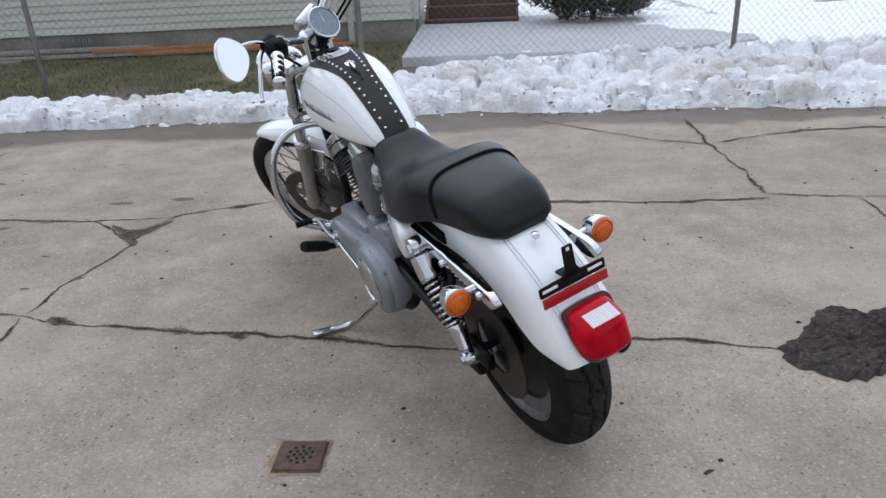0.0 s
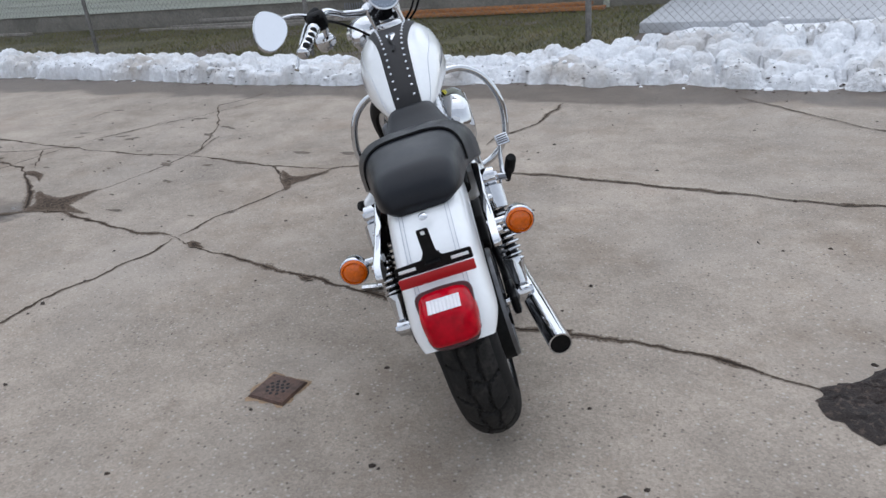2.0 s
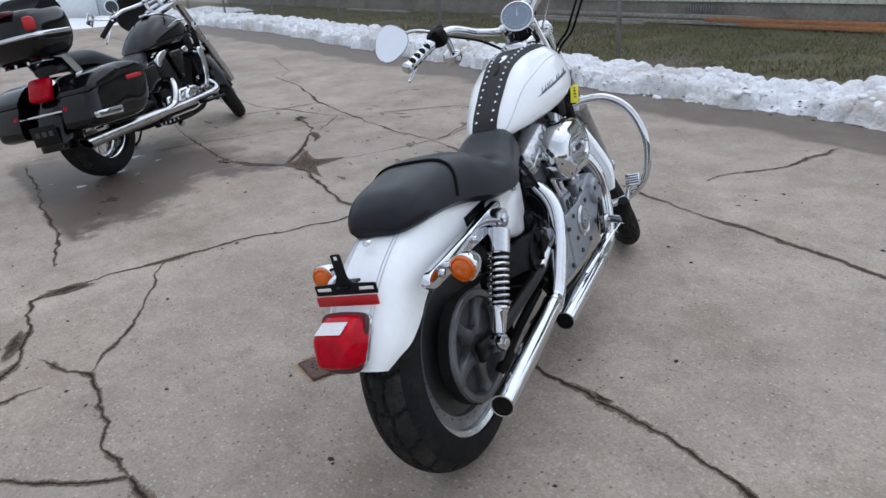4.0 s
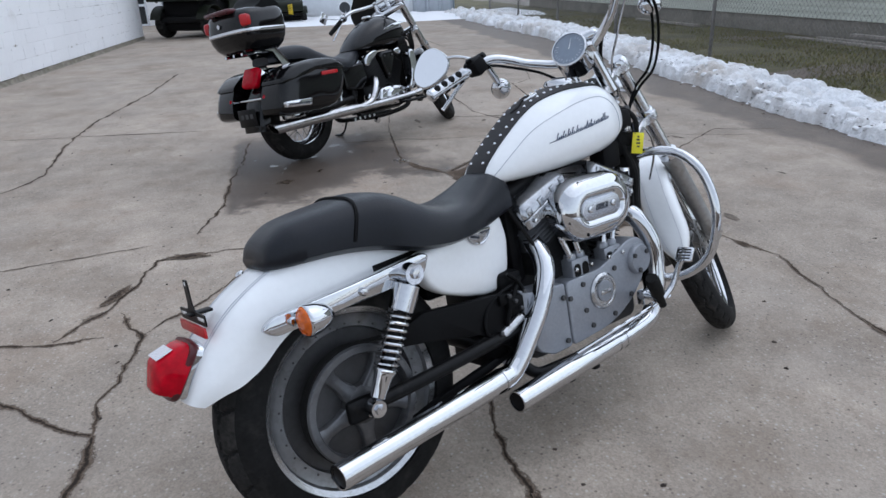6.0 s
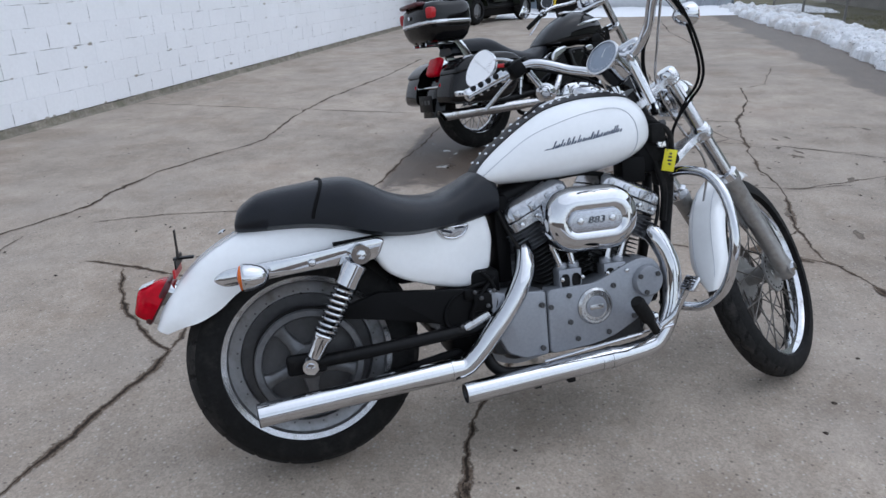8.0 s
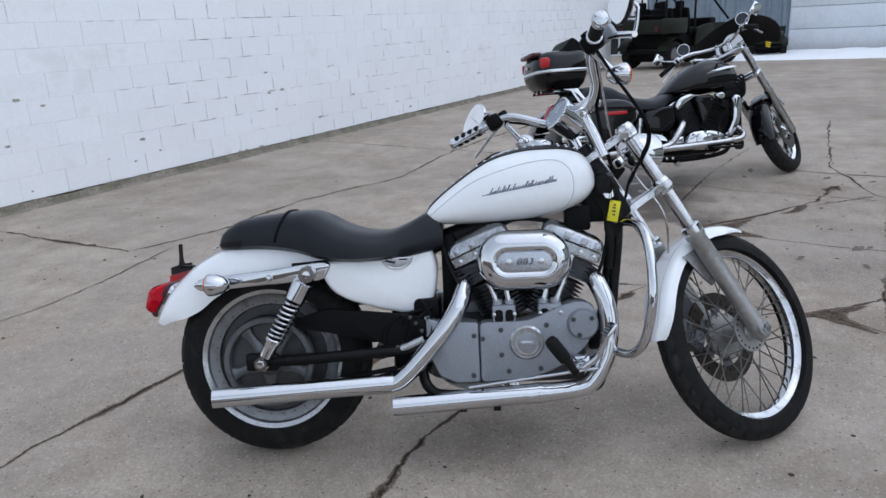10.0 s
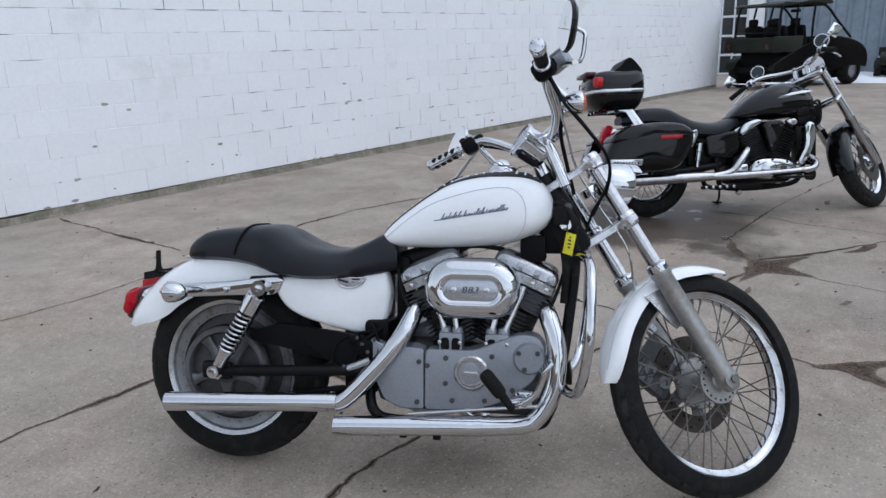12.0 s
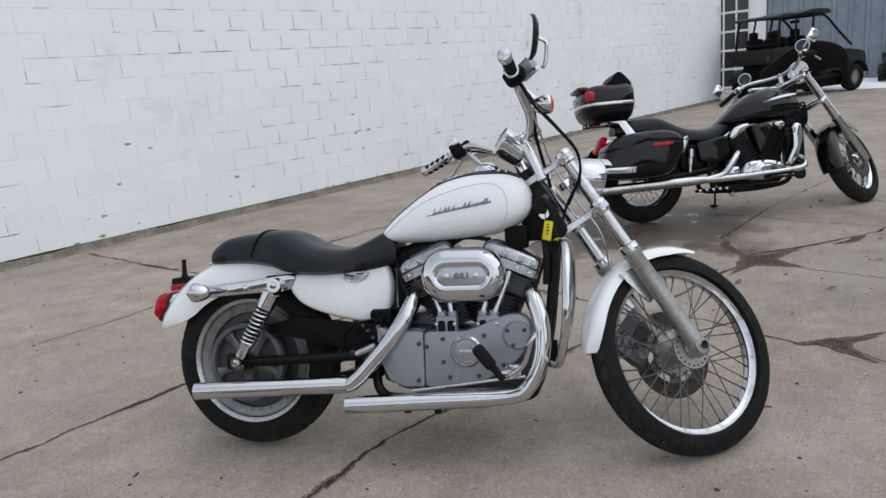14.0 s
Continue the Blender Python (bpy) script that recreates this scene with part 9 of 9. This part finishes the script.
# open joints: runs where paint and mortar have cracked away
rnd = random.Random(12)


def joint_run(p, q, wide):
    """A ragged dark slit from p to q in the wall's face."""
    n = max(3, int((q - p).length / 0.02))
    d = (q - p).normalized()
    w = Vector((-d.z, 0, d.x))
    rims = [[], []]
    for k in range(n + 1):
        c = p.lerp(q, k / n) + w * 0.0022 * noise.noise(p * 3 + d * k * 0.6)
        g = wide * max(0.06, 0.5 + 1.1 * noise.noise(c * 9)) * min(1, 0.2 + 4 * min(k, n - k) / n)
        rims[0].append(c + w * g)
        rims[1].append(c - w * g * rnd.uniform(0.5, 1))
    return rims


slits = Shape()
for c in range(COURSES):
    z = FIRST + H * c
    for k in range(-10, 41):
        u = 0.07 + Wd * (k + 0.5) + (Wd / 2 if c % 2 else 0)
        worn = noise.noise(Vector((u * 0.42, c * 0.30, 7))) + 0.55 * noise.noise(Vector((u * 1.7, c * 1.3, 2)))
        if c == 0 or worn + rnd.uniform(-0.25, 0.25) > -0.10:
            a_ = rnd.uniform(0.0, 0.5)
            slits.rings(joint_run(Vector((-(u - Wd * (0.5 - a_)), 0.0028, z)), Vector((-(u + Wd * rnd.uniform(0.2, 0.5)), 0.0028, z)), (0.0045 if c == 0 else 0.0026) + 0.0046 * max(0, worn)), closed=False)
        if worn + rnd.uniform(-0.3, 0.3) > -0.04:
            slits.rings(joint_run(Vector((-u, 0.0028, z + 0.01)), Vector((-u, 0.0028, z + H * rnd.uniform(0.55, 0.97))), 0.0024 + 0.0042 * max(0, worn)), closed=False)
tagged(part("open_joints", slits, OPEN_JOINT, wall, "dark cracked mortar joints"), kind="stuff")
chips = Shape()
for k in range(230):
    u, z = rnd.uniform(-3, 15.5), FIRST + (rnd.random() ** 4.0) * 0.8
    if rnd.random() < 0.6:
        z = FIRST + H * round((z - FIRST) / H) + rnd.uniform(-0.012, 0.012)
    r, n = 0.004 + 0.022 * rnd.random() ** 3, 11
    ring = [Vector((-u + r * rnd.uniform(0.5, 1.3) * 1.5 * math.cos(2 * math.pi * j / n), 0.0026, max(FIRST - 0.01, z) + r * rnd.uniform(0.5, 1.2) * 0.7 * math.sin(2 * math.pi * j / n))) for j in range(n)]
    chips.add([*ring, Vector((-u, 0.0034, max(FIRST - 0.01, z)))], [(j, (j + 1) % n, n) for j in range(n)])
tagged(part("paint_chips", chips, BARE_BLOCK, wall, "chips of bare grey block"), kind="stuff")
